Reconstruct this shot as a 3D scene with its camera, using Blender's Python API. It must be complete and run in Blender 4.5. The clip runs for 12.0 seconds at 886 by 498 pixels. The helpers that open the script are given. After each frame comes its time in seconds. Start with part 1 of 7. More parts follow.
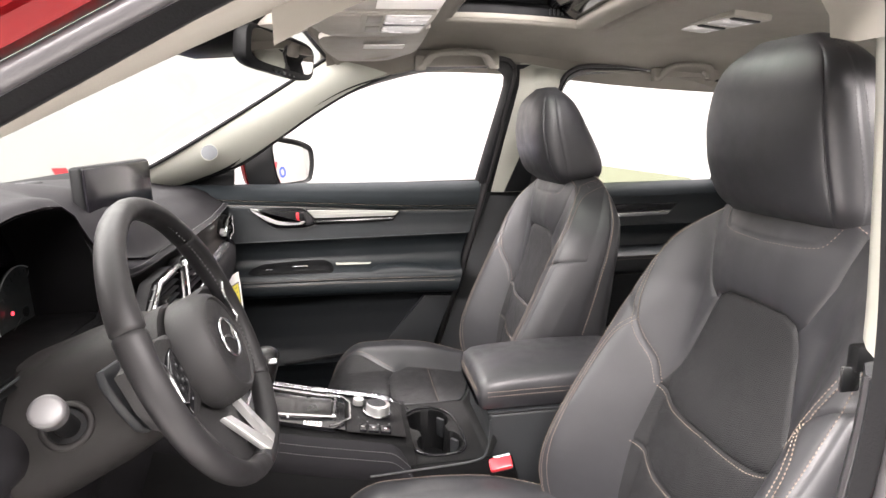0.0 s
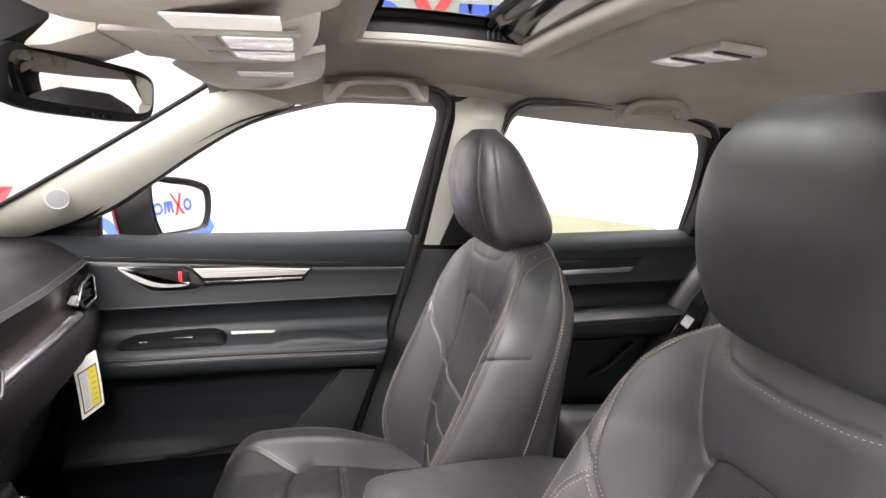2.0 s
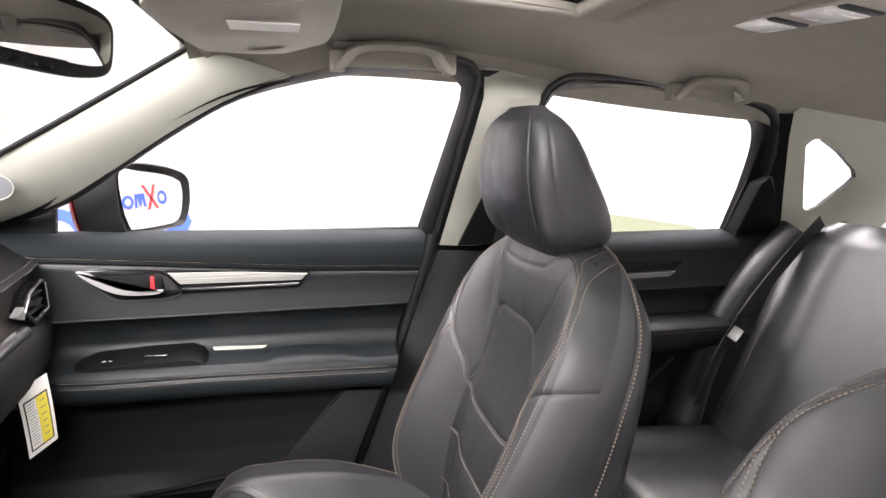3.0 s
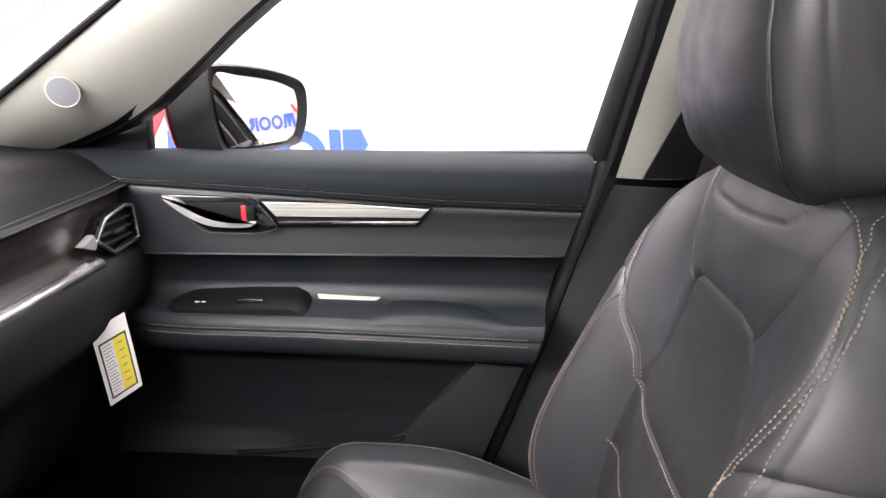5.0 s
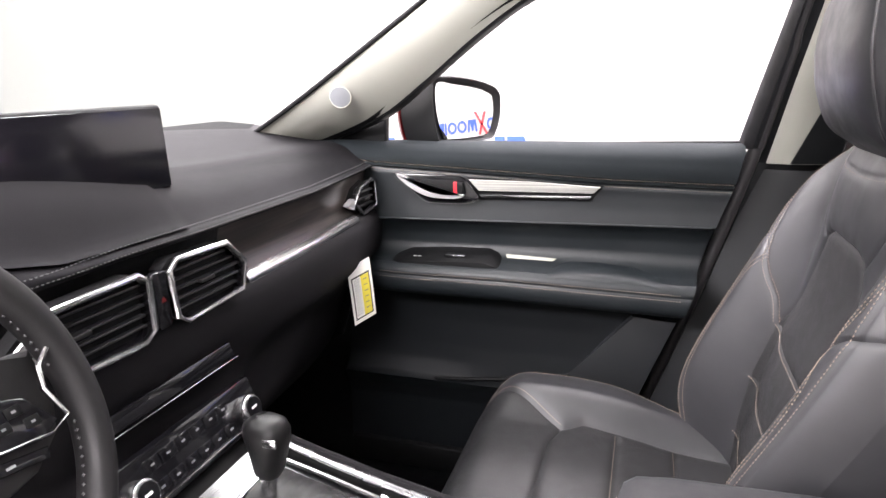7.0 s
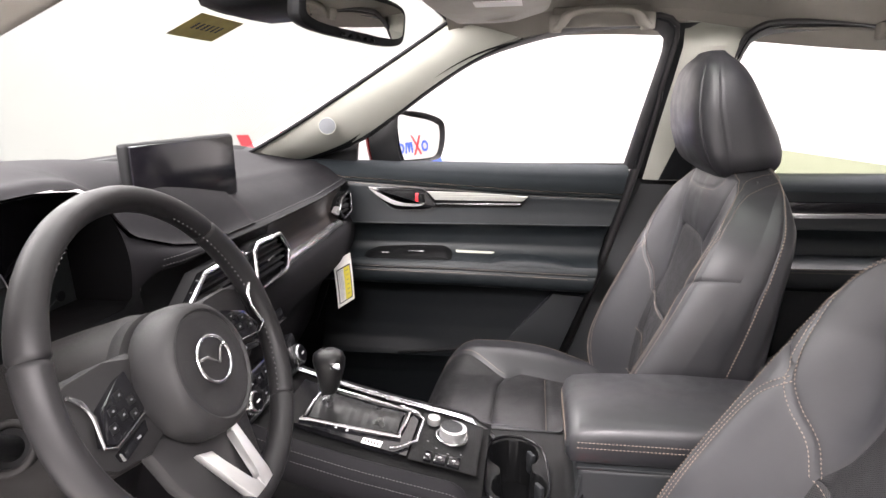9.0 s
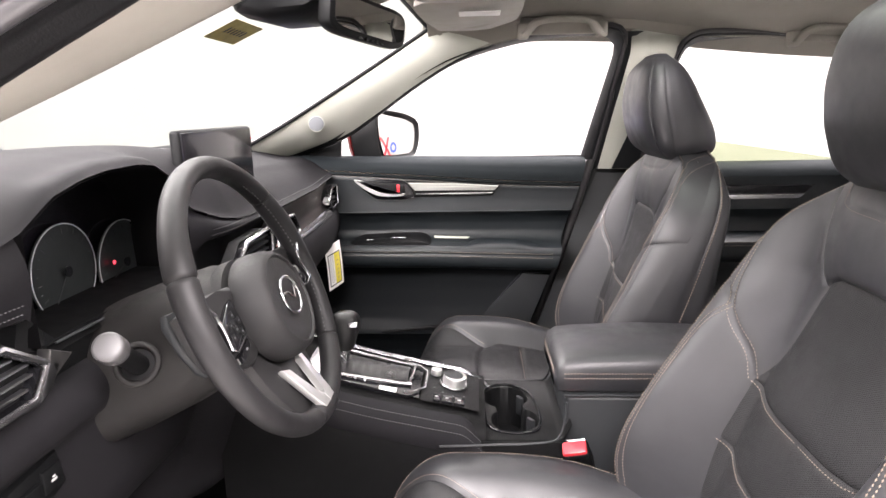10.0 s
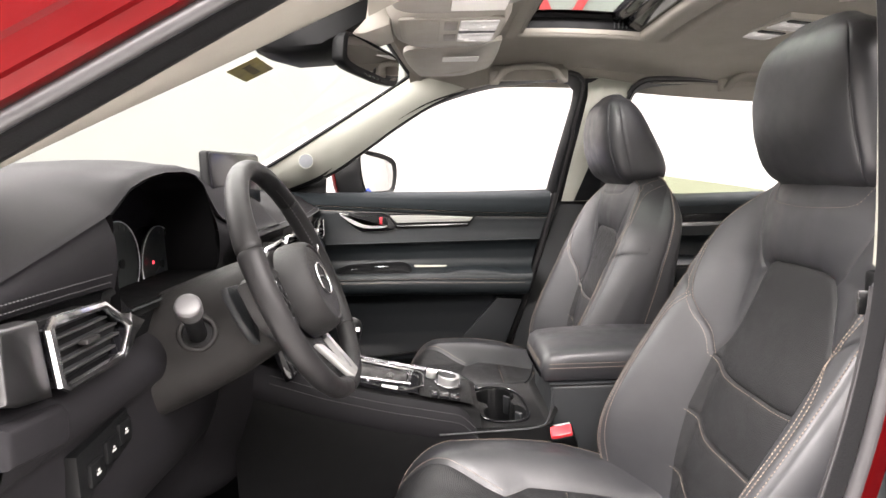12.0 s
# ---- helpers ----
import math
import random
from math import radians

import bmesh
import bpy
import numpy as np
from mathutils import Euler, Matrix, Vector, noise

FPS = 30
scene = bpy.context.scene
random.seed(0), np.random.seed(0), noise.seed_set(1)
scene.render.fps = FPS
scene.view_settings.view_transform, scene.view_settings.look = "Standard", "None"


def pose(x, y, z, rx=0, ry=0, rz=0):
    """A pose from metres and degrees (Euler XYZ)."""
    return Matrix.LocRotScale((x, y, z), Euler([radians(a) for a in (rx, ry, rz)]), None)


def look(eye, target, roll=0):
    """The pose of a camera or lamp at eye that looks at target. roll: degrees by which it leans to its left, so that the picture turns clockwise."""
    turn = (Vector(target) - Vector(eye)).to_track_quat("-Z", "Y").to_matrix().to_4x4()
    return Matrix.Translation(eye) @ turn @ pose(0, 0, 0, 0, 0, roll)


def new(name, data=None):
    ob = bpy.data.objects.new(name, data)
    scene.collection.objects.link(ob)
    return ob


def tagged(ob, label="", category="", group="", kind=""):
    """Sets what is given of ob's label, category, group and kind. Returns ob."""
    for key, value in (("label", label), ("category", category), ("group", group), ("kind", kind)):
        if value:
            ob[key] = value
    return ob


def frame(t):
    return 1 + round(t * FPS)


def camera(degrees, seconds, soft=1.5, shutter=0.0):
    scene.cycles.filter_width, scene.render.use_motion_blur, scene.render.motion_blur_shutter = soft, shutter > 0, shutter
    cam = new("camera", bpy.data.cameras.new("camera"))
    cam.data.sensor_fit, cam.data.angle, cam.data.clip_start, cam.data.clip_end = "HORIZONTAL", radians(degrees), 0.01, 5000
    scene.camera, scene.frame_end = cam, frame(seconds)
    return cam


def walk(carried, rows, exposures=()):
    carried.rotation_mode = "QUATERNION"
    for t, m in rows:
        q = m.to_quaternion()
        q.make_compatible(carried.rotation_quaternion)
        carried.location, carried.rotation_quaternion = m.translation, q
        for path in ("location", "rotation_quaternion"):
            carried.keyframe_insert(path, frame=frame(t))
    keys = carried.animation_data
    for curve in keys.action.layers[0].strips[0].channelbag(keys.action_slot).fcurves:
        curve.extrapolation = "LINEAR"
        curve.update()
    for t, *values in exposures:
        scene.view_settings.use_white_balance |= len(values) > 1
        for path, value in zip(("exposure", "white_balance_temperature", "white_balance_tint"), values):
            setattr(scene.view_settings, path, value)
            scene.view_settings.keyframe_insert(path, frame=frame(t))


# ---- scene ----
cam = camera(71.9, 12.0)
PATH = [
    (0, (0.15, -1.095, 1.31), (0.451, 0.843, 0.918), -1.2),
    (0.5, (0.192, -1.023, 1.341), (0.541, 0.912, 0.974), -0.8),
    (1, (0.253, -0.938, 1.362), (0.632, 0.994, 1.01), -0.5),
    (1.5, (0.3, -0.871, 1.375), (0.696, 1.06, 1.035), -0.4),
    (2, (0.301, -0.788, 1.376), (0.725, 1.135, 1.024), -0.0),
    (2.5, (0.273, -0.678, 1.377), (0.747, 1.232, 1.019), 0.6),
    (2.7, (0.257, -0.633, 1.357), (0.75, 1.275, 1.015), 0.5),
    (4.3, (0.346, -0.288, 1.334), (0.614, 1.61, 0.763), 1.9),
    (4.5, (0.359, -0.267, 1.318), (0.527, 1.643, 0.75), 1.3),
    (5, (0.398, -0.228, 1.287), (0.232, 1.678, 0.704), -1.0),
    (5.5, (0.409, -0.232, 1.268), (-0.078, 1.612, 0.667), -2.5),
    (6, (0.4, -0.288, 1.256), (-0.252, 1.523, 0.712), -2.5),
    (6.5, (0.388, -0.387, 1.266), (-0.288, 1.42, 0.741), -2.7),
    (7, (0.38, -0.515, 1.276), (-0.241, 1.312, 0.752), -2.3),
    (7.2, (0.356, -0.561, 1.294), (-0.202, 1.278, 0.741), -1.4),
    (8.8, (0.317, -0.853, 1.314), (0.004, 1.064, 0.837), -0.6),
    (9, (0.312, -0.892, 1.315), (0.022, 1.03, 0.842), -0.8),
    (9.5, (0.268, -1.0, 1.304), (0.074, 0.939, 0.852), -1.4),
    (10, (0.231, -1.079, 1.287), (0.123, 0.868, 0.843), -1.2),
    (10.5, (0.199, -1.132, 1.269), (0.163, 0.821, 0.84), -0.5),
    (11, (0.173, -1.172, 1.256), (0.193, 0.793, 0.881), -0.6),
    (11.5, (0.161, -1.206, 1.242), (0.201, 0.768, 0.925), -1.2),
    (12, (0.154, -1.232, 1.217), (0.201, 0.751, 0.964), -1.5),
]
# the clip's camera brightens and cools a little inside the cabin
walk(cam, [(t, look(eye, target, roll)) for t, eye, target, roll in PATH], [(0.0, 0.12, 6720, 15), (2.0, 0.16, 6660, 16), (3.0, 0.10, 6600, 16), (4.5, -0.08, 6500, 18), (5.2, 0.12, 6480, 18), (6.0, 0.32, 6470, 18), (7.2, 0.24, 6480, 18), (8.8, 0.10, 6580, 17), (10.0, 0.14, 6640, 17), (12.0, 0.04, 6760, 14)])

# ---------------------------------------------------------------- light
world = bpy.data.worlds.new("studio_air")
world.use_nodes = True
world.node_tree.nodes["Background"].inputs[0].default_value = (1.0, 1.0, 1.0, 1)
world.node_tree.nodes["Background"].inputs[1].default_value = 0.4
scene.world = world


def area_lamp(name, m, sx, sy, watts, colour=(1, 1, 1)):
    data = bpy.data.lights.new(name, "AREA")
    data.shape, data.size, data.size_y, data.energy, data.color = "RECTANGLE", sx, sy, watts, colour
    ob = new(name, data)
    ob.matrix_world = m
    return ob


area_lamp("ceiling_softbox_lamp", look((0.3, 0.0, 4.2), (0.3, 0.0, 0.0)), 9.0, 5.0, 1990, (1.0, 0.970, 0.958))
# unseen fill lamps added along both sides; the driver's is lower and stronger
for s in (-1, 1):
    area_lamp("side_fill_lamp", look((0.3, s * 2.45, 2.9 if s < 0 else 3.6), (0.3, 0.0, 0.9)), 9.0, 0.5, 1150 if s < 0 else 765, (1.0, 0.970, 0.963))

# unseen fill added ahead of the windscreen to brighten the seat fronts
area_lamp("front_fill_lamp", look((-3.6, 0.0, 3.6), (0.4, -0.1, 0.9)), 5.0, 0.5, 260, (1.0, 0.972, 0.962))


# ---------------------------------------------------------------- materials
def nodes_of(name):
    m = bpy.data.materials.new(name)
    m.use_nodes = True
    nt = m.node_tree
    return m, nt, nt.nodes["Principled BSDF"]


def noise_node(nt, scale, detail=3.0, rough=0.55):
    tc = nt.nodes.new("ShaderNodeTexCoord")
    n = nt.nodes.new("ShaderNodeTexNoise")
    n.inputs["Scale"].default_value = scale
    n.inputs["Detail"].default_value = detail
    n.inputs["Roughness"].default_value = rough
    nt.links.new(tc.outputs["Object"], n.inputs["Vector"])
    return n


def ramp_node(nt, source, stops):
    r = nt.nodes.new("ShaderNodeValToRGB")
    while len(r.color_ramp.elements) < len(stops):
        r.color_ramp.elements.new(0.5)
    for e, (p, c) in zip(r.color_ramp.elements, stops):
        e.position = p
        e.color = (*c, 1) if len(c) == 3 else c
    nt.links.new(source, r.inputs["Fac"])
    return r


def bump_node(nt, bsdf, source, strength, distance, before=None):
    b = nt.nodes.new("ShaderNodeBump")
    b.inputs["Strength"].default_value = strength
    b.inputs["Distance"].default_value = distance
    nt.links.new(source, b.inputs["Height"])
    if before is not None:
        nt.links.new(before.outputs["Normal"], b.inputs["Normal"])
    nt.links.new(b.outputs["Normal"], bsdf.inputs["Normal"])
    return b


def surface(name, colour, rough=0.5, metal=0.0, vary=0.12, scale=6.0, grain=0.0, grain_scale=400.0, coat=0.0, rough_vary=0.08, spec=0.5):
    """A plain material with stains at a large scale, a fine grain in relief and uneven gloss."""
    m, nt, p = nodes_of(name)
    n = noise_node(nt, scale, 4.0)
    lo = tuple(c * (1 - vary) for c in colour)
    hi = tuple(min(1.0, c * (1 + vary)) for c in colour)
    r = ramp_node(nt, n.outputs["Fac"], [(0.3, lo), (0.7, hi)])
    nt.links.new(r.outputs["Color"], p.inputs["Base Color"])
    n2 = noise_node(nt, scale * 4.3, 3.0)
    rr = ramp_node(nt, n2.outputs["Fac"], [(0.3, (max(0, rough - rough_vary),) * 3), (0.7, (min(1, rough + rough_vary),) * 3)])
    nt.links.new(rr.outputs["Color"], p.inputs["Roughness"])
    p.inputs["Metallic"].default_value = metal
    p.inputs["Specular IOR Level"].default_value = spec
    p.inputs["Coat Weight"].default_value = coat
    p.inputs["Coat Roughness"].default_value = 0.04
    if grain > 0:
        g = noise_node(nt, grain_scale, 2.0)
        bump_node(nt, p, g.outputs["Fac"], grain, 0.001)
    return m


def leather(name, colour, rough=0.36, holes=0.0, spec=0.5):
    """Pebbled hide: cells in relief with soft wrinkles; holes gives a grid of small punched dots that many metres apart."""
    m, nt, p = nodes_of(name)
    tc = nt.nodes.new("ShaderNodeTexCoord")
    v = nt.nodes.new("ShaderNodeTexVoronoi")
    v.feature = "DISTANCE_TO_EDGE"
    v.inputs["Scale"].default_value = 620.0
    nt.links.new(tc.outputs["Object"], v.inputs["Vector"])
    p.inputs["Specular IOR Level"].default_value = spec
    w = noise_node(nt, 34.0, 4.0)
    n = noise_node(nt, 9.0, 3.0)
    r = ramp_node(nt, n.outputs["Fac"], [(0.25, tuple(c * 0.86 for c in colour)), (0.75, tuple(c * 1.16 for c in colour))])
    rr = ramp_node(nt, w.outputs["Fac"], [(0.3, (rough - 0.06,) * 3), (0.7, (rough + 0.08,) * 3)])
    nt.links.new(rr.outputs["Color"], p.inputs["Roughness"])
    b1 = bump_node(nt, p, w.outputs["Fac"], 0.08, 0.004)
    b2 = bump_node(nt, p, v.outputs["Distance"], 0.12, 0.0006, b1)
    if holes > 0:
        sep = nt.nodes.new("ShaderNodeSeparateXYZ")
        nt.links.new(tc.outputs["Object"], sep.inputs[0])
        fac = []
        for a, b in ((1.0, 1.0), (1.0, -1.0)):
            # two crossing diagonal sets of waves leave a diamond grid of dots
            ya = nt.nodes.new("ShaderNodeMath"); ya.operation = "MULTIPLY"; ya.inputs[1].default_value = a
            za = nt.nodes.new("ShaderNodeMath"); za.operation = "MULTIPLY"; za.inputs[1].default_value = b
            xz = nt.nodes.new("ShaderNodeMath"); xz.operation = "ADD"
            nt.links.new(sep.outputs["Y"], ya.inputs[0])
            nt.links.new(sep.outputs["X"], xz.inputs[0]); nt.links.new(sep.outputs["Z"], xz.inputs[1])
            nt.links.new(xz.outputs[0], za.inputs[0])
            s = nt.nodes.new("ShaderNodeMath"); s.operation = "ADD"
            nt.links.new(ya.outputs[0], s.inputs[0]); nt.links.new(za.outputs[0], s.inputs[1])
            k = nt.nodes.new("ShaderNodeMath"); k.operation = "MULTIPLY"; k.inputs[1].default_value = math.pi / holes
            nt.links.new(s.outputs[0], k.inputs[0])
            c = nt.nodes.new("ShaderNodeMath"); c.operation = "COSINE"
            nt.links.new(k.outputs[0], c.inputs[0])
            q = nt.nodes.new("ShaderNodeMath"); q.operation = "MULTIPLY"
            nt.links.new(c.outputs[0], q.inputs[0]); nt.links.new(c.outputs[0], q.inputs[1])
            fac.append(q)
        d = nt.nodes.new("ShaderNodeMath"); d.operation = "MULTIPLY"
        nt.links.new(fac[0].outputs[0], d.inputs[0]); nt.links.new(fac[1].outputs[0], d.inputs[1])
        hole = ramp_node(nt, d.outputs[0], [(0.38, (0, 0, 0)), (0.60, (1, 1, 1))])
        mix = nt.nodes.new("ShaderNodeMix"); mix.data_type = "RGBA"
        nt.links.new(hole.outputs["Color"], mix.inputs["Factor"])
        nt.links.new(r.outputs["Color"], mix.inputs["A"])
        mix.inputs["B"].default_value = (colour[0] * 0.25, colour[1] * 0.25, colour[2] * 0.25, 1)
        nt.links.new(mix.outputs["Result"], p.inputs["Base Color"])
        gloss = ramp_node(nt, d.outputs[0], [(0.40, (spec,) * 3), (0.62, (0.04, 0.04, 0.04))])
        nt.links.new(gloss.outputs["Color"], p.inputs["Specular IOR Level"])
        inv = nt.nodes.new("ShaderNodeInvert")
        nt.links.new(hole.outputs["Color"], inv.inputs["Color"])
        bump_node(nt, p, inv.outputs["Color"], 0.5, 0.0008, b2)
    else:
        nt.links.new(r.outputs["Color"], p.inputs["Base Color"])
    return m


def grained_trim(name, dark, light, rough, stretch=(160, 3.0, 160)):
    """Streaks that run along the length of the dashboard."""
    m, nt, p = nodes_of(name)
    tc = nt.nodes.new("ShaderNodeTexCoord")
    mp = nt.nodes.new("ShaderNodeMapping")
    mp.inputs["Scale"].default_value = stretch
    nt.links.new(tc.outputs["Object"], mp.inputs["Vector"])
    n = nt.nodes.new("ShaderNodeTexNoise")
    n.inputs["Scale"].default_value = 1.0
    n.inputs["Detail"].default_value = 4
    nt.links.new(mp.outputs[0], n.inputs["Vector"])
    r = ramp_node(nt, n.outputs["Fac"], [(0.35, dark), (0.7, light)])
    nt.links.new(r.outputs["Color"], p.inputs["Base Color"])
    p.inputs["Roughness"].default_value = rough
    bump_node(nt, p, n.outputs["Fac"], 0.2, 0.0008)
    return m


M_LEATHER = leather("black_leather", (0.0195, 0.0198, 0.0222), 0.44, spec=0.68)
M_PERF = leather("perforated_leather", (0.0120, 0.0122, 0.0132), 0.55, 0.0036, spec=0.45)
M_RIM = leather("rim_leather", (0.0075, 0.0072, 0.0077), 0.52, spec=0.35)
M_DASH = surface("soft_dash_skin", (0.0094, 0.0090, 0.0102), 0.70, vary=0.06, grain=0.25, grain_scale=900, spec=0.11, rough_vary=0.015)
M_DOOR = surface("soft_door_skin", (0.0088, 0.0115, 0.0132), 0.42, vary=0.10, grain=0.30, grain_scale=900, spec=0.40)
M_DOOR_PAD = surface("matt_door_pad", (0.0085, 0.0110, 0.0125), 0.80, vary=0.08, grain=0.30, grain_scale=900, spec=0.12, rough_vary=0.03)
M_PLASTIC = surface("dark_hard_plastic", (0.00315, 0.003375, 0.003675), 0.52, grain=0.35, grain_scale=1200, spec=0.18, rough_vary=0.03)
M_DOOR_LOW = surface("hard_door_plastic", (0.0052, 0.0066, 0.0078), 0.50, grain=0.35, grain_scale=1200, spec=0.25, rough_vary=0.03)
M_MATT = surface("matt_black_lining", (0.0022, 0.0022, 0.0024), 0.75, spec=0.06)
M_SLAT = surface("vent_slat_plastic", (0.022, 0.022, 0.023), 0.36, spec=0.45)
M_CONSOLE = surface("black_console_plastic", (0.0027, 0.00276, 0.00294), 0.6, grain=0.3, grain_scale=1200, spec=0.10)
M_PLASTIC_GREY = surface("grey_hard_plastic", (0.0186, 0.02015, 0.0217), 0.44, grain=0.3, grain_scale=1200, spec=0.26, rough_vary=0.03)
M_GLOSS = surface("gloss_black", (0.006, 0.006, 0.007), 0.10, vary=0.2, rough_vary=0.03)
M_CHROME = surface("satin_chrome", (0.66, 0.66, 0.67), 0.22, metal=1.0, vary=0.04, rough_vary=0.04)
M_BRUSHED = surface("brushed_metal", (0.62, 0.62, 0.61), 0.36, metal=0.85, vary=0.10, scale=20)
M_SATIN = surface("dark_satin_metal", (0.09, 0.088, 0.088), 0.40, metal=0.9, vary=0.08)
M_TRIM = grained_trim("dark_grained_trim", (0.007, 0.006, 0.0057), (0.036, 0.029, 0.026), 0.34)
M_STRIP = grained_trim("light_grained_strip", (0.26, 0.265, 0.245), (0.50, 0.50, 0.46), 0.36, (3.0, 160, 420))
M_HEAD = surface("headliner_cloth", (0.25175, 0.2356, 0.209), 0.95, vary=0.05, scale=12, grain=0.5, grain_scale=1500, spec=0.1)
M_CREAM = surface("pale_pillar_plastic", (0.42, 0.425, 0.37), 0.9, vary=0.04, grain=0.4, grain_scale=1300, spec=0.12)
M_LINER_PLASTIC = surface("pale_roof_plastic", (0.33, 0.31, 0.275), 0.6, vary=0.04, grain=0.3, grain_scale=1300, spec=0.3)
M_RUBBER = surface("black_rubber", (0.006, 0.006, 0.0065), 0.6, grain=0.2, grain_scale=500, spec=0.15)
M_GREY_RUBBER = surface("grey_rubber", (0.035, 0.0336, 0.035), 0.36, grain=0.1, grain_scale=500, spec=0.4)
M_CARPET = surface("black_carpet", (0.0027, 0.00294, 0.0033), 0.98, vary=0.3, scale=60, grain=1.0, grain_scale=700, spec=0.05)
M_RED = surface("red_metallic_paint", (0.080, 0.0008, 0.0016), 0.36, metal=0.3, vary=0.06, spec=0.15, coat=0.12, grain=0.03, grain_scale=2500)
M_THREAD = surface("tan_thread", (0.25, 0.20, 0.16), 0.8, vary=0.1)
M_THREAD_GREY = surface("grey_thread", (0.07, 0.07, 0.072), 0.8, vary=0.1)
M_WHITE_PLASTIC = surface("pale_mark", (0.75, 0.75, 0.74), 0.5)
M_RED_PLASTIC = surface("red_plastic", (0.62, 0.03, 0.04), 0.35)
M_PAPER = surface("white_card", (0.80, 0.79, 0.76), 0.7, vary=0.03)
M_YELLOW = surface("yellow_print", (0.72, 0.60, 0.06), 0.7, vary=0.05)
M_INK = surface("dark_print", (0.05, 0.05, 0.05), 0.8)
M_OLIVE = surface("olive_sticker", (0.33, 0.27, 0.07), 0.6, vary=0.15, scale=40)
M_WALL = surface("white_studio_wall", (0.215, 0.215, 0.209), 0.9, vary=0.02, scale=0.8, grain=0.1, grain_scale=120)
M_FLOOR = surface("pale_studio_floor", (0.74, 0.735, 0.715), 0.35, vary=0.05, scale=1.5, grain=0.1, grain_scale=200)
M_BLUE = surface("blue_sign", (0.006, 0.035, 0.30), 0.5, vary=0.04)
M_SIGN_RED = surface("red_sign", (0.34, 0.006, 0.012), 0.5, vary=0.04)
M_BELT = surface("black_webbing", (0.020, 0.020, 0.021), 0.7, grain=0.6, grain_scale=800)
M_LAMP = surface("lamp_lens", (0.85, 0.85, 0.85), 0.25)
M_GRILLE = surface("grey_grille", (0.16, 0.17, 0.18), 0.6, grain=1.0, grain_scale=1800)
M_SIGN_GREY = surface("grey_sign", (0.30, 0.30, 0.32), 0.5)
M_DIAL = surface("dark_dial", (0.013, 0.0155, 0.0155), 0.4, vary=0.2)
M_SYMBOL = surface("grey_symbol", (0.42, 0.42, 0.41), 0.5)
M_DIM_RED = surface("dark_red_symbol", (0.12, 0.01, 0.01), 0.4)
M_KNOB = surface("dark_knob_leather", (0.006, 0.006, 0.0063), 0.32, grain=0.3, grain_scale=1500, spec=0.4)
M_DIAL_RING = surface("pale_dial_ring", (0.40, 0.41, 0.42), 0.45)
M_SHROUD = surface("warm_grey_shroud", (0.007875, 0.007125, 0.0069), 0.55, grain=0.5, grain_scale=1500, spec=0.3)
# paler than the plastic itself: the light caught by the stalk's end is in the colour
M_STALK = surface("lit_stalk_cap", (0.056, 0.055, 0.056), 0.32, grain=0.2, grain_scale=1200)
M_HUB = surface("soft_black_cover", (0.0125, 0.0122, 0.0125), 0.5, grain=0.5, grain_scale=1500, spec=0.35)
M_DARK_CHROME = surface("dark_chrome", (0.34, 0.34, 0.35), 0.24, metal=1.0)
M_SCALE = surface("faint_scale_mark", (0.022, 0.023, 0.024), 0.5)
M_SILVER = surface("satin_silver", (0.13, 0.13, 0.134), 0.36, metal=1.0, vary=0.05)
M_ROOF_GREY = surface("beige_switch", (0.20, 0.185, 0.165), 0.5)
M_TICK = surface("dim_scale_mark", (0.16, 0.165, 0.17), 0.5)


def mirror_material():
    m, nt, p = nodes_of("mirror_glass")
    p.inputs["Base Color"].default_value = (0.66, 0.65, 0.645, 1)
    p.inputs["Metallic"].default_value = 1.0
    p.inputs["Roughness"].default_value = 0.01
    return m


def screen_material():
    m, nt, p = nodes_of("dark_display_glass")
    n = noise_node(nt, 8.0)
    r = ramp_node(nt, n.outputs["Fac"], [(0.3, (0.004, 0.004, 0.006)), (0.7, (0.008, 0.007, 0.009))])
    nt.links.new(r.outputs["Color"], p.inputs["Base Color"])
    p.inputs["Roughness"].default_value = 0.17
    p.inputs["Specular IOR Level"].default_value = 0.4
    return m


def glow_material(name, colour, strength):
    m, nt, p = nodes_of(name)
    p.inputs["Base Color"].default_value = (*colour, 1)
    p.inputs["Emission Color"].default_value = (*colour, 1)
    p.inputs["Emission Strength"].default_value = strength
    return m


M_MIRROR = mirror_material()
M_SCREEN = screen_material()
M_GLOW_RED = glow_material("red_warning_light", (1.0, 0.05, 0.08), 2.5)


# ---------------------------------------------------------------- building helpers
def thing(name, label, category, group="", kind="", at=(0, 0, 0)):
    ob = new(name)
    ob.location = at
    return tagged(ob, label, category, group, kind)


def finish(bm, name, material, smooth=True, angle=40):
    bmesh.ops.recalc_face_normals(bm, faces=bm.faces)
    me = bpy.data.meshes.new(name)
    if smooth:
        for f in bm.faces:
            f.smooth = True
        lim = radians(angle)
        for e in bm.edges:
            if len(e.link_faces) == 2 and e.calc_face_angle(0.0) > lim:
                e.smooth = False
    bm.to_mesh(me)
    bm.free()
    me.materials.append(material)
    return me


def part(name, bm, material, parent, label="", smooth=True, angle=40):
    ob = new(name, finish(bm, name, material, smooth, angle))
    if parent is not None:
        ob.parent = parent
        # parts are written in world metres
        ob.matrix_parent_inverse = Matrix.Translation(-Vector(parent_at(parent)))
    if label:
        ob["label"] = label
    return ob


def parent_at(ob):
    return ob.location if ob.parent is None else (0, 0, 0)


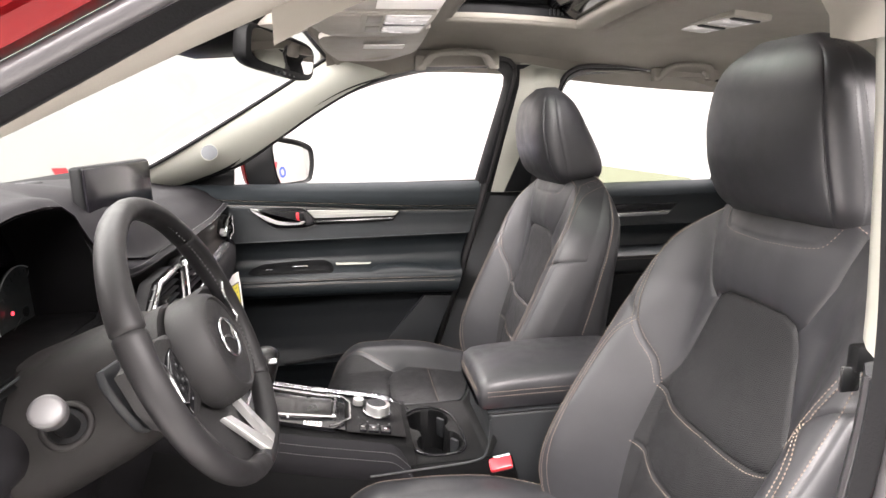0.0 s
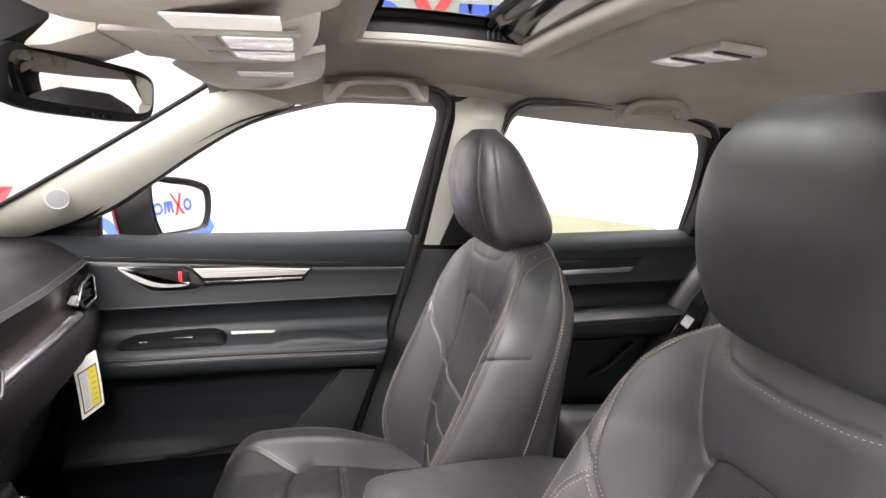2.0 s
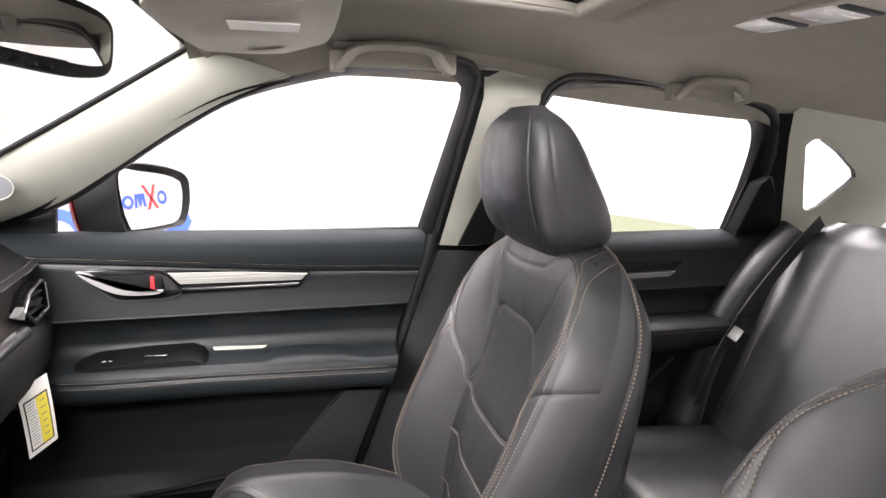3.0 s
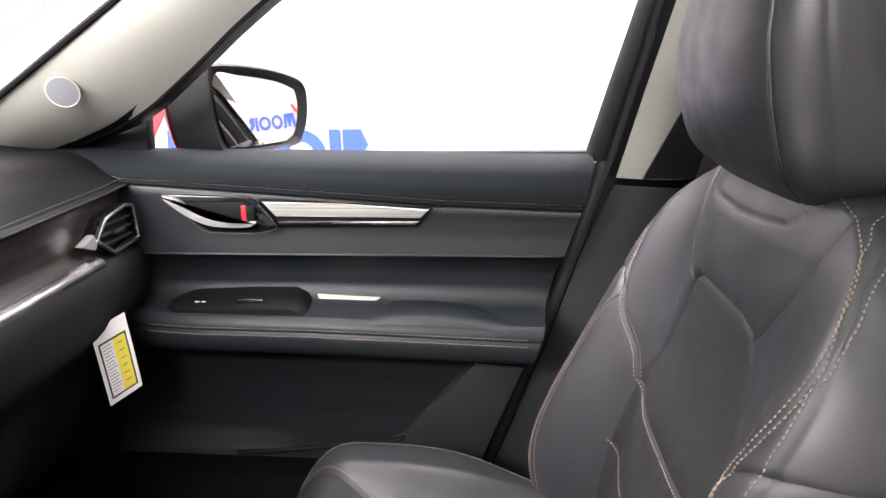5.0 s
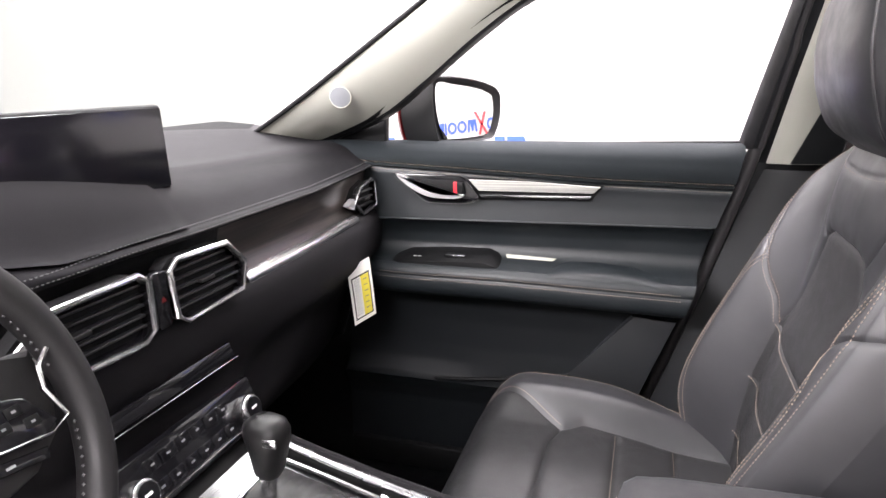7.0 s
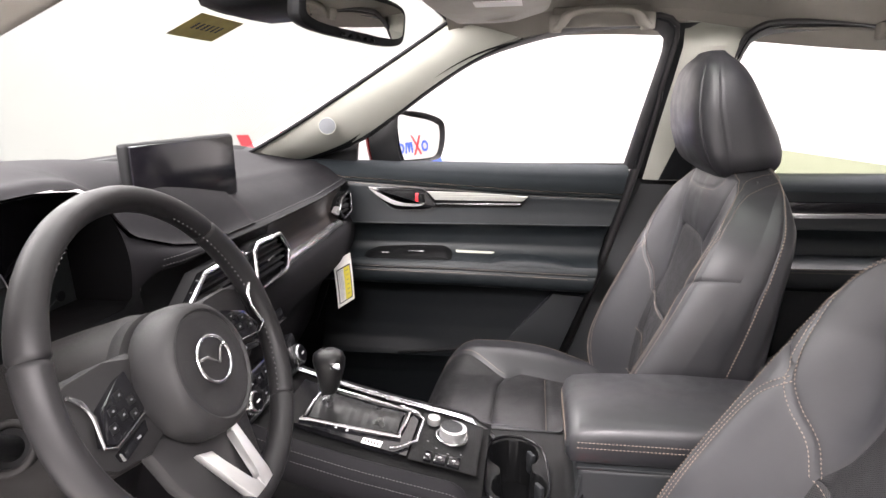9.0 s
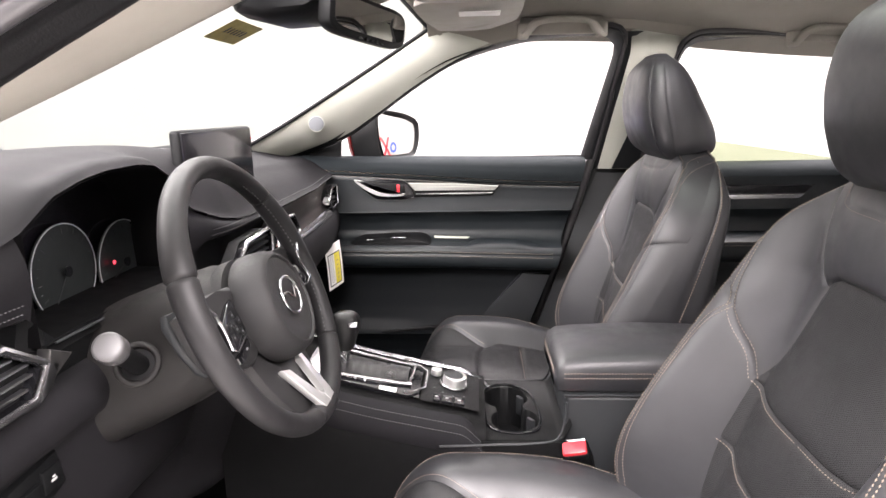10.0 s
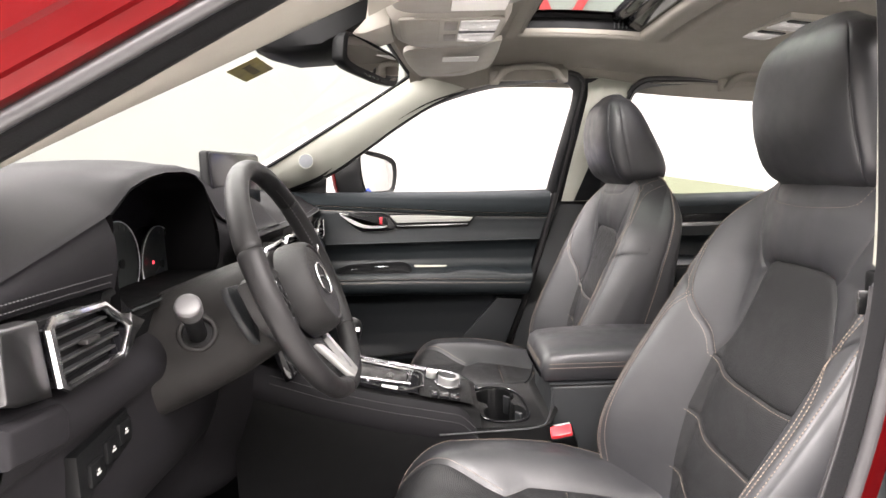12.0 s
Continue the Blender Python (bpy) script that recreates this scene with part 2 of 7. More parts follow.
def box(bm, x0, x1, y0, y1, z0, z1, bevel=0.0, seg=2):
    m = Matrix.Translation(((x0 + x1) / 2, (y0 + y1) / 2, (z0 + z1) / 2)) @ Matrix.Diagonal((abs(x1 - x0), abs(y1 - y0), abs(z1 - z0), 1))
    r = bmesh.ops.create_cube(bm, size=1.0, matrix=m)
    if bevel > 0:
        es = list({e for v in r["verts"] for e in v.link_edges})
        bmesh.ops.bevel(bm, geom=es, offset=bevel, segments=seg, affect="EDGES", profile=0.5)
    return bm


def boxed(x0, x1, y0, y1, z0, z1, bevel=0.0, seg=2, m=None):
    bm = box(bmesh.new(), x0, x1, y0, y1, z0, z1, bevel, seg)
    if m is not None:
        bmesh.ops.transform(bm, matrix=m, verts=bm.verts)
    return bm


def skin(rows, close_u=False, close_v=False, bm=None):
    """A surface through a table of points."""
    bm = bm or bmesh.new()
    vs = [[bm.verts.new(p) for p in row] for row in rows]
    n, k = len(vs), len(vs[0])
    for i in range(n if close_v else n - 1):
        for j in range(k if close_u else k - 1):
            a, b, c, d = vs[i][j], vs[i][(j + 1) % k], vs[(i + 1) % n][(j + 1) % k], vs[(i + 1) % n][j]
            if len({a, b, c, d}) == 4:
                bm.faces.new((a, b, c, d))
    return bm


def capped(rows, bm=None):
    """A closed loft through rings of equal count, with both ends filled."""
    bm = bm or bmesh.new()
    vs = [[bm.verts.new(p) for p in row] for row in rows]
    k = len(vs[0])
    for i in range(len(vs) - 1):
        for j in range(k):
            bm.faces.new((vs[i][j], vs[i][(j + 1) % k], vs[i + 1][(j + 1) % k], vs[i + 1][j]))
    bm.faces.new(vs[0])
    bm.faces.new(list(reversed(vs[-1])))
    return bm


def smooth_path(pts, n=8, closed=False):
    """Catmull-Rom through the points."""
    P = [Vector(p) for p in pts]
    out = []
    count = len(P) if closed else len(P) - 1
    for i in range(count):
        a = P[(i - 1) % len(P)] if closed or i > 0 else P[0] * 2 - P[1]
        b, c = P[i], P[(i + 1) % len(P)]
        d = P[(i + 2) % len(P)] if closed or i + 2 < len(P) else P[-1] * 2 - P[-2]
        for j in range(n):
            t = j / n
            out.append(0.5 * ((2 * b) + (c - a) * t + (2 * a - 5 * b + 4 * c - d) * t * t + (3 * b - a - 3 * c + d) * t ** 3))
    if not closed:
        out.append(P[-1])
    return out


def tube(path, r, sides=8, closed=False, bm=None, flat=1.0, up=(0, 0, 1)):
    """A pipe along a path; r is a number or one for each point; flat squeezes it along its second axis."""
    P = [Vector(p) for p in path]
    rows = []
    for i, p in enumerate(P):
        a = P[(i - 1) % len(P)] if closed or i > 0 else P[i]
        b = P[(i + 1) % len(P)] if closed or i + 1 < len(P) else P[i]
        t = (b - a).normalized()
        u = t.cross(Vector(up))
        if u.length < 1e-4:
            u = t.cross(Vector((1, 0, 0)))
        u.normalize()
        w = u.cross(t).normalized()
        rr = r[i] if isinstance(r, (list, tuple)) else r
        rows.append([p + u * rr * math.cos(2 * math.pi * k / sides) + w * rr * flat * math.sin(2 * math.pi * k / sides) for k in range(sides)])
    if closed:
        return skin(rows, close_u=True, close_v=True, bm=bm)
    return capped(rows, bm)


def prism(outline, axis, a, b, bevel=0.0, bm=None, seg=2):
    """A flat outline pushed along an axis from a to b. The outline is (x, z), (y, z) or (x, y)."""
    bm = bm or bmesh.new()
    put = {"y": lambda p, d: (p[0], d, p[1]), "x": lambda p, d: (d, p[0], p[1]), "z": lambda p, d: (p[0], p[1], d)}[axis]
    lo = [bm.verts.new(put(p, a)) for p in outline]
    hi = [bm.verts.new(put(p, b)) for p in outline]
    n = len(lo)
    fs = [bm.faces.new(lo), bm.faces.new(list(reversed(hi)))]
    for i in range(n):
        bm.faces.new((lo[i], hi[i], hi[(i + 1) % n], lo[(i + 1) % n]))
    if bevel > 0:
        es = [e for f in fs for e in f.edges]
        bmesh.ops.bevel(bm, geom=es, offset=bevel, segments=seg, affect="EDGES", profile=0.5)
    return bm


def disc(m, r, depth, sides=32, bevel=0.0, bm=None, r2=None):
    """A round plate or knob: along z of m, from 0 to depth."""
    bm = bm or bmesh.new()
    mm = m @ Matrix.Translation((0, 0, depth / 2))
    g = bmesh.ops.create_cone(bm, cap_ends=True, segments=sides, radius1=r, radius2=r if r2 is None else r2, depth=depth, matrix=mm)
    if bevel > 0:
        es = [e for e in {e for v in g["verts"] for e in v.link_edges} if any(len(f.verts) > 4 for f in e.link_faces)]
        bmesh.ops.bevel(bm, geom=es, offset=bevel, segments=3, affect="EDGES", profile=0.5)
    return bm


def ring(m, r, w, sides=40, k=8, bm=None):
    """A torus in the plane of m."""
    rows = []
    for i in range(sides):
        a = 2 * math.pi * i / sides
        rows.append([m @ Vector(((r + w * math.cos(2 * math.pi * j / k)) * math.cos(a), (r + w * math.cos(2 * math.pi * j / k)) * math.sin(a), w * math.sin(2 * math.pi * j / k))) for j in range(k)])
    return skin(rows, close_u=True, close_v=True, bm=bm)


def lerp_table(x, table):
    return float(np.interp(x, [t[0] for t in table], [t[1] for t in table]))


def smooth_table(x, table):
    """Smoothed reading of a table, for profiles without kinks."""
    h = (table[-1][0] - table[0][0]) / 40
    return sum(lerp_table(x + d * h, table) for d in (-2, -1, 0, 1, 2)) / 5


def step01(t):
    t = max(0.0, min(1.0, t))
    return t * t * (3 - 2 * t)


def seg_distance(p, a, b):
    ax, ay, bx, by = *a, *b
    dx, dy = bx - ax, by - ay
    t = max(0.0, min(1.0, ((p[0] - ax) * dx + (p[1] - ay) * dy) / (dx * dx + dy * dy + 1e-12)))
    return math.hypot(p[0] - ax - t * dx, p[1] - ay - t * dy)


def snap_to(p, lines, reach):
    """The nearest place on any of the lines, if it is within reach."""
    best, spot = reach, p
    for line in lines:
        for (ax, ay), (bx, by) in zip(line, line[1:]):
            dx, dy = bx - ax, by - ay
            t = max(0.0, min(1.0, ((p[0] - ax) * dx + (p[1] - ay) * dy) / (dx * dx + dy * dy + 1e-12)))
            q = (ax + t * dx, ay + t * dy)
            d = math.hypot(p[0] - q[0], p[1] - q[1])
            if d < best:
                best, spot = d, q
    return spot


def border_corners(n, k, region):
    """Corners of an n by k grid at which cells of different regions meet."""
    table = [[region(i, j) for j in range(k - 1)] for i in range(n - 1)]
    out = set()
    for i in range(n):
        for j in range(k):
            near = {table[a][b] for a in (i - 1, i) for b in (j - 1, j) if 0 <= a < n - 1 and 0 <= b < k - 1}
            if len(near) > 1:
                out.add((i, j))
    return out


def line_distance(p, line):
    return min(seg_distance(p, line[i], line[i + 1]) for i in range(len(line) - 1))


def stitches(bm, path, length=0.0042, gap=0.0011, r=0.0007):
    """Thread: short beads one after another along a path of 3D points."""
    P = [Vector(p) for p in path]
    cum = [0.0]
    for a, b in zip(P, P[1:]):
        cum.append(cum[-1] + (b - a).length)

    def at(s):
        i = max(0, min(len(P) - 2, int(np.searchsorted(cum, s)) - 1))
        f = (s - cum[i]) / max(1e-9, cum[i + 1] - cum[i])
        return P[i].lerp(P[i + 1], f)
    s = 0.0
    while s + length < cum[-1]:
        a, b = at(s), at(s + length)
        t = (b - a).normalized()
        u = t.orthogonal().normalized()
        w = t.cross(u)
        mid = (a + b) / 2
        ends = [bm.verts.new(a), bm.verts.new(b)]
        rim = [bm.verts.new(mid + (u * math.cos(k * math.pi / 2) + w * math.sin(k * math.pi / 2)) * r * 1.3) for k in range(4)]
        for k in range(4):
            bm.faces.new((ends[0], rim[k], rim[(k + 1) % 4]))
            bm.faces.new((ends[1], rim[(k + 1) % 4], rim[k]))
        s += length + gap
    return bm


def glass_thin(name, tint, weight):
    """Thin tinted sheet: mostly clear, with a gloss."""
    m, nt, p = nodes_of(name)
    p.inputs["Base Color"].default_value = (*tint, 1)
    p.inputs["Roughness"].default_value = 0.02
    tr = nt.nodes.new("ShaderNodeBsdfTransparent")
    tr.inputs["Color"].default_value = (*tint, 1)
    gl = nt.nodes.new("ShaderNodeBsdfGlossy")
    gl.inputs["Roughness"].default_value = 0.02
    mix = nt.nodes.new("ShaderNodeMixShader")
    mix.inputs["Fac"].default_value = weight
    nt.links.new(tr.outputs[0], mix.inputs[1])
    nt.links.new(gl.outputs[0], mix.inputs[2])
    nt.links.new(mix.outputs[0], nt.nodes["Material Output"].inputs["Surface"])
    return m


M_TINT = glass_thin("green_tinted_glass", (0.70, 0.73, 0.62), 0.04)
M_SCREEN_GLASS = glass_thin("windscreen_glass", (0.490, 0.518, 0.500), 0.03)
M_ROOF_GLASS = glass_thin("smoked_roof_glass", (0.30, 0.34, 0.31), 0.05)


def grid_parts(rows, region, names, parent, materials, labels, angle=60):
    """One sheet of points cut into parts along its seams: region(i, j) names the part of each cell. Normals are shared over the cuts."""
    made = {}
    for key in names:
        bm = bmesh.new()
        idx = {}
        for i in range(len(rows) - 1):
            for j in range(len(rows[0]) - 1):
                if region(i, j) != key:
                    continue
                q = []
                for a, b in ((i, j), (i, j + 1), (i + 1, j + 1), (i + 1, j)):
                    if (a, b) not in idx:
                        idx[a, b] = bm.verts.new(rows[a][b])
                    q.append(idx[a, b])
                bm.faces.new(q)
        if len(bm.faces):
            made[key] = part(names[key], bm, materials[key], parent, labels.get(key, ""), angle=angle)
        else:
            bm.free()
    return made


# ---------------------------------------------------------------- the studio round the car
def studio():
    bm = boxed(-6.1, 4.7, -2.7, 2.7, -0.10, 0.0)
    tagged(part("floor", bm, M_FLOOR, None), "pale polished studio floor", "floor", kind="structure")
    for name, b in (("wall_east", (-6.1, 4.6, 2.6, 2.8, 0, 4.4)), ("wall_west", (-6.1, 4.6, -2.8, -2.6, 0, 4.4)),
                    ("wall_north", (-6.2, -6.0, -2.6, 2.6, 0, 4.4)), ("wall_south", (4.6, 4.8, -2.6, 2.6, 0, 4.4))):
        tagged(part(name, boxed(*b), M_WALL, None), "plain white studio wall", "wall", kind="structure")
    tagged(part("ceiling", boxed(-6.2, 4.8, -2.8, 2.8, 4.4, 4.5), M_WALL, None), "plain white studio ceiling", "ceiling", kind="structure")


studio()


# ---------------------------------------------------------------- car body
def lean(z):
    """How far out the glass line stands at a height: the cabin narrows upwards."""
    return 0.78 - 0.6 * (z - 1.12)


# side view (x, z) of the front door's opening in the frame, from the mirror foot over the roof down the middle post
FRONT_ARCH = [(-0.33, 1.150), (-0.16, 1.205), (-0.04, 1.275), (0.07, 1.345), (0.18, 1.405), (0.30, 1.440), (0.41, 1.458), (0.53, 1.463), (0.575, 1.455), (0.59, 1.43), (0.58, 1.36), (0.56, 1.25), (0.54, 1.135)]
REAR_ARCH = [(0.735, 1.125), (0.745, 1.30), (0.76, 1.40), (0.78, 1.432), (0.83, 1.443), (1.0, 1.44), (1.22, 1.405), (1.29, 1.36), (1.325, 1.25), (1.345, 1.115)]
QUARTER = [(1.415, 1.335), (1.425, 1.350), (1.450, 1.352), (1.52, 1.323), (1.600, 1.280), (1.618, 1.262), (1.608, 1.240), (1.565, 1.183), (1.545, 1.172), (1.520, 1.180), (1.475, 1.245)]


def on_side(p, side, inset=0.0):
    x, z = p
    return Vector((x, side * (lean(z) - inset), z))


def ribbon(paths):
    return skin(paths)


def resample(path, n):
    P = [Vector(p) for p in path]
    cum = [0.0]
    for a, b in zip(P, P[1:]):
        cum.append(cum[-1] + (b - a).length)
    out = []
    for k in range(n):
        s = cum[-1] * k / (n - 1)
        i = max(0, min(len(P) - 2, int(np.searchsorted(cum, s)) - 1))
        out.append(P[i].lerp(P[i + 1], (s - cum[i]) / max(1e-9, cum[i + 1] - cum[i])))
    return out


# windscreen edge along the pillar, from its foot to the upper corner (passenger side; mirrored for the driver's)
SCREEN_EDGE = [(-0.56, 0.655, 1.130), (-0.45, 0.635, 1.178), (-0.30, 0.600, 1.250), (-0.15, 0.575, 1.332), (0.0, 0.558, 1.418), (0.116, 0.548, 1.487)]
DOOR_EDGE = [(-0.42, 0.765, 1.105), (-0.33, 0.735, 1.152), (-0.16, 0.690, 1.212), (-0.04, 0.648, 1.280), (0.07, 0.604, 1.350), (0.18, 0.568, 1.410), (0.28, 0.546, 1.446)]

body = thing("car_body", "red metallic car body shell with open driver's doorway", "car body")
cabin_n = 26


def mir(points, side):
    return [Vector((p[0], side * p[1], p[2])) for p in points]


# driver's open doorway: inner lip of the post's trim, and the line where its seal begins, over the roof and down the middle post
DRIVER_LIP = [(-0.56, -0.625, 1.112), (-0.45, -0.600, 1.166), (-0.30, -0.565, 1.236), (-0.15, -0.540, 1.302), (0.0, -0.530, 1.368), (0.10, -0.525, 1.412), (0.20, -0.520, 1.455)]
DRIVER_SEAL = [(-0.42, -0.79, 1.1), (-0.3, -0.765, 1.166), (-0.2, -0.735, 1.226), (-0.1, -0.71, 1.286), (0, -0.695, 1.343), (0.1, -0.68, 1.398), (0.2, -0.665, 1.44), (0.3, -0.655, 1.466), (0.42, -0.648, 1.476), (0.516, -0.645, 1.468), (0.571, -0.645, 1.435), (0.578, -0.655, 1.36), (0.574, -0.672, 1.24), (0.564, -0.69, 1.12), (0.548, -0.7, 1.03), (0.521, -0.708, 0.93), (0.476, -0.716, 0.8), (0.401, -0.725, 0.62), (0.321, -0.73, 0.43)]


def driver_doorway():
    lip = resample(smooth_path(DRIVER_LIP), cabin_n)
    seal = resample(smooth_path(DRIVER_SEAL, 6), 110)
    post = [p for p in resample(smooth_path(DRIVER_SEAL[:7]), cabin_n)]
    rows = []
    for k in range(9):
        t = k / 8
        b = math.sin(math.pi * t) * 0.010
        rows.append([p.lerp(q, t) + Vector((0.3 * b, 0, -0.4 * b)) for p, q in zip(lip, post)])
    rows.insert(0, [p + Vector((-0.012, 0.004, 0.012)) for p in lip])
    # same plastic as the passenger's trim; the darker headliner colour paints in its shade
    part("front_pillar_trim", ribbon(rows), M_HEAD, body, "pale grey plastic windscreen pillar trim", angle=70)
    part("screen_border", tube([p + Vector((-0.014, 0.004, 0.016)) for p in lip], 0.004, 8), M_RUBBER, body, "black windscreen border")

    def out(d, up):
        res = []
        for p in seal:
            f = step01((0.62 - p.x) / 0.3) if p.z > 1.2 else 0.0
            g = step01((p.z - 1.25) / 0.15) * step01((0.60 - p.x) / 0.10) if p.x > 0.3 else 1.0
            low = 0.34 + 0.66 * step01((p.z - 1.10) / 0.22) if p.x > 0.3 else 1.0
            res.append(p + Vector(((1 - g) * 0.35 * d * low, -d * low, up * g)))
        return res
    part("doorway_seal", ribbon([out(-0.004, 0.004), out(0.004, -0.004), out(0.018, -0.005), out(0.026, 0.003), out(0.034, 0.004), out(0.046, 0.000), out(0.056, 0.004)]), M_RUBBER, body, "black rubber doorway seal", angle=70)
    part("seal_lip", tube(out(0.063, 0.001), 0.0065, 10), M_GREY_RUBBER, body, "grey rubber lip with a sheen")
    part("doorway_paint", ribbon([out(0.060, 0.010), out(0.074, 0.010), out(0.079, 0.021), out(0.083, 0.023), out(0.089, 0.040), out(0.093, 0.043), out(0.100, 0.066), out(0.105, 0.070), out(0.114, 0.10), out(0.110, 0.13), out(0.08, 0.15), out(0.04, 0.155)]), M_RED, body, "red painted doorway flange", angle=30)
    # bead down the middle post
    bead = [p + Vector((0.010, 0.012, 0)) for p in seal if p.x > 0.3 and p.z < 1.10]
    part("post_bead", tube(bead, 0.0055, 8), M_GREY_RUBBER, body, "grey ribbed edge bead")
    # soffit between the roof lining and the seal, pale cover of the middle post
    top = [p for p in seal if p.x > 0.195 and p.z > 1.36]
    inner = [Vector((p.x + 0.02 * step01((p.x - 0.5) / 0.1), -0.52 - 0.05 * step01((1.46 - p.z) / 0.08), p.z + 0.010)) for p in top]
    part("door_top_trim", ribbon([top, [a.lerp(b, 0.5) + Vector((0, 0, -0.004)) for a, b in zip(top, inner)], inner]), M_HEAD, body, "light grey lining over the doorway", angle=70)
    upper = [p for p in seal if p.x > 0.5 and 1.105 < p.z < 1.465]
    part("middle_pillar_trim", ribbon([upper, [p + Vector((0.012, 0.022, 0)) for p in upper], [p + Vector((0.03, 0.045, 0)) for p in upper], [p + Vector((0.08, 0.060, 0)) for p in upper], [p + Vector((0.15, 0.045, 0)) for p in upper]]), M_CREAM, body, "pale plastic trim of the middle door pillar", angle=70)
    lower = [p for p in seal if p.x > 0.3 and p.z < 1.115]
    part("lower_pillar_trim", ribbon([lower, [p + Vector((0.012, 0.020, 0)) for p in lower], [p + Vector((0.03, 0.040, 0)) for p in lower], [p + Vector((0.10, 0.050, 0)) for p in lower], [p + Vector((0.22, 0.03, 0)) for p in lower]]), M_PLASTIC_GREY, body, "dark grey lower pillar cover", angle=70)


def pillar_side(side):
    if side < 0:
        driver_doorway()
        return
    # front post trim: a bulged strip between the windscreen's edge and the door's seal
    a = resample(smooth_path(mir(SCREEN_EDGE, side)), cabin_n)
    b = resample(smooth_path(mir(DOOR_EDGE, side)), cabin_n)
    rows = []
    for k in range(9):
        t = k / 8
        bulge = math.sin(math.pi * t) * 0.012
        rows.append([p.lerp(q, t) + Vector((0.3 * bulge, -side * bulge, 0.2 * bulge)) for p, q in zip(a, b)])
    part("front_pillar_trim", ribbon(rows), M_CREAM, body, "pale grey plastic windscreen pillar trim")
    # black edge of the glass
    part("screen_border", tube(a, 0.005, 8), M_RUBBER, body, "black windscreen border")
    # seals and painted skin outside the door's edge
    def shifted(dx, dy, dz):
        return [Vector((p.x + dx, side * (abs(p.y) + dy), p.z + dz)) for p in b]
    part("pillar_seal", tube(shifted(0.0, 0.004, 0.0), 0.005, 8), M_RUBBER, body, "black rubber door seal")


def arch_path(table, side, inset, n=60, grow=0.0):
    pts = smooth_path([(x, 0, z) for x, z in table], 6)
    cx, cz = sum(p.x for p in pts) / len(pts), 1.10
    res = []
    for p in resample(pts, n):
        d = Vector((p.x - cx, 0, p.z - cz)).normalized()
        # the frame is broad along the posts and thin under the roof
        d *= grow * (0.35 + 0.65 * abs(d.x)) if p.z > 1.30 and d.z > 0.35 else grow
        x, z = p.x + d.x, p.z + d.z
        res.append(Vector((x, side * (lean(z) - inset), z)))
    return res


def doorway(side, table, name_seal):
    """Window frame of the door: dark glass run, sash and the body's seal."""
    g0 = arch_path(table, side, 0.0)
    g1 = arch_path(table, side, 0.030, grow=0.006)
    g2 = arch_path(table, side, 0.045, grow=0.022)
    g3 = arch_path(table, side, 0.040, grow=0.036)
    g4 = arch_path(table, side, -0.03, grow=0.045)
    return g0, g1, g2, g3, g4


def roof():
    # headliner: a shallow dome with the sunroof's opening left free
    xs = list(np.linspace(0.115, 2.05, 48))
    ys = list(np.linspace(-0.60, 0.60, 41))

    def height(x, y):
        crown = smooth_table(x, [(0.115, 1.530), (0.25, 1.556), (0.40, 1.562), (0.55, 1.557), (0.70, 1.546), (0.90, 1.522), (1.1, 1.505), (1.5, 1.480), (2.05, 1.44)])
        e = abs(y) / 0.60
        return crown - 0.030 * e ** 2 - 0.075 * max(0.0, (e - 0.62) / 0.38) ** 2

    bm = bmesh.new()
    vs = [[bm.verts.new((x, y, height(x, y))) for y in ys] for x in xs]
    for i in range(len(xs) - 1):
        for j in range(len(ys) - 1):
            xm, ym = (xs[i] + xs[i + 1]) / 2, (ys[j] + ys[j + 1]) / 2
            if 0.40 < xm < 0.765 and abs(ym) < 0.325:
                continue
            bm.faces.new((vs[i][j], vs[i][j + 1], vs[i + 1][j + 1], vs[i + 1][j]))
    part("headliner", bm, M_HEAD, body, "light grey cloth headliner with a sunroof opening")
    # painted roof outside, its own opening over the sunroof
    bm = bmesh.new()
    vs = [[bm.verts.new((x, y * 1.06, height(x, y) + 0.055)) for y in ys] for x in xs]
    for i in range(len(xs) - 1):
        for j in range(len(ys) - 1):
            xm, ym = (xs[i] + xs[i + 1]) / 2, (ys[j] + ys[j + 1]) / 2
            if 0.34 < xm < 0.92 and abs(ym) < 0.37:
                continue
            bm.faces.new((vs[i][j], vs[i][j + 1], vs[i + 1][j + 1], vs[i + 1][j]))
    part("roof_skin", bm, M_RED, body, "red painted roof")
    return height


for s in (1, -1):
    pillar_side(s)
roof_height = roof()


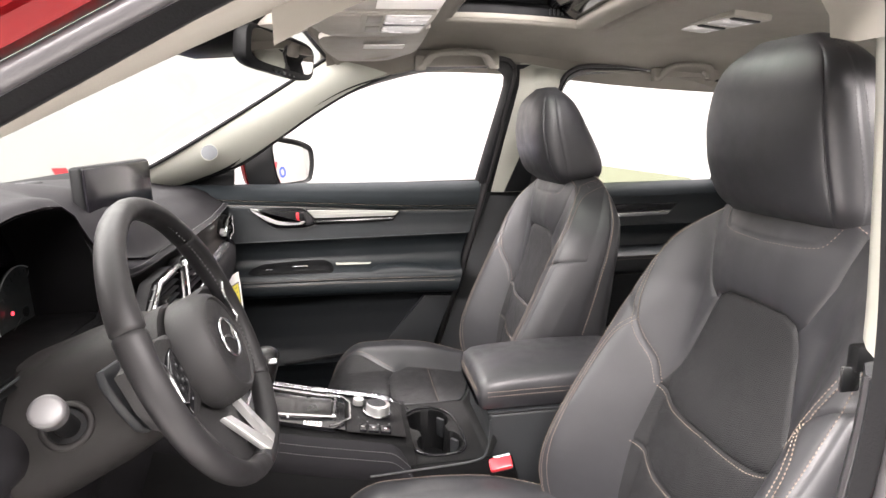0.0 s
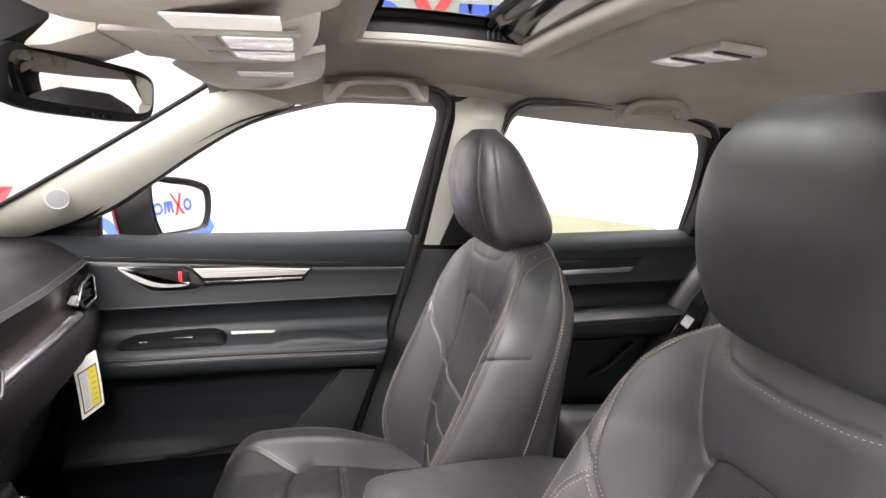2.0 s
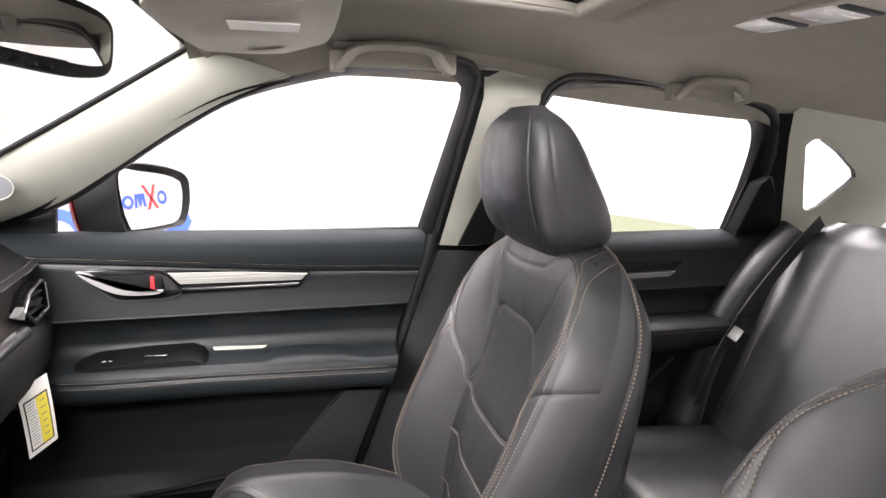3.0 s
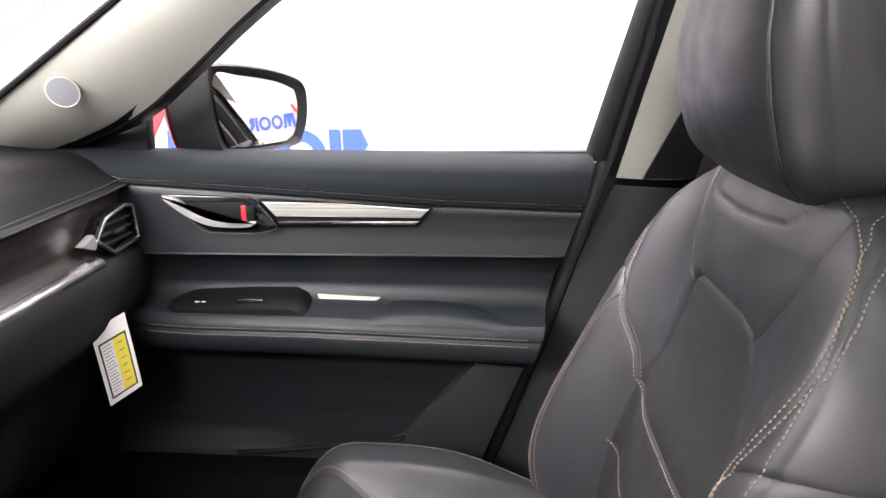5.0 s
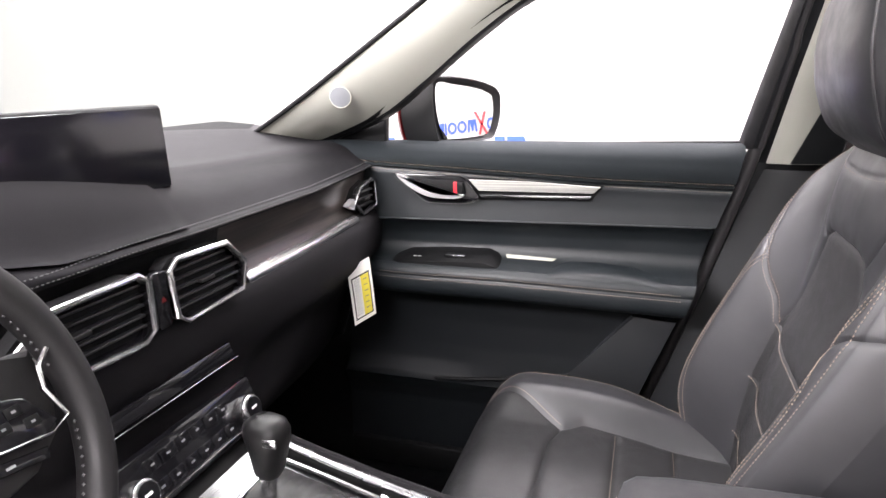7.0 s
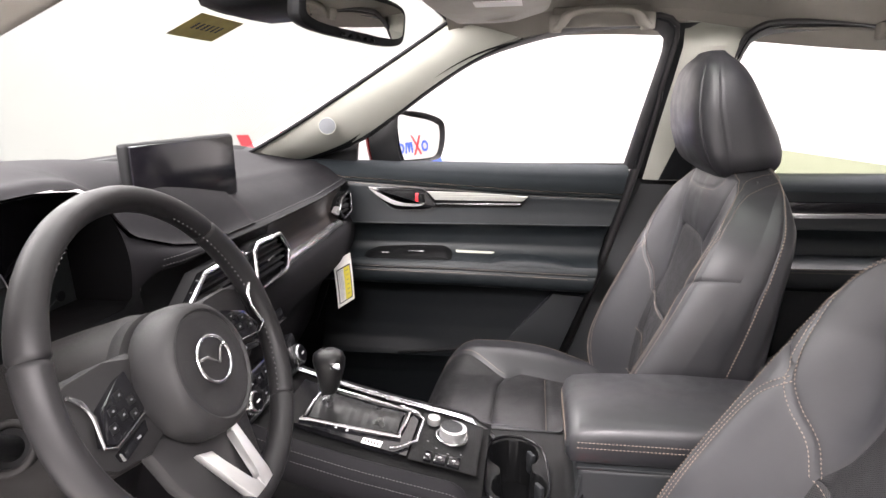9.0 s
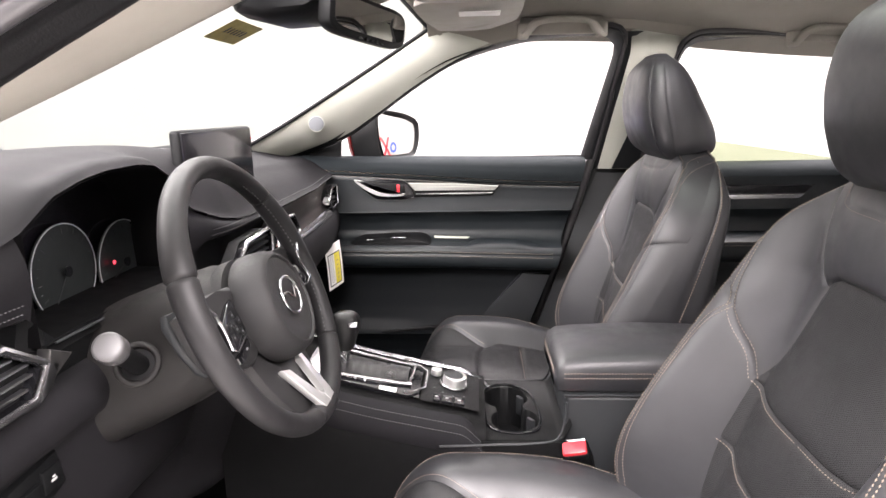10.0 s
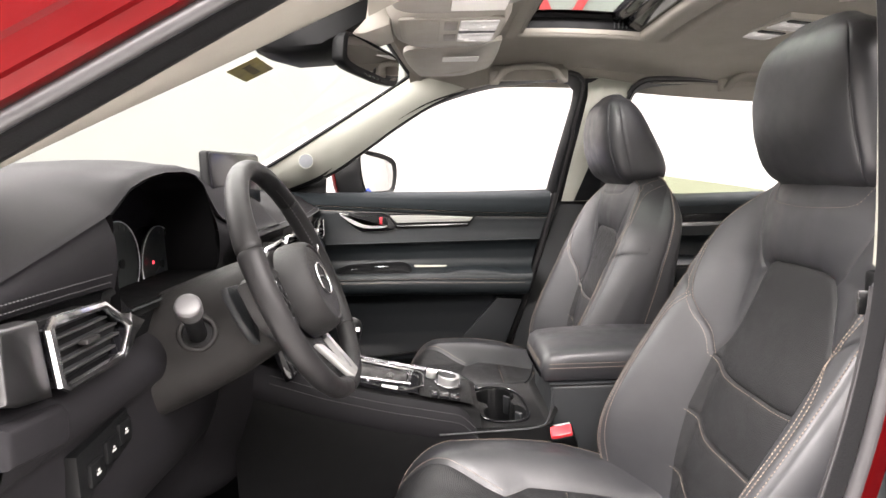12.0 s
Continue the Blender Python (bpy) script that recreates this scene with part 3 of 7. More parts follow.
def side_frames(side):
    for table, nm in ((FRONT_ARCH, "front"), (REAR_ARCH, "rear")):
        g0, g1, g2, g3, g4 = doorway(side, table, nm)
        if side > 0 or nm == "rear":
            part("window_frame", ribbon([g0, g1, g2]), M_RUBBER, body, "black rubber window frame")
            # lighter tube added as the highlight line on the sash
            part("sash_highlight", tube([p for p in g3 if p.x > 0.48], 0.006, 8), M_GREY_RUBBER, body, "grey strip for the highlight along the window frame")
            part("frame_trim", ribbon([[p for p in g2 if p.x > 0.40], [q for p, q in zip(g2, g3) if p.x > 0.40]]), M_PLASTIC_GREY if nm == "front" else M_PLASTIC, body)
    # cloth-grained panel from the window frames up to the roof lining
    top = []
    low = []
    n = 44
    for k in range(n):
        x = 0.10 + (1.95 - 0.10) * k / (n - 1)
        front = lerp_table(x, [(0.10, 1.374), (0.15, 1.402), (0.20, 1.425), (0.30, 1.454), (0.45, 1.473), (0.6, 1.476), (0.75, 1.452), (0.85, 1.448), (0.98, 1.444), (1.15, 1.420), (1.30, 1.376), (1.5, 1.375), (1.95, 1.34)])
        low.append(Vector((x, side * (lean(front) - 0.04), front)))
        top.append(Vector((x, side * (0.50 + 0.052 * step01((0.20 - x) / 0.10)), roof_height(max(x, 0.116), 0.50) + 0.012 * step01((0.20 - x) / 0.10))))
    mid = [a.lerp(b, 0.5) + Vector((0, side * 0.012, 0.012)) for a, b in zip(low, top)]
    part("roof_rail_trim", ribbon([low, mid, top]), M_HEAD, body, "light grey roof side lining")
    # middle post: pale above the belt, dark grey below
    if side > 0:
        middle_post(side)
    quarter(side)


def middle_post(side):
    up = [[(0.625, 1.500), (0.628, 1.46), (0.626, 1.42), (0.618, 1.36), (0.604, 1.25), (0.588, 1.11)], [(0.77, 1.500), (0.765, 1.46), (0.752, 1.42), (0.742, 1.36), (0.736, 1.25), (0.73, 1.11)]]
    rows = []
    for k in range(9):
        t = k / 8
        rows.append([Vector((a[0] + (b[0] - a[0]) * t, side * (lean(a[1]) - (0.045 + 0.020 * math.sin(math.pi * t)) * (1 - 0.9 * step01((a[1] - 1.40) / 0.08))), a[1])) for a, b in zip(*up)])
    part("middle_pillar_trim", ribbon(rows), M_CREAM, body, "pale plastic trim of the middle door pillar")
    slot = [(0.624, 1.112), (0.640, 1.17), (0.670, 1.275), (0.686, 1.310), (0.718, 1.31), (0.728, 1.25), (0.724, 1.112)]
    slot_rows = [[Vector((x, side * (lean(z) - 0.069), z)) for x, z in slot], [Vector((x + 0.002, side * (lean(z) - 0.050), z)) for x, z in slot]]
    bm = skin(slot_rows, close_u=True)
    bm.faces.new([bm.verts.new(p) for p in slot_rows[0]])
    part("belt_slot_cover", bm, M_PLASTIC_GREY, body, "black belt slot cover in the pillar", smooth=False)
    lo = [[(0.585, 1.10), (0.54, 0.99), (0.485, 0.82), (0.405, 0.60), (0.33, 0.42)], [(0.77, 1.10), (0.76, 0.99), (0.76, 0.82), (0.80, 0.60), (0.85, 0.42)]]
    rows = []
    for k in range(9):
        t = k / 8
        rows.append([Vector((a[0] + (b[0] - a[0]) * t, side * (0.735 - 0.025 * math.sin(math.pi * t) - 0.02 * (1.10 - a[1])), a[1])) for a, b in zip(*lo)])
    part("lower_pillar_trim", ribbon(rows), M_PLASTIC_GREY, body, "dark grey lower pillar cover")


def quarter(side):
    # rear quarter: pale panel round the small window
    ring_out = [(1.318, 1.40), (1.34, 1.42), (1.45, 1.42), (1.60, 1.40), (1.75, 1.37), (1.85, 1.25), (1.84, 1.18), (1.80, 1.09), (1.62, 1.085), (1.49, 1.09), (1.40, 1.25)]
    sash = [[(1.262, 1.405), (1.298, 1.36), (1.320, 1.25), (1.335, 1.11)], [(1.322, 1.405), (1.345, 1.355), (1.405, 1.25), (1.50, 1.09)]]
    part("rear_sash", ribbon([[on_side(p, side, 0.032) for p in sash[0]], [on_side(p, side, 0.056) for p in sash[1]]]), M_PLASTIC, body, "black rear window sash")
    qo = [on_side(p, side, 0.05) for p in ring_out]
    qi = [on_side(p, side, 0.045) for p in QUARTER]
    qg = [on_side(p, side, 0.032) for p in QUARTER]
    bm = skin([qo, qi], close_u=True)
    part("quarter_panel_trim", bm, M_CREAM, body, "pale plastic panel round the rear quarter window", angle=80)
    part("quarter_frame", skin([qi, qg], close_u=True), M_RUBBER, body)
    # painted lower body outside
    part("side_skin", boxed(-1.5, 2.3, side * 0.85, side * 0.90, 0.25, 0.34), M_RED, body, "red painted sill")


for s in (1, -1):
    side_frames(s)

for s in (1,):
    part("pillar_backing", prism([(0.22, 0.36), (0.50, 0.99), (0.555, 1.128), (0.76, 1.125), (1.02, 0.36)], "y", 0.776, 0.790), M_PLASTIC_GREY, body)
    part("pillar_backing", ribbon([[on_side((lerp_table(z, [(1.10, 0.558), (1.25, 0.578), (1.36, 0.598), (1.47, 0.606)]), z), 1, 0.012) for z in np.linspace(1.10, 1.47, 8)], [on_side((0.755, z), 1, 0.012) for z in np.linspace(1.10, 1.47, 8)]]), M_PLASTIC_GREY, body)
for s in (-1, 1):
    part("kick_panel", boxed(-0.76, -0.19 if s > 0 else -0.30, s * 0.715, s * 0.76, 0.34, 1.12, 0.01), M_PLASTIC, body, "black plastic footwell side")
    part("sill_cover", boxed(-0.30, 1.0, s * 0.70, s * 0.79, 0.36, 0.43, 0.012), M_PLASTIC, body, "black sill cover")
    part("rear_side_trim", prism([(1.36, 1.11), (1.95, 1.10), (1.95, 0.40), (0.95, 0.40), (1.02, 0.60), (1.25, 0.74), (1.40, 0.92)], "y", s * 0.745, s * 0.765, 0.006), M_PLASTIC, body, "black rear side trim")
# floor pan, tunnel, bulkhead, bonnet, tail
part("floor_carpet", boxed(-0.75, 2.0, -0.78, 0.78, 0.34, 0.36), M_CARPET, body, "black carpet")
part("bulkhead", boxed(-0.80, -0.74, -0.78, 0.78, 0.34, 1.05), M_CARPET, body)
part("toe_board", boxed(-0.76, -0.52, -0.75, 0.75, 0.35, 0.56, 0.05), M_CARPET, body)
part("tail_panel", boxed(1.95, 2.05, -0.72, 0.72, 0.34, 1.08, 0.01), M_PLASTIC, body)
part("bonnet", skin([[(-0.72, -0.72, 1.06), (-0.72, 0.72, 1.06)], [(-1.5, -0.72, 1.02), (-1.5, 0.72, 1.02)], [(-1.7, -0.72, 0.8), (-1.7, 0.72, 0.8)]]), M_RED, body, "red painted bonnet")


# ---------------------------------------------------------------- passenger door
def door_rear_x(z):
    return lerp_table(z, [(0.42, 0.29), (0.61, 0.375), (0.82, 0.452), (0.99, 0.505), (1.145, 0.55)])


def door_front_x(z):
    return lerp_table(z, [(0.42, -0.30), (0.80, -0.27), (1.0, -0.25), (1.10, -0.27), (1.16, -0.36)])


# (height, inner face) of the lining
DOOR_PROFILE = [(0.42, 0.715), (0.56, 0.705), (0.600, 0.690), (0.622, 0.676), (0.628, 0.690), (0.70, 0.700), (0.76, 0.702), (0.80, 0.700), (0.826, 0.694), (0.834, 0.660), (0.842, 0.642), (0.852, 0.634), (0.870, 0.632), (0.8785, 0.6335), (0.882, 0.6355), (0.8855, 0.634), (0.896, 0.637), (0.903, 0.650), (0.907, 0.675), (0.915, 0.700), (0.935, 0.714), (0.965, 0.711), (0.985, 0.699), (0.993, 0.689), (0.997, 0.684), (1.003, 0.685), (1.03, 0.690), (1.06, 0.692), (1.074, 0.691), (1.079, 0.6945), (1.084, 0.689), (1.0885, 0.6925), (1.093, 0.687), (1.11, 0.690), (1.132, 0.702), (1.143, 0.718), (1.149, 0.737), (1.151, 0.765)]


def door_point(x, c):
    """Point of the lining: c is its height at the middle of the door."""
    z = c
    z += lerp_table(x, [(-0.30, 0.060), (-0.20, 0.030), (0.06, 0.012), (0.32, -0.006), (0.53, -0.014)]) * lerp_table(c, [(0.997, 0.0), (1.06, 0.8), (1.075, 1.0), (1.095, 1.0), (1.151, 0.25)])
    z += lerp_table(x, [(-0.3, 0.004), (0.12, 0.0), (0.45, -0.010)]) * lerp_table(c, [(0.76, 0.0), (0.83, 1.0), (0.91, 1.0), (0.96, 0.0)])
    y = lerp_table(c, DOOR_PROFILE)
    # armrest swells towards the middle of the door and fades at its front end
    arm = lerp_table(c, [(0.826, 0.0), (0.842, 1.0), (0.90, 1.0), (0.91, 0.0)])
    y += arm * 0.016 * step01((-0.06 - x) / 0.2)
    # the recess under the armrest is deeper in front: the bottle pocket
    y += lerp_table(c, [(0.628, 0.0), (0.66, 1.0), (0.80, 1.0), (0.826, 0.0)]) * 0.012 * step01((0.12 - x) / 0.2)
    return Vector((x, y, z))


def side_plate(outline, y0, y1, bevel=0.002):
    return prism(outline, "y", y0, y1, bevel)


def passenger_door():
    d = thing("passenger_door", "closed black front passenger door with stitched armrest", "car door")
    nx = 72
    cs = []
    for (a, _), (b, _) in zip(DOOR_PROFILE, DOOR_PROFILE[1:]):
        k = max(1, int((b - a) / 0.007))
        cs += [a + (b - a) * i / k for i in range(k)]
    cs.append(DOOR_PROFILE[-1][0])
    rows = []
    for c in cs:
        x0, x1 = door_front_x(c), door_rear_x(c)
        rows.append([door_point(x0 + (x1 - x0) * j / nx, c) for j in range(nx + 1)])
        rows[-1].append(rows[-1][-1] + Vector((0.004, 0.06, 0)))

    def region(i, j):
        c = (cs[i] + cs[i + 1]) / 2
        return "low" if c < 0.826 else "arm" if c < 0.905 else "mid" if c < 0.995 else "up" if c < 1.084 else "pad"
    grid_parts(rows, region, {"low": "pocket_panel", "arm": "armrest", "mid": "inset_panel", "up": "upper_panel", "pad": "belt_pad"}, d,
               {"low": M_DOOR_LOW, "arm": M_DOOR, "mid": M_DOOR, "up": M_DOOR, "pad": M_DOOR_PAD}, {"low": "hard black plastic lower panel"}, angle=50)
    bm = bmesh.new()
    for c in (1.0765, 1.0905):
        stitches(bm, [door_point(x, c) + Vector((0, -0.0010, 0)) for x in np.linspace(-0.33, 0.535, 90)], 0.0036, 0.0016, 0.0008)
    for c in (0.8765, 0.8875):
        stitches(bm, [door_point(x, c) + Vector((0, -0.0010, 0)) for x in np.linspace(-0.16, 0.455, 80)], 0.0036, 0.0016, 0.0008)
    tagged(part("door_stitching", bm, M_THREAD, d, "tan thread", smooth=False), kind="stuff")
    # bright line in the crease over the inset
    part("crease_strip", tube([door_point(x, 0.997) + Vector((0, -0.001, 0)) for x in np.linspace(-0.21, 0.50, 40)], 0.0022, 6), M_DOOR, d)
    # latch: bezel, hollow, lever and lock slide
    bez = [(-0.124, 1.096), (0.014, 1.092), (0.032, 1.080), (0.057, 1.047), (0.050, 1.040), (0.024, 1.034), (-0.053, 1.035), (-0.075, 1.048), (-0.096, 1.066)]
    hb = part("latch_bezel", side_plate(bez, 0.690, 0.678, 0.003), M_GLOSS, d, "gloss black latch surround")
    hollow = [(-0.085, 1.083), (0.010, 1.083), (0.024, 1.072), (0.030, 1.056), (0.012, 1.046), (-0.045, 1.048), (-0.062, 1.058)]
    part("latch_hollow", side_plate(hollow, 0.6785, 0.6765, 0.0006), M_PLASTIC, hb)
    rim = smooth_path([(x, 0.6765, z) for x, z in bez], 3, closed=True)
    part("latch_rim", tube(rim, 0.0006, 6, closed=True), M_SATIN, hb, "satin rim")
    swoosh = smooth_path([(x, 0, z) for x, z in ((-0.120, 1.094), (-0.102, 1.092), (-0.080, 1.077), (-0.052, 1.061), (-0.015, 1.053), (0.022, 1.055), (0.026, 1.050), (0.008, 1.046), (-0.038, 1.047), (-0.066, 1.055), (-0.092, 1.070))], 4, closed=True)
    part("latch_lever", side_plate([(p.x, p.z) for p in swoosh], 0.677, 0.666, 0.003), M_BRUSHED, hb, "bright chrome pull lever")
    part("lock_slide", boxed(0.004, 0.012, 0.672, 0.678, 1.054, 1.079, 0.001), M_RED_PLASTIC, hb, "red lock marker")
    part("lock_knob", boxed(0.012, 0.026, 0.670, 0.678, 1.054, 1.078, 0.002), M_PLASTIC, hb)
    strip = [(0.034, 1.083), (0.160, 1.080), (0.298, 1.071), (0.284, 1.058), (0.055, 1.060)]
    part("trim_strip", side_plate(strip, 0.692, 0.682, 0.002), M_STRIP, d, "silver grained trim strip")
    line = [(0.056, 1.052), (0.283, 1.053), (0.276, 1.047), (0.060, 1.0455)]
    part("trim_line", side_plate(line, 0.692, 0.683, 0.0012), M_CHROME, d, "thin chrome line")
    part("trim_bed", side_plate([(0.030, 1.088), (0.305, 1.074), (0.280, 1.042), (0.055, 1.040)], 0.693, 0.687, 0.001), M_PLASTIC, d)
    # switch pod on the armrest
    pod = []
    for x, h, w in ((-0.170, -0.006, 0.6), (-0.150, 0.004, 0.8), (-0.105, 0.016, 1), (0.0, 0.020, 1), (0.070, 0.020, 1), (0.090, 0.014, 0.95), (0.104, 0.0, 0.8)):
        zb = 0.900
        pod.append([(x, 0.716, zb - 0.01), (x, 0.716, zb + h + 0.012 * w), (x, 0.690, zb + h + 0.008 * w), (x, 0.664, zb + h), (x, 0.654, zb + h - 0.006), (x, 0.652, zb - 0.01)])
    pd = part("switch_pod", capped([[Vector(p) for p in r] for r in pod]), M_PLASTIC, d, "black window switch panel", angle=30)
    part("window_switch", boxed(-0.018, 0.026, 0.664, 0.684, 0.917, 0.9255, 0.003), M_PLASTIC, pd)
    part("switch_lip", boxed(-0.016, 0.026, 0.6635, 0.667, 0.9225, 0.9262, 0.0008), M_CHROME, pd, "bright switch edge")
    for k in range(2):
        part("switch_mark", boxed(-0.090 + 0.011 * k, -0.083 + 0.011 * k, 0.668, 0.671, 0.9170, 0.9192, 0), M_WHITE_PLASTIC, pd, "pale mark", smooth=False)
    # pull cup and the raised elbow pad behind it
    part("pull_cup", prism([(0.106, 0.922), (0.212, 0.918), (0.190, 0.898), (0.113, 0.896)], "y", 0.716, 0.700, 0.002), M_CREAM, d, "pale inner face of the pull cup")
    pad = []
    for x, h in ((0.180, 0.000), (0.205, 0.007), (0.240, 0.015), (0.30, 0.017), (0.36, 0.014), (0.42, 0.007), (0.462, 0.000)):
        zb = lerp_table(x, [(0.12, 0.898), (0.45, 0.887)])
        pad.append([(x, 0.716, zb - 0.012), (x, 0.716, zb + h + 0.006), (x, 0.690, zb + h + 0.004), (x, 0.664, zb + h), (x, 0.648, zb + h * 0.75), (x, 0.641, zb + h * 0.35 - 0.002), (x, 0.642, zb - 0.012)])
    part("elbow_pad", capped([[Vector(p) for p in r] for r in pad]), M_DOOR, d, angle=50)
    # loudspeaker cover in the rear lower corner
    sp = [(0.366, 0.812), (0.450, 0.805), (0.372, 0.605), (0.10, 0.600), (0.245, 0.668)]
    part("speaker_cover", side_plate(sp, 0.708, 0.684, 0.004), M_PLASTIC_GREY, d, "dark grey loudspeaker cover")
    # ledge of the map pocket
    part("pocket_lip", tube(smooth_path([(-0.06, 0.690, 0.622), (-0.04, 0.679, 0.627), (0.10, 0.677, 0.645), (0.22, 0.681, 0.660), (0.25, 0.690, 0.668)], 6), 0.0045, 8), M_PLASTIC, d)
    # sail panel at the foot of the window and edge strip of the door
    part("sail_panel", side_plate([(-0.300, 1.150), (-0.175, 1.246), (-0.165, 1.240), (-0.172, 1.150)], 0.765, 0.742, 0.003), M_PLASTIC, d, "black corner panel by the mirror")
    part("glass_seal", boxed(-0.20, 0.545, 0.752, 0.775, 1.138, 1.1495, 0.003), M_RUBBER, d, "black rubber glass seal")
    # the door's own painted outer skin under the glass line
    part("outer_skin", skin([[(-0.62, 0.80, 1.11), (0.58, 0.80, 1.125)], [(-0.62, 0.89, 1.0), (0.58, 0.89, 1.0)], [(-0.62, 0.90, 0.6), (0.58, 0.90, 0.6)], [(-0.62, 0.86, 0.34), (0.58, 0.86, 0.34)]]), M_RED, d, "red painted outer skin")
    edge = [Vector((door_rear_x(z) + 0.022, 0.742, z)) for z in np.linspace(0.42, 1.15, 24)]
    part("door_seal", tube(edge, 0.012, 10), M_GREY_RUBBER, d, "black rubber seal along the closing edge")
    return d


passenger_door()


def rear_door():
    d = thing("rear_door", "closed black rear passenger door with lowered green-tinted window", "car door")
    prof = [(0.50, 0.730), (0.60, 0.722), (0.66, 0.705), (0.78, 0.712), (0.83, 0.712), (0.845, 0.665), (0.86, 0.652), (0.905, 0.650), (0.918, 0.668), (0.925, 0.715), (0.96, 0.720), (0.985, 0.702), (0.992, 0.696), (1.0, 0.700), (1.06, 0.704), (1.085, 0.700), (1.10, 0.704), (1.118, 0.725), (1.124, 0.765)]
    rows = []
    cs = []
    for (a, _), (b, _) in zip(prof, prof[1:]):
        k = max(1, int((b - a) / 0.012))
        cs += [a + (b - a) * i / k for i in range(k)]
    cs.append(prof[-1][0])
    for c in cs:
        x0 = 0.70
        x1 = lerp_table(c, [(0.50, 0.98), (0.62, 1.09), (0.72, 1.235), (0.85, 1.34), (0.95, 1.40), (1.12, 1.435)])
        rows.append([Vector((x0 + (x1 - x0) * j / 40, lerp_table(c, prof), c)) for j in range(41)])

    def region(i, j):
        c = (cs[i] + cs[i + 1]) / 2
        return "low" if c < 0.83 else "arm" if c < 0.922 else "up" if c < 1.085 else "pad"
    grid_parts(rows, region, {"low": "lower_panel", "arm": "armrest", "up": "upper_panel", "pad": "belt_pad"}, d, {"low": M_DOOR_LOW, "arm": M_DOOR, "up": M_DOOR, "pad": M_DOOR_PAD}, {}, angle=50)
    part("trim_strip", side_plate([(0.86, 1.034), (1.165, 1.035), (1.150, 1.022), (0.86, 1.020)], 0.705, 0.694, 0.002), M_CHROME, d, "thin chrome strip")
    part("trim_bed", side_plate([(0.84, 1.062), (1.19, 1.060), (1.165, 1.036), (0.84, 1.037)], 0.706, 0.697, 0.002), M_GLOSS, d)
    part("latch_bezel", side_plate([(0.80, 1.06), (0.87, 1.06), (0.885, 1.02), (0.82, 1.015)], 0.706, 0.692, 0.003), M_GLOSS, d)
    bm = bmesh.new()
    for c in (0.895, 0.903):
        stitches(bm, [Vector((x, 0.6495, c)) for x in np.linspace(0.78, 1.33, 60)])
    tagged(part("door_stitching", bm, M_THREAD, d, "tan thread", smooth=False), kind="stuff")
    # pocket with a sheen, handle
    part("bottle_pocket", tube(smooth_path([(1.04, 0.700, 0.72), (1.10, 0.690, 0.76), (1.17, 0.690, 0.82)], 5), 0.010, 8, flat=0.5), M_PLASTIC_GREY, d)
    # glass, lowered almost to the belt: its upper edge slopes down to the rear
    z_top = [(0.735, 1.212), (0.90, 1.187), (1.10, 1.156), (1.27, 1.129), (1.29, 1.115)]
    hi = [on_side((x, z), 1, 0.0) for x, z in z_top]
    lo = [on_side((x, 1.10), 1, 0.0) for x, z in z_top]
    bm = skin([lo, hi])
    bm2 = skin([[p + Vector((0, 0.004, 0)) for p in lo], [p + Vector((0, 0.004, 0)) for p in hi]], bm=bm)
    g = part("window_glass", bm2, M_TINT, d, "lowered green-tinted glass", smooth=False)
    # black corner piece of the window
    corner = [(1.335, 1.116), (1.326, 1.25), (1.345, 1.268), (1.385, 1.22), (1.46, 1.116)]
    bm = bmesh.new()
    outer = [bm.verts.new(on_side(p, 1, 0.075)) for p in corner]
    inner = [bm.verts.new(on_side(p, 1, 0.02)) for p in corner]
    bm.faces.new(outer)
    for i in range(5):
        bm.faces.new((outer[i], inner[i], inner[(i + 1) % 5], outer[(i + 1) % 5]))
    bmesh.ops.bevel(bm, geom=[e for e in bm.edges if e.verts[0] in outer and e.verts[1] in outer], offset=0.006, segments=2, affect="EDGES", profile=0.5)
    part("corner_panel", bm, M_PLASTIC, d, "black window corner panel")
    part("outer_skin", skin([[(0.60, 0.80, 1.11), (1.45, 0.80, 1.115)], [(0.60, 0.89, 1.0), (1.45, 0.89, 1.0)], [(0.60, 0.90, 0.6), (1.30, 0.90, 0.6)]]), M_RED, d, "red painted outer skin")
    part("door_seal", tube(smooth_path([(1.455, 0.745, 1.125), (1.43, 0.740, 1.0), (1.385, 0.735, 0.90), (1.25, 0.728, 0.72), (1.10, 0.722, 0.615), (1.0, 0.72, 0.56)], 5), 0.013, 10), M_RUBBER, d, "black rubber door seal")
    return d


rear_door()


# ---------------------------------------------------------------- dashboard
def hood_edge(y):
    """Front edge of the dashboard's top: (x, z) at each place across."""
    z = lerp_table(y, [(-0.72, 1.128), (-0.60, 1.158), (-0.525, 1.178), (-0.47, 1.207), (-0.42, 1.219), (-0.37, 1.225), (-0.30, 1.226), (-0.26, 1.221), (-0.225, 1.204), (-0.205, 1.172), (-0.19, 1.150), (-0.13, 1.126), (-0.08, 1.116), (0.15, 1.112), (0.45, 1.110), (0.66, 1.117), (0.72, 1.117)])
    x = lerp_table(y, [(-0.72, -0.215), (-0.52, -0.208), (-0.22, -0.207), (-0.14, -0.182), (-0.08, -0.168), (0.1, -0.166), (0.4, -0.172), (0.62, -0.184), (0.72, -0.200)])
    return x, z


def dash_top(y):
    """Height of the top well behind its front edge."""
    return smooth_table(y, [(-0.74, 1.178), (-0.62, 1.196), (-0.50, 1.228), (-0.40, 1.246), (-0.20, 1.248), (-0.05, 1.236), (0.06, 1.205), (0.14, 1.182), (0.25, 1.174), (0.5, 1.172), (0.74, 1.165)])


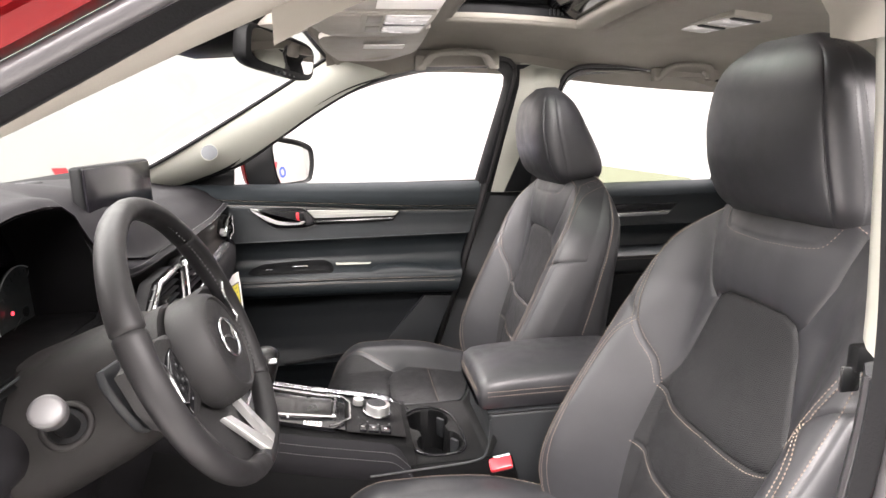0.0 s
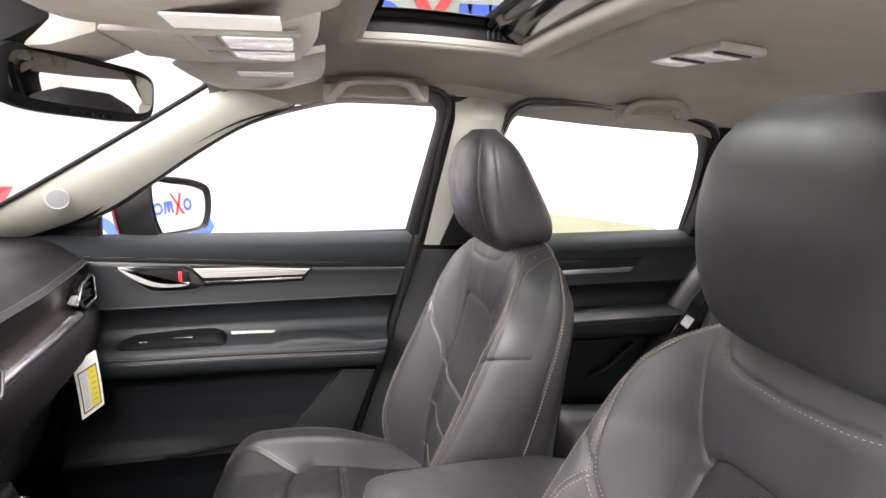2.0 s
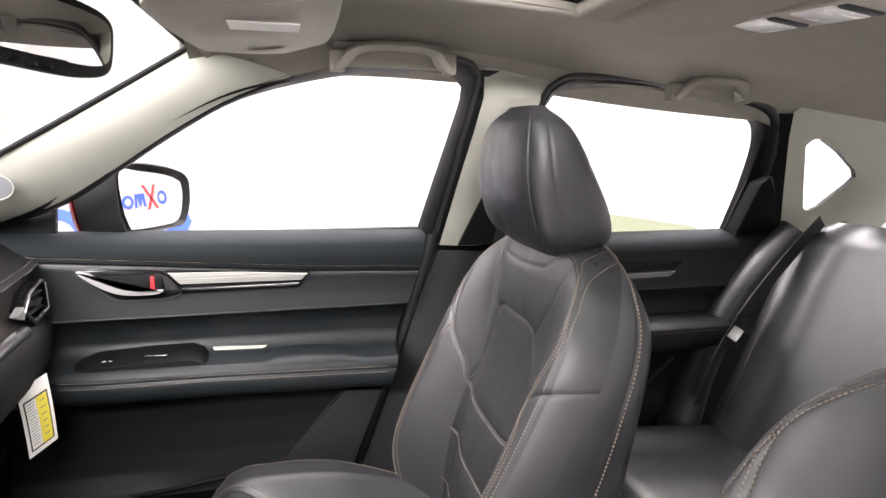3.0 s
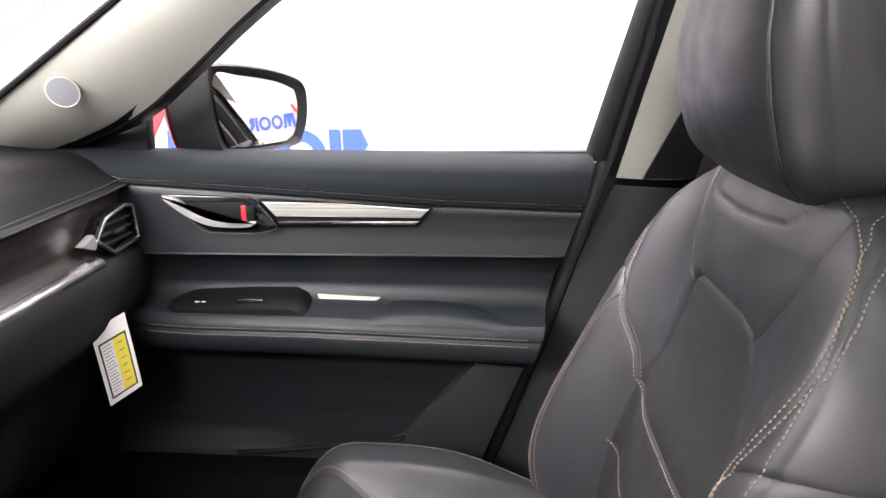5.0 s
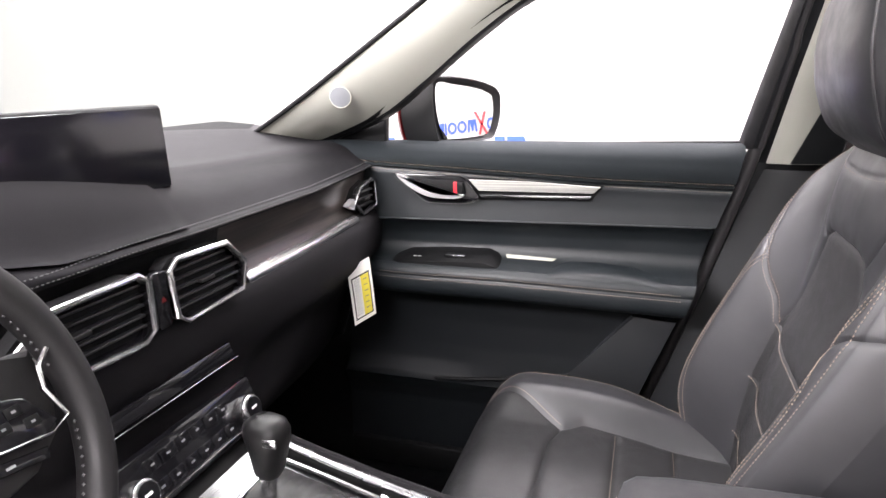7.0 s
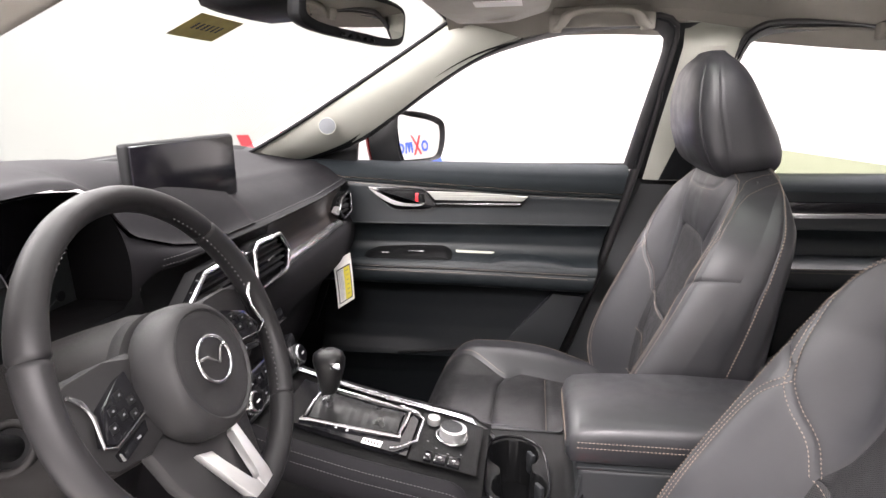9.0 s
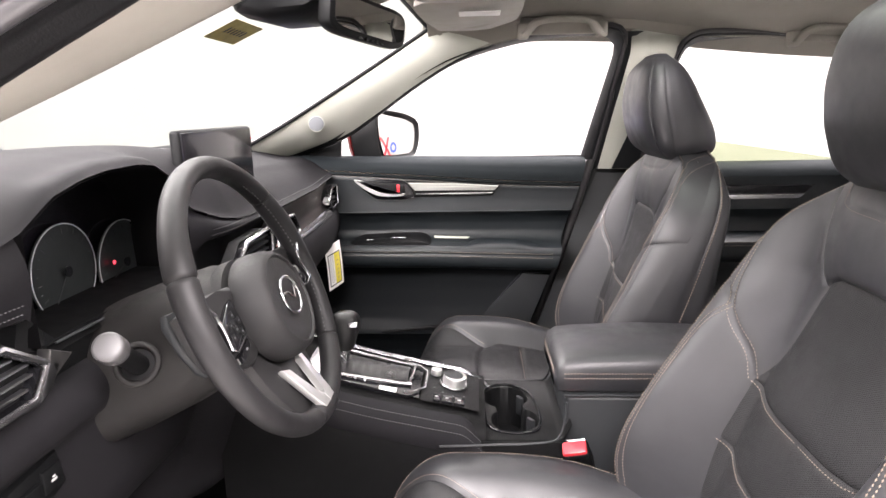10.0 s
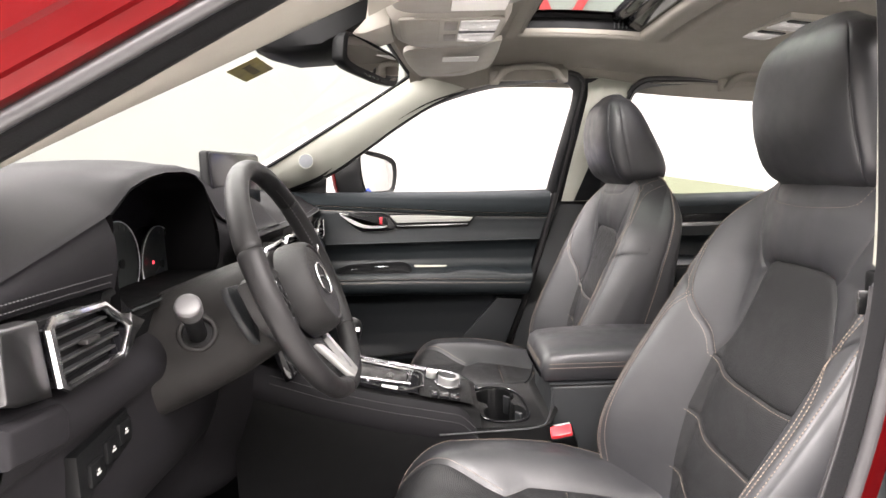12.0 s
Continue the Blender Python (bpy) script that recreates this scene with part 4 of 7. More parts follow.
def stitch_edge(y):
    x = lerp_table(y, [(-0.72, -0.222), (-0.53, -0.212), (-0.20, -0.200), (-0.12, -0.170), (0.1, -0.160), (0.4, -0.166), (0.62, -0.178), (0.72, -0.195)])
    z = lerp_table(y, [(-0.72, 1.100), (-0.53, 1.097), (-0.50, 1.062), (-0.22, 1.062), (-0.17, 1.098), (0.0, 1.103), (0.4, 1.101), (0.66, 1.108), (0.72, 1.108)])
    return x, z


def dashboard():
    d = thing("dashboard", "black soft-touch dashboard with stitched edge and chrome-framed vents", "dashboard")
    ys = list(np.linspace(-0.742, 0.715, 134))
    rows = []
    for y in ys:
        xe, ze = hood_edge(y)
        zt = dash_top(y)
        pts = [(xe, ze), (xe - 0.012, ze + 0.010), (xe - 0.04, ze + (zt - ze) * 0.55), (xe - 0.085, ze + (zt - ze) * 0.88), (xe - 0.14, zt), (-0.42, max(zt - 0.002, 1.190)), (-0.52, max(zt - 0.010, 1.204)), (-0.62, 1.206), (-0.76, 1.16)]
        row = [Vector((p.x, y, p.z)) for p in smooth_path([(x, 0, z) for x, z in pts], 4)]
        # shallow fold on the passenger's side of the top
        for p in row:
            fold = lerp_table(y, [(0.12, -0.275), (0.35, -0.262), (0.60, -0.240)])
            if y > 0.10:
                p.z -= 0.005 * step01((p.x - fold) / 0.02)
        rows.append(row)
    part("top_pad", skin(rows), M_DASH, d, "soft black top pad", angle=60)
    # band from the top's front edge down to the stitched edge, open at the instruments
    for a, b in ((-0.742, -0.525), (-0.205, 0.715)):
        rows = []
        for y in np.linspace(a, b, 60):
            xe, ze = hood_edge(y)
            xs, z2 = stitch_edge(y)
            rows.append([Vector((xe + (xs - xe) * t + 0.006 * math.sin(math.pi * t) - 0.007 * (1 - t) ** 4, y, ze - 0.002 + (z2 - ze) * t)) for t in np.linspace(0, 1, 13)])
        part("front_band", skin(rows), M_DASH, d)
    # thread along the edge
    bm = bmesh.new()
    for a, b in ((-0.735, -0.53), (-0.16, 0.69)):
        for dz in (0.004, 0.013):
            path = []
            for y in np.linspace(a, b, 100):
                xe, ze = hood_edge(y)
                xs, z2 = stitch_edge(y)
                f = min(0.9, dz / max(0.012, ze - z2))
                path.append(Vector((xs + (xe - xs) * f + 0.0015 + 0.006 * math.sin(math.pi * f), y, z2 + dz)))
            stitches(bm, path)
    tagged(part("dash_stitching", bm, M_THREAD_GREY, d, "dark grey thread", smooth=False), kind="stuff")
    # trim below: recessed grained panel, bright strip, lower pad
    rows = []
    for y in list(np.linspace(-0.742, 0.16, 60)) + list(np.linspace(0.16, 0.70, 40)):
        xs, z2 = stitch_edge(y)
        k = 0.0 if -0.52 < y < -0.19 else 1.0
        rows.append([Vector((xs, y, z2)), Vector((xs - 0.012 * k, y, z2 - 0.006)), Vector((xs - 0.018 * k, y, z2 - 0.02 * k - 0.008)), Vector((xs - 0.020 * k, y, 1.052 if k else z2 - 0.012)), Vector((xs - 0.014 * k, y, 1.032 if k else z2 - 0.020)), Vector((xs - 0.004, y, 1.020))])
    part("grained_panel", skin(rows[60:]), M_TRIM, d, "dark streaked trim panel")
    part("black_panel", skin(rows[:60]), M_PLASTIC, d)
    rows = []
    for y in np.linspace(-0.742, 0.70, 92):
        xs, z2 = stitch_edge(y)
        cen = math.exp(-(y / 0.20) ** 4)
        prof = [(xs - 0.004, 1.020), (xs + 0.010, 1.010), (xs + 0.018, 0.99), (xs + 0.016, 0.955), (xs + 0.004, 0.92), (xs - 0.03 + 0.022 * cen, 0.885), (xs - 0.075 + 0.080 * cen, 0.835), (xs - 0.10 + 0.10 * cen, 0.78), (xs - 0.13 + 0.10 * cen, 0.70), (xs - 0.20 + 0.12 * cen, 0.62), (-0.55, 0.52)]
        if y < -0.19:
            prof = [(xs - 0.004, 1.020), (xs + 0.010, 1.008), (xs + 0.018, 0.985), (xs + 0.010, 0.960), (xs - 0.006, 0.945), (xs - 0.008, 0.92), (xs - 0.014, 0.87), (xs - 0.024, 0.82), (xs - 0.06, 0.76), (xs - 0.16, 0.70), (-0.55, 0.60)]
        rows.append([Vector((p.x, y, p.z)) for p in smooth_path([(x, 0, z) for x, z in prof], 3)])
    part("lower_pad", skin(rows), M_DASH, d, angle=60)
    for (a, b), nm in (((0.185, 0.575), "bright_strip"),):
        rows = []
        for y in np.linspace(a, b, 30):
            xs, _ = stitch_edge(y)
            w = 0.5 + 0.5 * step01((b - y) / 0.3)
            rows.append([Vector((xs - 0.004, y, 1.026)), Vector((xs + 0.006, y, 1.022)), Vector((xs + 0.010, y, 1.016)), Vector((xs + 0.010, y, 1.016 - 0.010 * w)), Vector((xs + 0.002, y, 1.002))])
        part(nm, skin(rows), M_CHROME, d, "satin chrome strip")
    # demister slots along the foot of the windscreen
    for a, b in ((-0.42, -0.12), (0.10, 0.42)):
        slot = part("demister_slot", boxed(-0.560, -0.528, a, b, dash_top(0.5 * (a + b)) - 0.012, max(dash_top(0.5 * (a + b)) - 0.006, 1.2075), 0.004), M_PLASTIC, d, "black demister slot")
        for k in range(3):
            part("slot_rib", boxed(-0.556 + 0.009 * k, -0.551 + 0.009 * k, a + 0.006, b - 0.006, max(dash_top(0.5 * (a + b)) - 0.006, 1.2075) - 0.001, max(dash_top(0.5 * (a + b)) - 0.006, 1.2075) + 0.0015, 0.0008), M_PLASTIC_GREY, slot)
    # end caps
    for s in (-1, 1):
        cap = [(-0.76, 1.09), (-0.5, 1.15), (-0.34, 1.16), (-0.25, 1.130), (-0.232, 1.10), (-0.228, 1.02), (-0.214, 0.985), (-0.224, 0.955), (-0.24, 0.86), (-0.30, 0.70), (-0.55, 0.56)]
        part("end_cap", prism(cap, "y", s * (0.700 if s > 0 else 0.738), s * (0.716 if s > 0 else 0.752), 0.003), M_PLASTIC, d)
    return d


dash = dashboard()


def vent(parent, label, outline, x, slat_z, tab, thick=0.0040):
    """Air vent: chrome frame along an outline (y, z), dark throat, slats and a small tab."""
    v = part("vent", prism(outline, "x", x - 0.012, x - 0.030), M_RUBBER, parent, label)
    path = smooth_path([(x, y, z) for y, z in outline], 1, closed=True)
    part("vent_frame", tube(path, thick, 8, closed=True, up=(1, 0, 0)), M_CHROME, v, "satin chrome frame")
    inner_c = (sum(p[0] for p in outline) / len(outline), sum(p[1] for p in outline) / len(outline))
    liner = [(inner_c[0] + (y - inner_c[0]) * 0.93, inner_c[1] + (z - inner_c[1]) * 0.88) for y, z in outline]
    part("vent_liner", skin([[(x, y, z) for y, z in liner], [(x - 0.026, y, z) for y, z in liner]], close_u=True), M_GLOSS, v)
    for z in slat_z:
        lo, hi = [], []
        for i in range(len(liner)):
            (y0, z0), (y1, z1) = liner[i], liner[(i + 1) % len(liner)]
            if (z0 - z) * (z1 - z) < 0:
                lo.append(y0 + (y1 - y0) * (z - z0) / (z1 - z0))
        if len(lo) == 2:
            a, b = min(lo), max(lo)
            part("slat", boxed(x - 0.022, x - 0.005, a, b, z - 0.0016, z + 0.0016, 0.0012), M_SLAT, v)
    part("vent_tab", boxed(x - 0.008, x + 0.002, tab[0] - 0.012, tab[0] + 0.012, tab[1] - 0.0025, tab[1] + 0.0025, 0.001), M_SATIN, v, "satin tab")
    return v


vent(dash, "hexagonal centre air vent", [(0.026, 1.078), (0.040, 1.088), (0.131, 1.085), (0.166, 1.050), (0.153, 1.014), (0.044, 1.010), (0.030, 1.020)], -0.140, (1.026, 1.038, 1.050, 1.062, 1.074), (0.088, 1.050))
vent(dash, "hexagonal centre air vent", [(-0.006, 1.076), (-0.020, 1.087), (-0.130, 1.084), (-0.178, 1.050), (-0.162, 1.014), (-0.024, 1.010), (-0.008, 1.020)], -0.140, (1.026, 1.038, 1.050, 1.062, 1.074), (-0.100, 1.050))
vent(dash, "hexagonal outer air vent", [(0.572, 1.050), (0.598, 1.076), (0.650, 1.086), (0.672, 1.080), (0.674, 1.028), (0.606, 1.022)], -0.172, (1.036, 1.050, 1.064), (0.63, 1.05))
vent(dash, "hexagonal outer air vent", [(-0.540, 1.053), (-0.590, 1.086), (-0.676, 1.090), (-0.683, 1.084), (-0.674, 1.028), (-0.664, 1.022), (-0.562, 1.022)], -0.192, (1.034, 1.046, 1.058, 1.070, 1.081), (-0.615, 1.056), 0.0050)
part("vent_wing", prism([(0.540, 1.050), (0.568, 1.060), (0.572, 1.046), (0.566, 1.038)], "x", -0.184, -0.170, 0.002), M_BRUSHED, dash, "satin chrome wing")
part("vent_wing", prism([(-0.500, 1.048), (-0.532, 1.064), (-0.536, 1.050), (-0.530, 1.034)], "x", -0.206, -0.190, 0.003), M_SATIN, dash, "satin chrome wing")
part("vent_surround", prism([(-0.6885, 1.094), (-0.742, 1.098), (-0.742, 1.034), (-0.722, 1.026), (-0.678, 1.018)], "x", -0.222, -0.196, 0.005, seg=3), M_SILVER, dash, "satin silver vent surround")
part("vent_facet", prism([(-0.534, 1.053), (-0.518, 1.047), (-0.536, 1.026), (-0.556, 1.017)], "x", -0.206, -0.190, 0.003), M_SILVER, dash, "satin silver corner of the vent")
part("pad_block", prism([(-0.742, 1.014), (-0.664, 1.006), (-0.655, 0.998), (-0.657, 0.972), (-0.664, 0.966), (-0.742, 0.978)], "x", -0.230, -0.197, 0.006, seg=3), M_DASH, dash, "padded end of the lower dashboard")
part("hazard_panel", boxed(-0.150, -0.139, -0.001, 0.021, 1.014, 1.082, 0.003), M_GLOSS, dash, "gloss black hazard switch panel")
part("hazard_mark", prism([(0.006, 1.046), (0.014, 1.046), (0.010, 1.053)], "x", -0.1388, -0.1384), M_DIM_RED, dash, "dark red triangle", smooth=False)


def climate_panel():
    d = thing("climate_panel", "black climate control panel with two chrome knobs", "climate control", at=(-0.12, -0.005, 0.89))
    m = Matrix.Translation((-0.122, -0.006, 0.868)) @ Matrix.Rotation(radians(-20), 4, "Y")
    part("panel", boxed(-0.010, 0.010, -0.125, 0.125, -0.034, 0.034, 0.006, 2, m), M_GLOSS, d, "gloss black panel")
    part("display_slot", boxed(0.0, 0.0115, -0.118, 0.118, 0.066, 0.086, 0.002, 2, m), M_GLOSS, d)
    part("slot_line", boxed(0.008, 0.013, -0.120, 0.120, 0.0625, 0.0643, 0.0008, 2, m), M_CHROME, d, "thin chrome line")
    part("lower_line", boxed(0.008, 0.0125, -0.115, 0.115, -0.024, -0.0225, 0.0006, 2, m), M_CHROME, d, "thin chrome line")
    for s in (-1, 1):
        k = part("knob", disc(m @ Matrix.Translation((0.008, s * 0.092, -0.002)) @ Matrix.Rotation(radians(90), 4, "Y"), 0.0175, 0.020, 36, 0.003), M_CHROME, d, "ribbed chrome knob")
        part("knob_face", disc(m @ Matrix.Translation((0.028, s * 0.092, -0.002)) @ Matrix.Rotation(radians(90), 4, "Y"), 0.0135, 0.0012, 32), M_GLOSS, k)
        part("knob_mark", boxed(0.0292, 0.0297, s * 0.092 - 0.005, s * 0.092 + 0.005, -0.003, 0.0, 0, 2, m), M_WHITE_PLASTIC, k, "pale mark", smooth=False)
    for i in range(6):
        y = -0.060 + 0.024 * i
        for z in (0.016, -0.012):
            b = part("button", boxed(0.008, 0.0110, y - 0.0112, y + 0.0112, z - 0.008, z + 0.008, 0.0008, 2, m), M_GLOSS, d)
            part("button_mark", boxed(0.0110, 0.0113, y - 0.0028, y + 0.0028, z - 0.0012, z + 0.0012, 0, 2, m), M_TICK, b, "pale mark", smooth=False)
    return d


climate_panel()


def instruments():
    d = thing("instrument_cluster", "dark instrument cluster with two chrome-ringed dials", "instrument cluster", at=(-0.28, -0.365, 1.12))
    opening = [(-0.522, 1.060)] + [(y, hood_edge(y)[1] - 0.003) for y in np.linspace(-0.522, -0.195, 24)] + [(-0.190, 1.130), (-0.186, 1.060)]
    front = [(-0.2075, y, z) for y, z in opening]
    back = [(-0.300, -0.365 + (y + 0.365) * 0.95, 1.12 + (z - 1.12) * 0.95) for y, z in opening]
    part("hood_lining", skin([front, [(-0.212, y, z) for _, y, z in front], back], close_u=True), M_MATT, d, "matt black lining")
    bm = bmesh.new()
    bm.faces.new([bm.verts.new(p) for p in back])
    part("dial_face", bm, M_SCREEN, d, "dark glossy dial panel")
    for cy, cz, r, at in ((-0.478, 1.098, 0.048, 250), (-0.356, 1.097, 0.061, 232), (-0.226, 1.078, 0.062, 205)):
        m = Matrix.Translation((-0.288, cy, cz)) @ Matrix.Rotation(radians(90), 4, "Y")
        part("dial_ring", ring(m, r, 0.0007, 64, 8), M_DIAL_RING, d, "thin bright dial ring")
        dial = part("dial_plate", disc(m @ Matrix.Translation((0, 0, -0.004)), r, 0.002, 48), M_DIAL, d)
        part("needle", boxed(-0.0005, 0.0005, -0.0007, 0.0007, -0.006, r * 0.72, 0, 2, Matrix.Translation((-0.2852, cy, cz)) @ Matrix.Rotation(radians(at - 90), 4, "X")), M_SCALE, dial, "thin pale needle", smooth=False)
        part("needle_cap", disc(Matrix.Translation((-0.2856, cy, cz)) @ Matrix.Rotation(radians(90), 4, "Y"), 0.007, 0.002, 24), M_PLASTIC, dial)
        for k in range(21):
            a = radians(-30 + 12 * k)
            part("tick", boxed(-0.0005, 0.0005, -0.0004, 0.0004, r * (0.80 if k % 2 == 0 else 0.86), r * 0.92, 0, 2, Matrix.Translation((-0.2852, cy, cz)) @ Matrix.Rotation(a - radians(90), 4, "X")), M_SCALE, dial, "pale scale mark", smooth=False)
    part("warning_light", disc(Matrix.Translation((-0.2845, -0.259, 1.085)) @ Matrix.Rotation(radians(90), 4, "Y"), 0.0028, 0.001, 14), M_GLOW_RED, d, "glowing red warning light")
    part("cluster_sill", skin([[(-0.200, -0.525, 1.052), (-0.200, -0.188, 1.052)], [(-0.212, -0.525, 1.056), (-0.212, -0.188, 1.056)], [(-0.30, -0.51, 1.058), (-0.30, -0.20, 1.058)]]), M_MATT, d)
    part("sill_lip", tube(smooth_path([(-0.2045, -0.505, 1.0600), (-0.2035, -0.40, 1.0575), (-0.2035, -0.30, 1.0575)], 6), 0.0016, 8), M_PLASTIC_GREY, d, "grey lip under the dials")
    return d


instruments()


def display():
    d = thing("display_screen", "dark upright display screen standing on the dashboard", "screen", at=(-0.226, -0.005, 1.2))
    m = Matrix.Translation((-0.224, -0.003, 1.215)) @ Matrix.Rotation(radians(-2.5), 4, "Z")
    part("housing", boxed(-0.016, 0.002, -0.136, 0.140, -0.060, 0.049, 0.006, 3, m), M_PLASTIC, d, "black housing")
    part("glass", boxed(0.0, 0.0045, -0.132, 0.136, -0.056, 0.045, 0.002, 2, m), M_SCREEN, d, "glossy dark glass")
    part("foot", boxed(-0.03, -0.004, -0.06, 0.06, -0.10, -0.055, 0.006, 2, m), M_PLASTIC, d)
    return d


display()


def left_switches():
    d = thing("switch_bank", "black bank of small dashboard switches with pale symbols", "switches", at=(-0.215, -0.575, 0.915))
    part("switch_frame", prism([(-0.630, 0.936), (-0.520, 0.946), (-0.512, 0.905), (-0.628, 0.880)], "x", -0.235, -0.212, 0.003), M_PLASTIC, d)
    for i, (y, z) in enumerate(((-0.600, 0.906), (-0.566, 0.916), (-0.536, 0.924))):
        b = part("switch", boxed(-0.214, -0.2075, y - 0.014, y + 0.014, z - 0.013, z + 0.013, 0.002), M_PLASTIC, d)
        part("switch_mark", boxed(-0.2075, -0.2070, y - 0.004, y + 0.004, z - 0.003, z - 0.0005, 0), M_SYMBOL, b, "pale symbol", smooth=False)
        part("switch_mark", boxed(-0.2075, -0.2070, y - 0.002, y + 0.002, z + 0.001, z + 0.003, 0), M_SYMBOL, b, "pale symbol", smooth=False)
    return d


left_switches()


def footwell():
    d = thing("accelerator_pedal", "black rubber accelerator pedal", "pedal", at=(-0.45, -0.25, 0.45))
    part("pedal_pad", boxed(-0.49, -0.47, -0.28, -0.22, 0.40, 0.58, 0.006), M_RUBBER, d)
    part("pedal_arm", tube([(-0.49, -0.25, 0.5), (-0.58, -0.25, 0.68)], 0.010, 8), M_PLASTIC, d)
    e = thing("brake_pedal", "black rubber brake pedal", "pedal", at=(-0.45, -0.40, 0.5))
    part("pedal_pad", boxed(-0.48, -0.46, -0.45, -0.34, 0.50, 0.57, 0.006), M_RUBBER, e)
    part("pedal_arm", tube([(-0.47, -0.395, 0.55), (-0.58, -0.39, 0.74)], 0.010, 8), M_PLASTIC, e)


footwell()


# ---------------------------------------------------------------- centre console
def console_z(x):
    return smooth_table(x, [(-0.20, 0.868), (-0.12, 0.842), (-0.05, 0.818), (0.06, 0.790), (0.16, 0.770), (0.22, 0.758), (0.26, 0.748)])


def console():
    d = thing("centre_console", "black centre console with gear selector panel and padded sides", "console")
    # body with rounded shoulders
    rows = []
    for x in np.linspace(-0.22, 0.245, 30):
        zt = console_z(x) - 0.004
        w = 0.118
        sec = [(-w - 0.012, 0.40), (-w - 0.012, zt - 0.10), (-w - 0.008, zt - 0.06), (-w, zt - 0.018), (-w + 0.012, zt - 0.003), (-w + 0.03, zt), (w - 0.03, zt), (w - 0.012, zt - 0.003), (w, zt - 0.018), (w + 0.008, zt - 0.06), (w + 0.012, zt - 0.10), (w + 0.012, 0.40)]
        rows.append([Vector((x, y, z)) for y, z in sec])
    part("console_body", skin(rows), M_CONSOLE, d, angle=60)
    for s in (-1, 1):
        # stitched knee pad along the flank
        rows = []
        for x in np.linspace(-0.20, 0.262, 40):
            zt = console_z(x)
            drop = 0.035 * step01((x - 0.20) / 0.06)
            rows.append([Vector((x, s * y, z)) for y, z in ((0.094, zt - 0.002 - drop), (0.104, zt + 0.004 - drop), (0.116, zt - 0.001 - drop), (0.124, zt - 0.014 - drop), (0.128, zt - 0.034 - drop * 0.6), (0.127, zt - 0.054 - drop * 0.4), (0.122, zt - 0.062 - drop * 0.3))])
        part("knee_pad", skin(rows), M_DASH, d, "padded leather flank")
        bm = bmesh.new()
        for y, dz in ((0.1195, -0.0062), (0.1255, -0.020)):
            stitches(bm, [Vector((x, s * (y + 0.001), console_z(x) + dz + 0.001 - 0.035 * step01((x - 0.20) / 0.06))) for x in np.linspace(-0.15, 0.25, 70)])
        tagged(part("pad_stitching", bm, M_THREAD_GREY, d, "dark brown thread", smooth=False), kind="stuff")
    # chrome rails beside the panel, dipping to the cup holders
    for s in (-1, 1):
        path = smooth_path([(-0.14, s * 0.088, console_z(-0.14) + 0.006), (0.0, s * 0.088, console_z(0.0) + 0.006), (0.12, s * 0.087, console_z(0.12) + 0.006), (0.20, s * 0.086, console_z(0.20) + 0.004), (0.235, s * 0.084, 0.748), (0.252, s * 0.082, 0.734)], 6)
        if s > 0:
            part("side_rail", tube(path, 0.0058, 10, flat=0.7), M_DARK_CHROME, d, "chrome side rail")
    # selector gate
    def plane(x, y, dz=0.0):
        return Vector((x, y, console_z(x) + dz))
    gate = [(-0.075, -0.066), (-0.075, 0.060), (-0.06, 0.068), (0.105, 0.068), (0.125, 0.050), (0.125, -0.040), (0.105, -0.066)]
    ring_pts = [plane(x, y, 0.004) for x, y in gate]
    part("gate_plate", skin([ring_pts, [plane(x, y, -0.004) for x, y in gate]], close_u=True), M_GLOSS, d)
    rows = []
    for x in np.linspace(-0.085, 0.125, 16):
        rows.append([plane(x, y, 0.0035) for y in np.linspace(-0.066, 0.068, 9)])
    part("gate_face", skin(rows), M_GLOSS, d, "gloss black selector panel")
    slot = [(-0.046, -0.044), (-0.036, -0.047), (0.094, -0.027), (0.104, -0.018), (0.107, 0.050), (0.098, 0.060), (-0.036, 0.062), (-0.046, 0.054)]
    part("gate_frame", tube(smooth_path([plane(x, y, 0.007) for x, y in slot], 2, closed=True), 0.0032, 8, closed=True), M_CHROME, d, "chrome selector frame")
    rows = []
    for x in np.linspace(-0.040, 0.100, 40):
        lo, hi = lerp_table(x, [(-0.045, -0.042), (0.105, -0.018)]), 0.055
        rows.append([plane(x, lo + (hi - lo) * t, 0.004 + 0.010 * math.sin(math.pi * t) + 0.0004 * math.sin(x * 420)) for t in np.linspace(0.04, 0.96, 11)])
    part("gate_boot", skin(rows), M_KNOB, d, "ridged selector boot")
    bracket = [plane(x, y, 0.008) for x, y in ((0.090, 0.066), (0.118, 0.060), (0.134, 0.040), (0.134, -0.028), (0.112, -0.056), (0.098, -0.066))]
    part("gate_bracket", tube(bracket, 0.0022, 6), M_CHROME, d, "chrome edging")
    # lever
    lv = part("gear_lever", tube(smooth_path([plane(-0.022, 0.002, -0.01), (-0.020, 0.001, 0.842), (-0.014, 0.0, 0.866)], 5), 0.0095, 14), M_CHROME, d, "chrome lever neck")
    rows = []
    for z, rx, ry, cx in ((0.848, 0.013, 0.013, -0.017), (0.856, 0.0165, 0.017, -0.016), (0.874, 0.0195, 0.020, -0.014), (0.892, 0.024, 0.0225, -0.013), (0.905, 0.0265, 0.023, -0.014), (0.915, 0.024, 0.020, -0.015), (0.921, 0.016, 0.013, -0.015), (0.9225, 0.006, 0.005, -0.015)):
        rows.append([Vector((cx + rx * math.copysign(abs(math.cos(a)) ** 0.8, math.cos(a)), ry * math.copysign(abs(math.sin(a)) ** 0.8, math.sin(a)), z)) for a in [2 * math.pi * k / 28 for k in range(28)]])
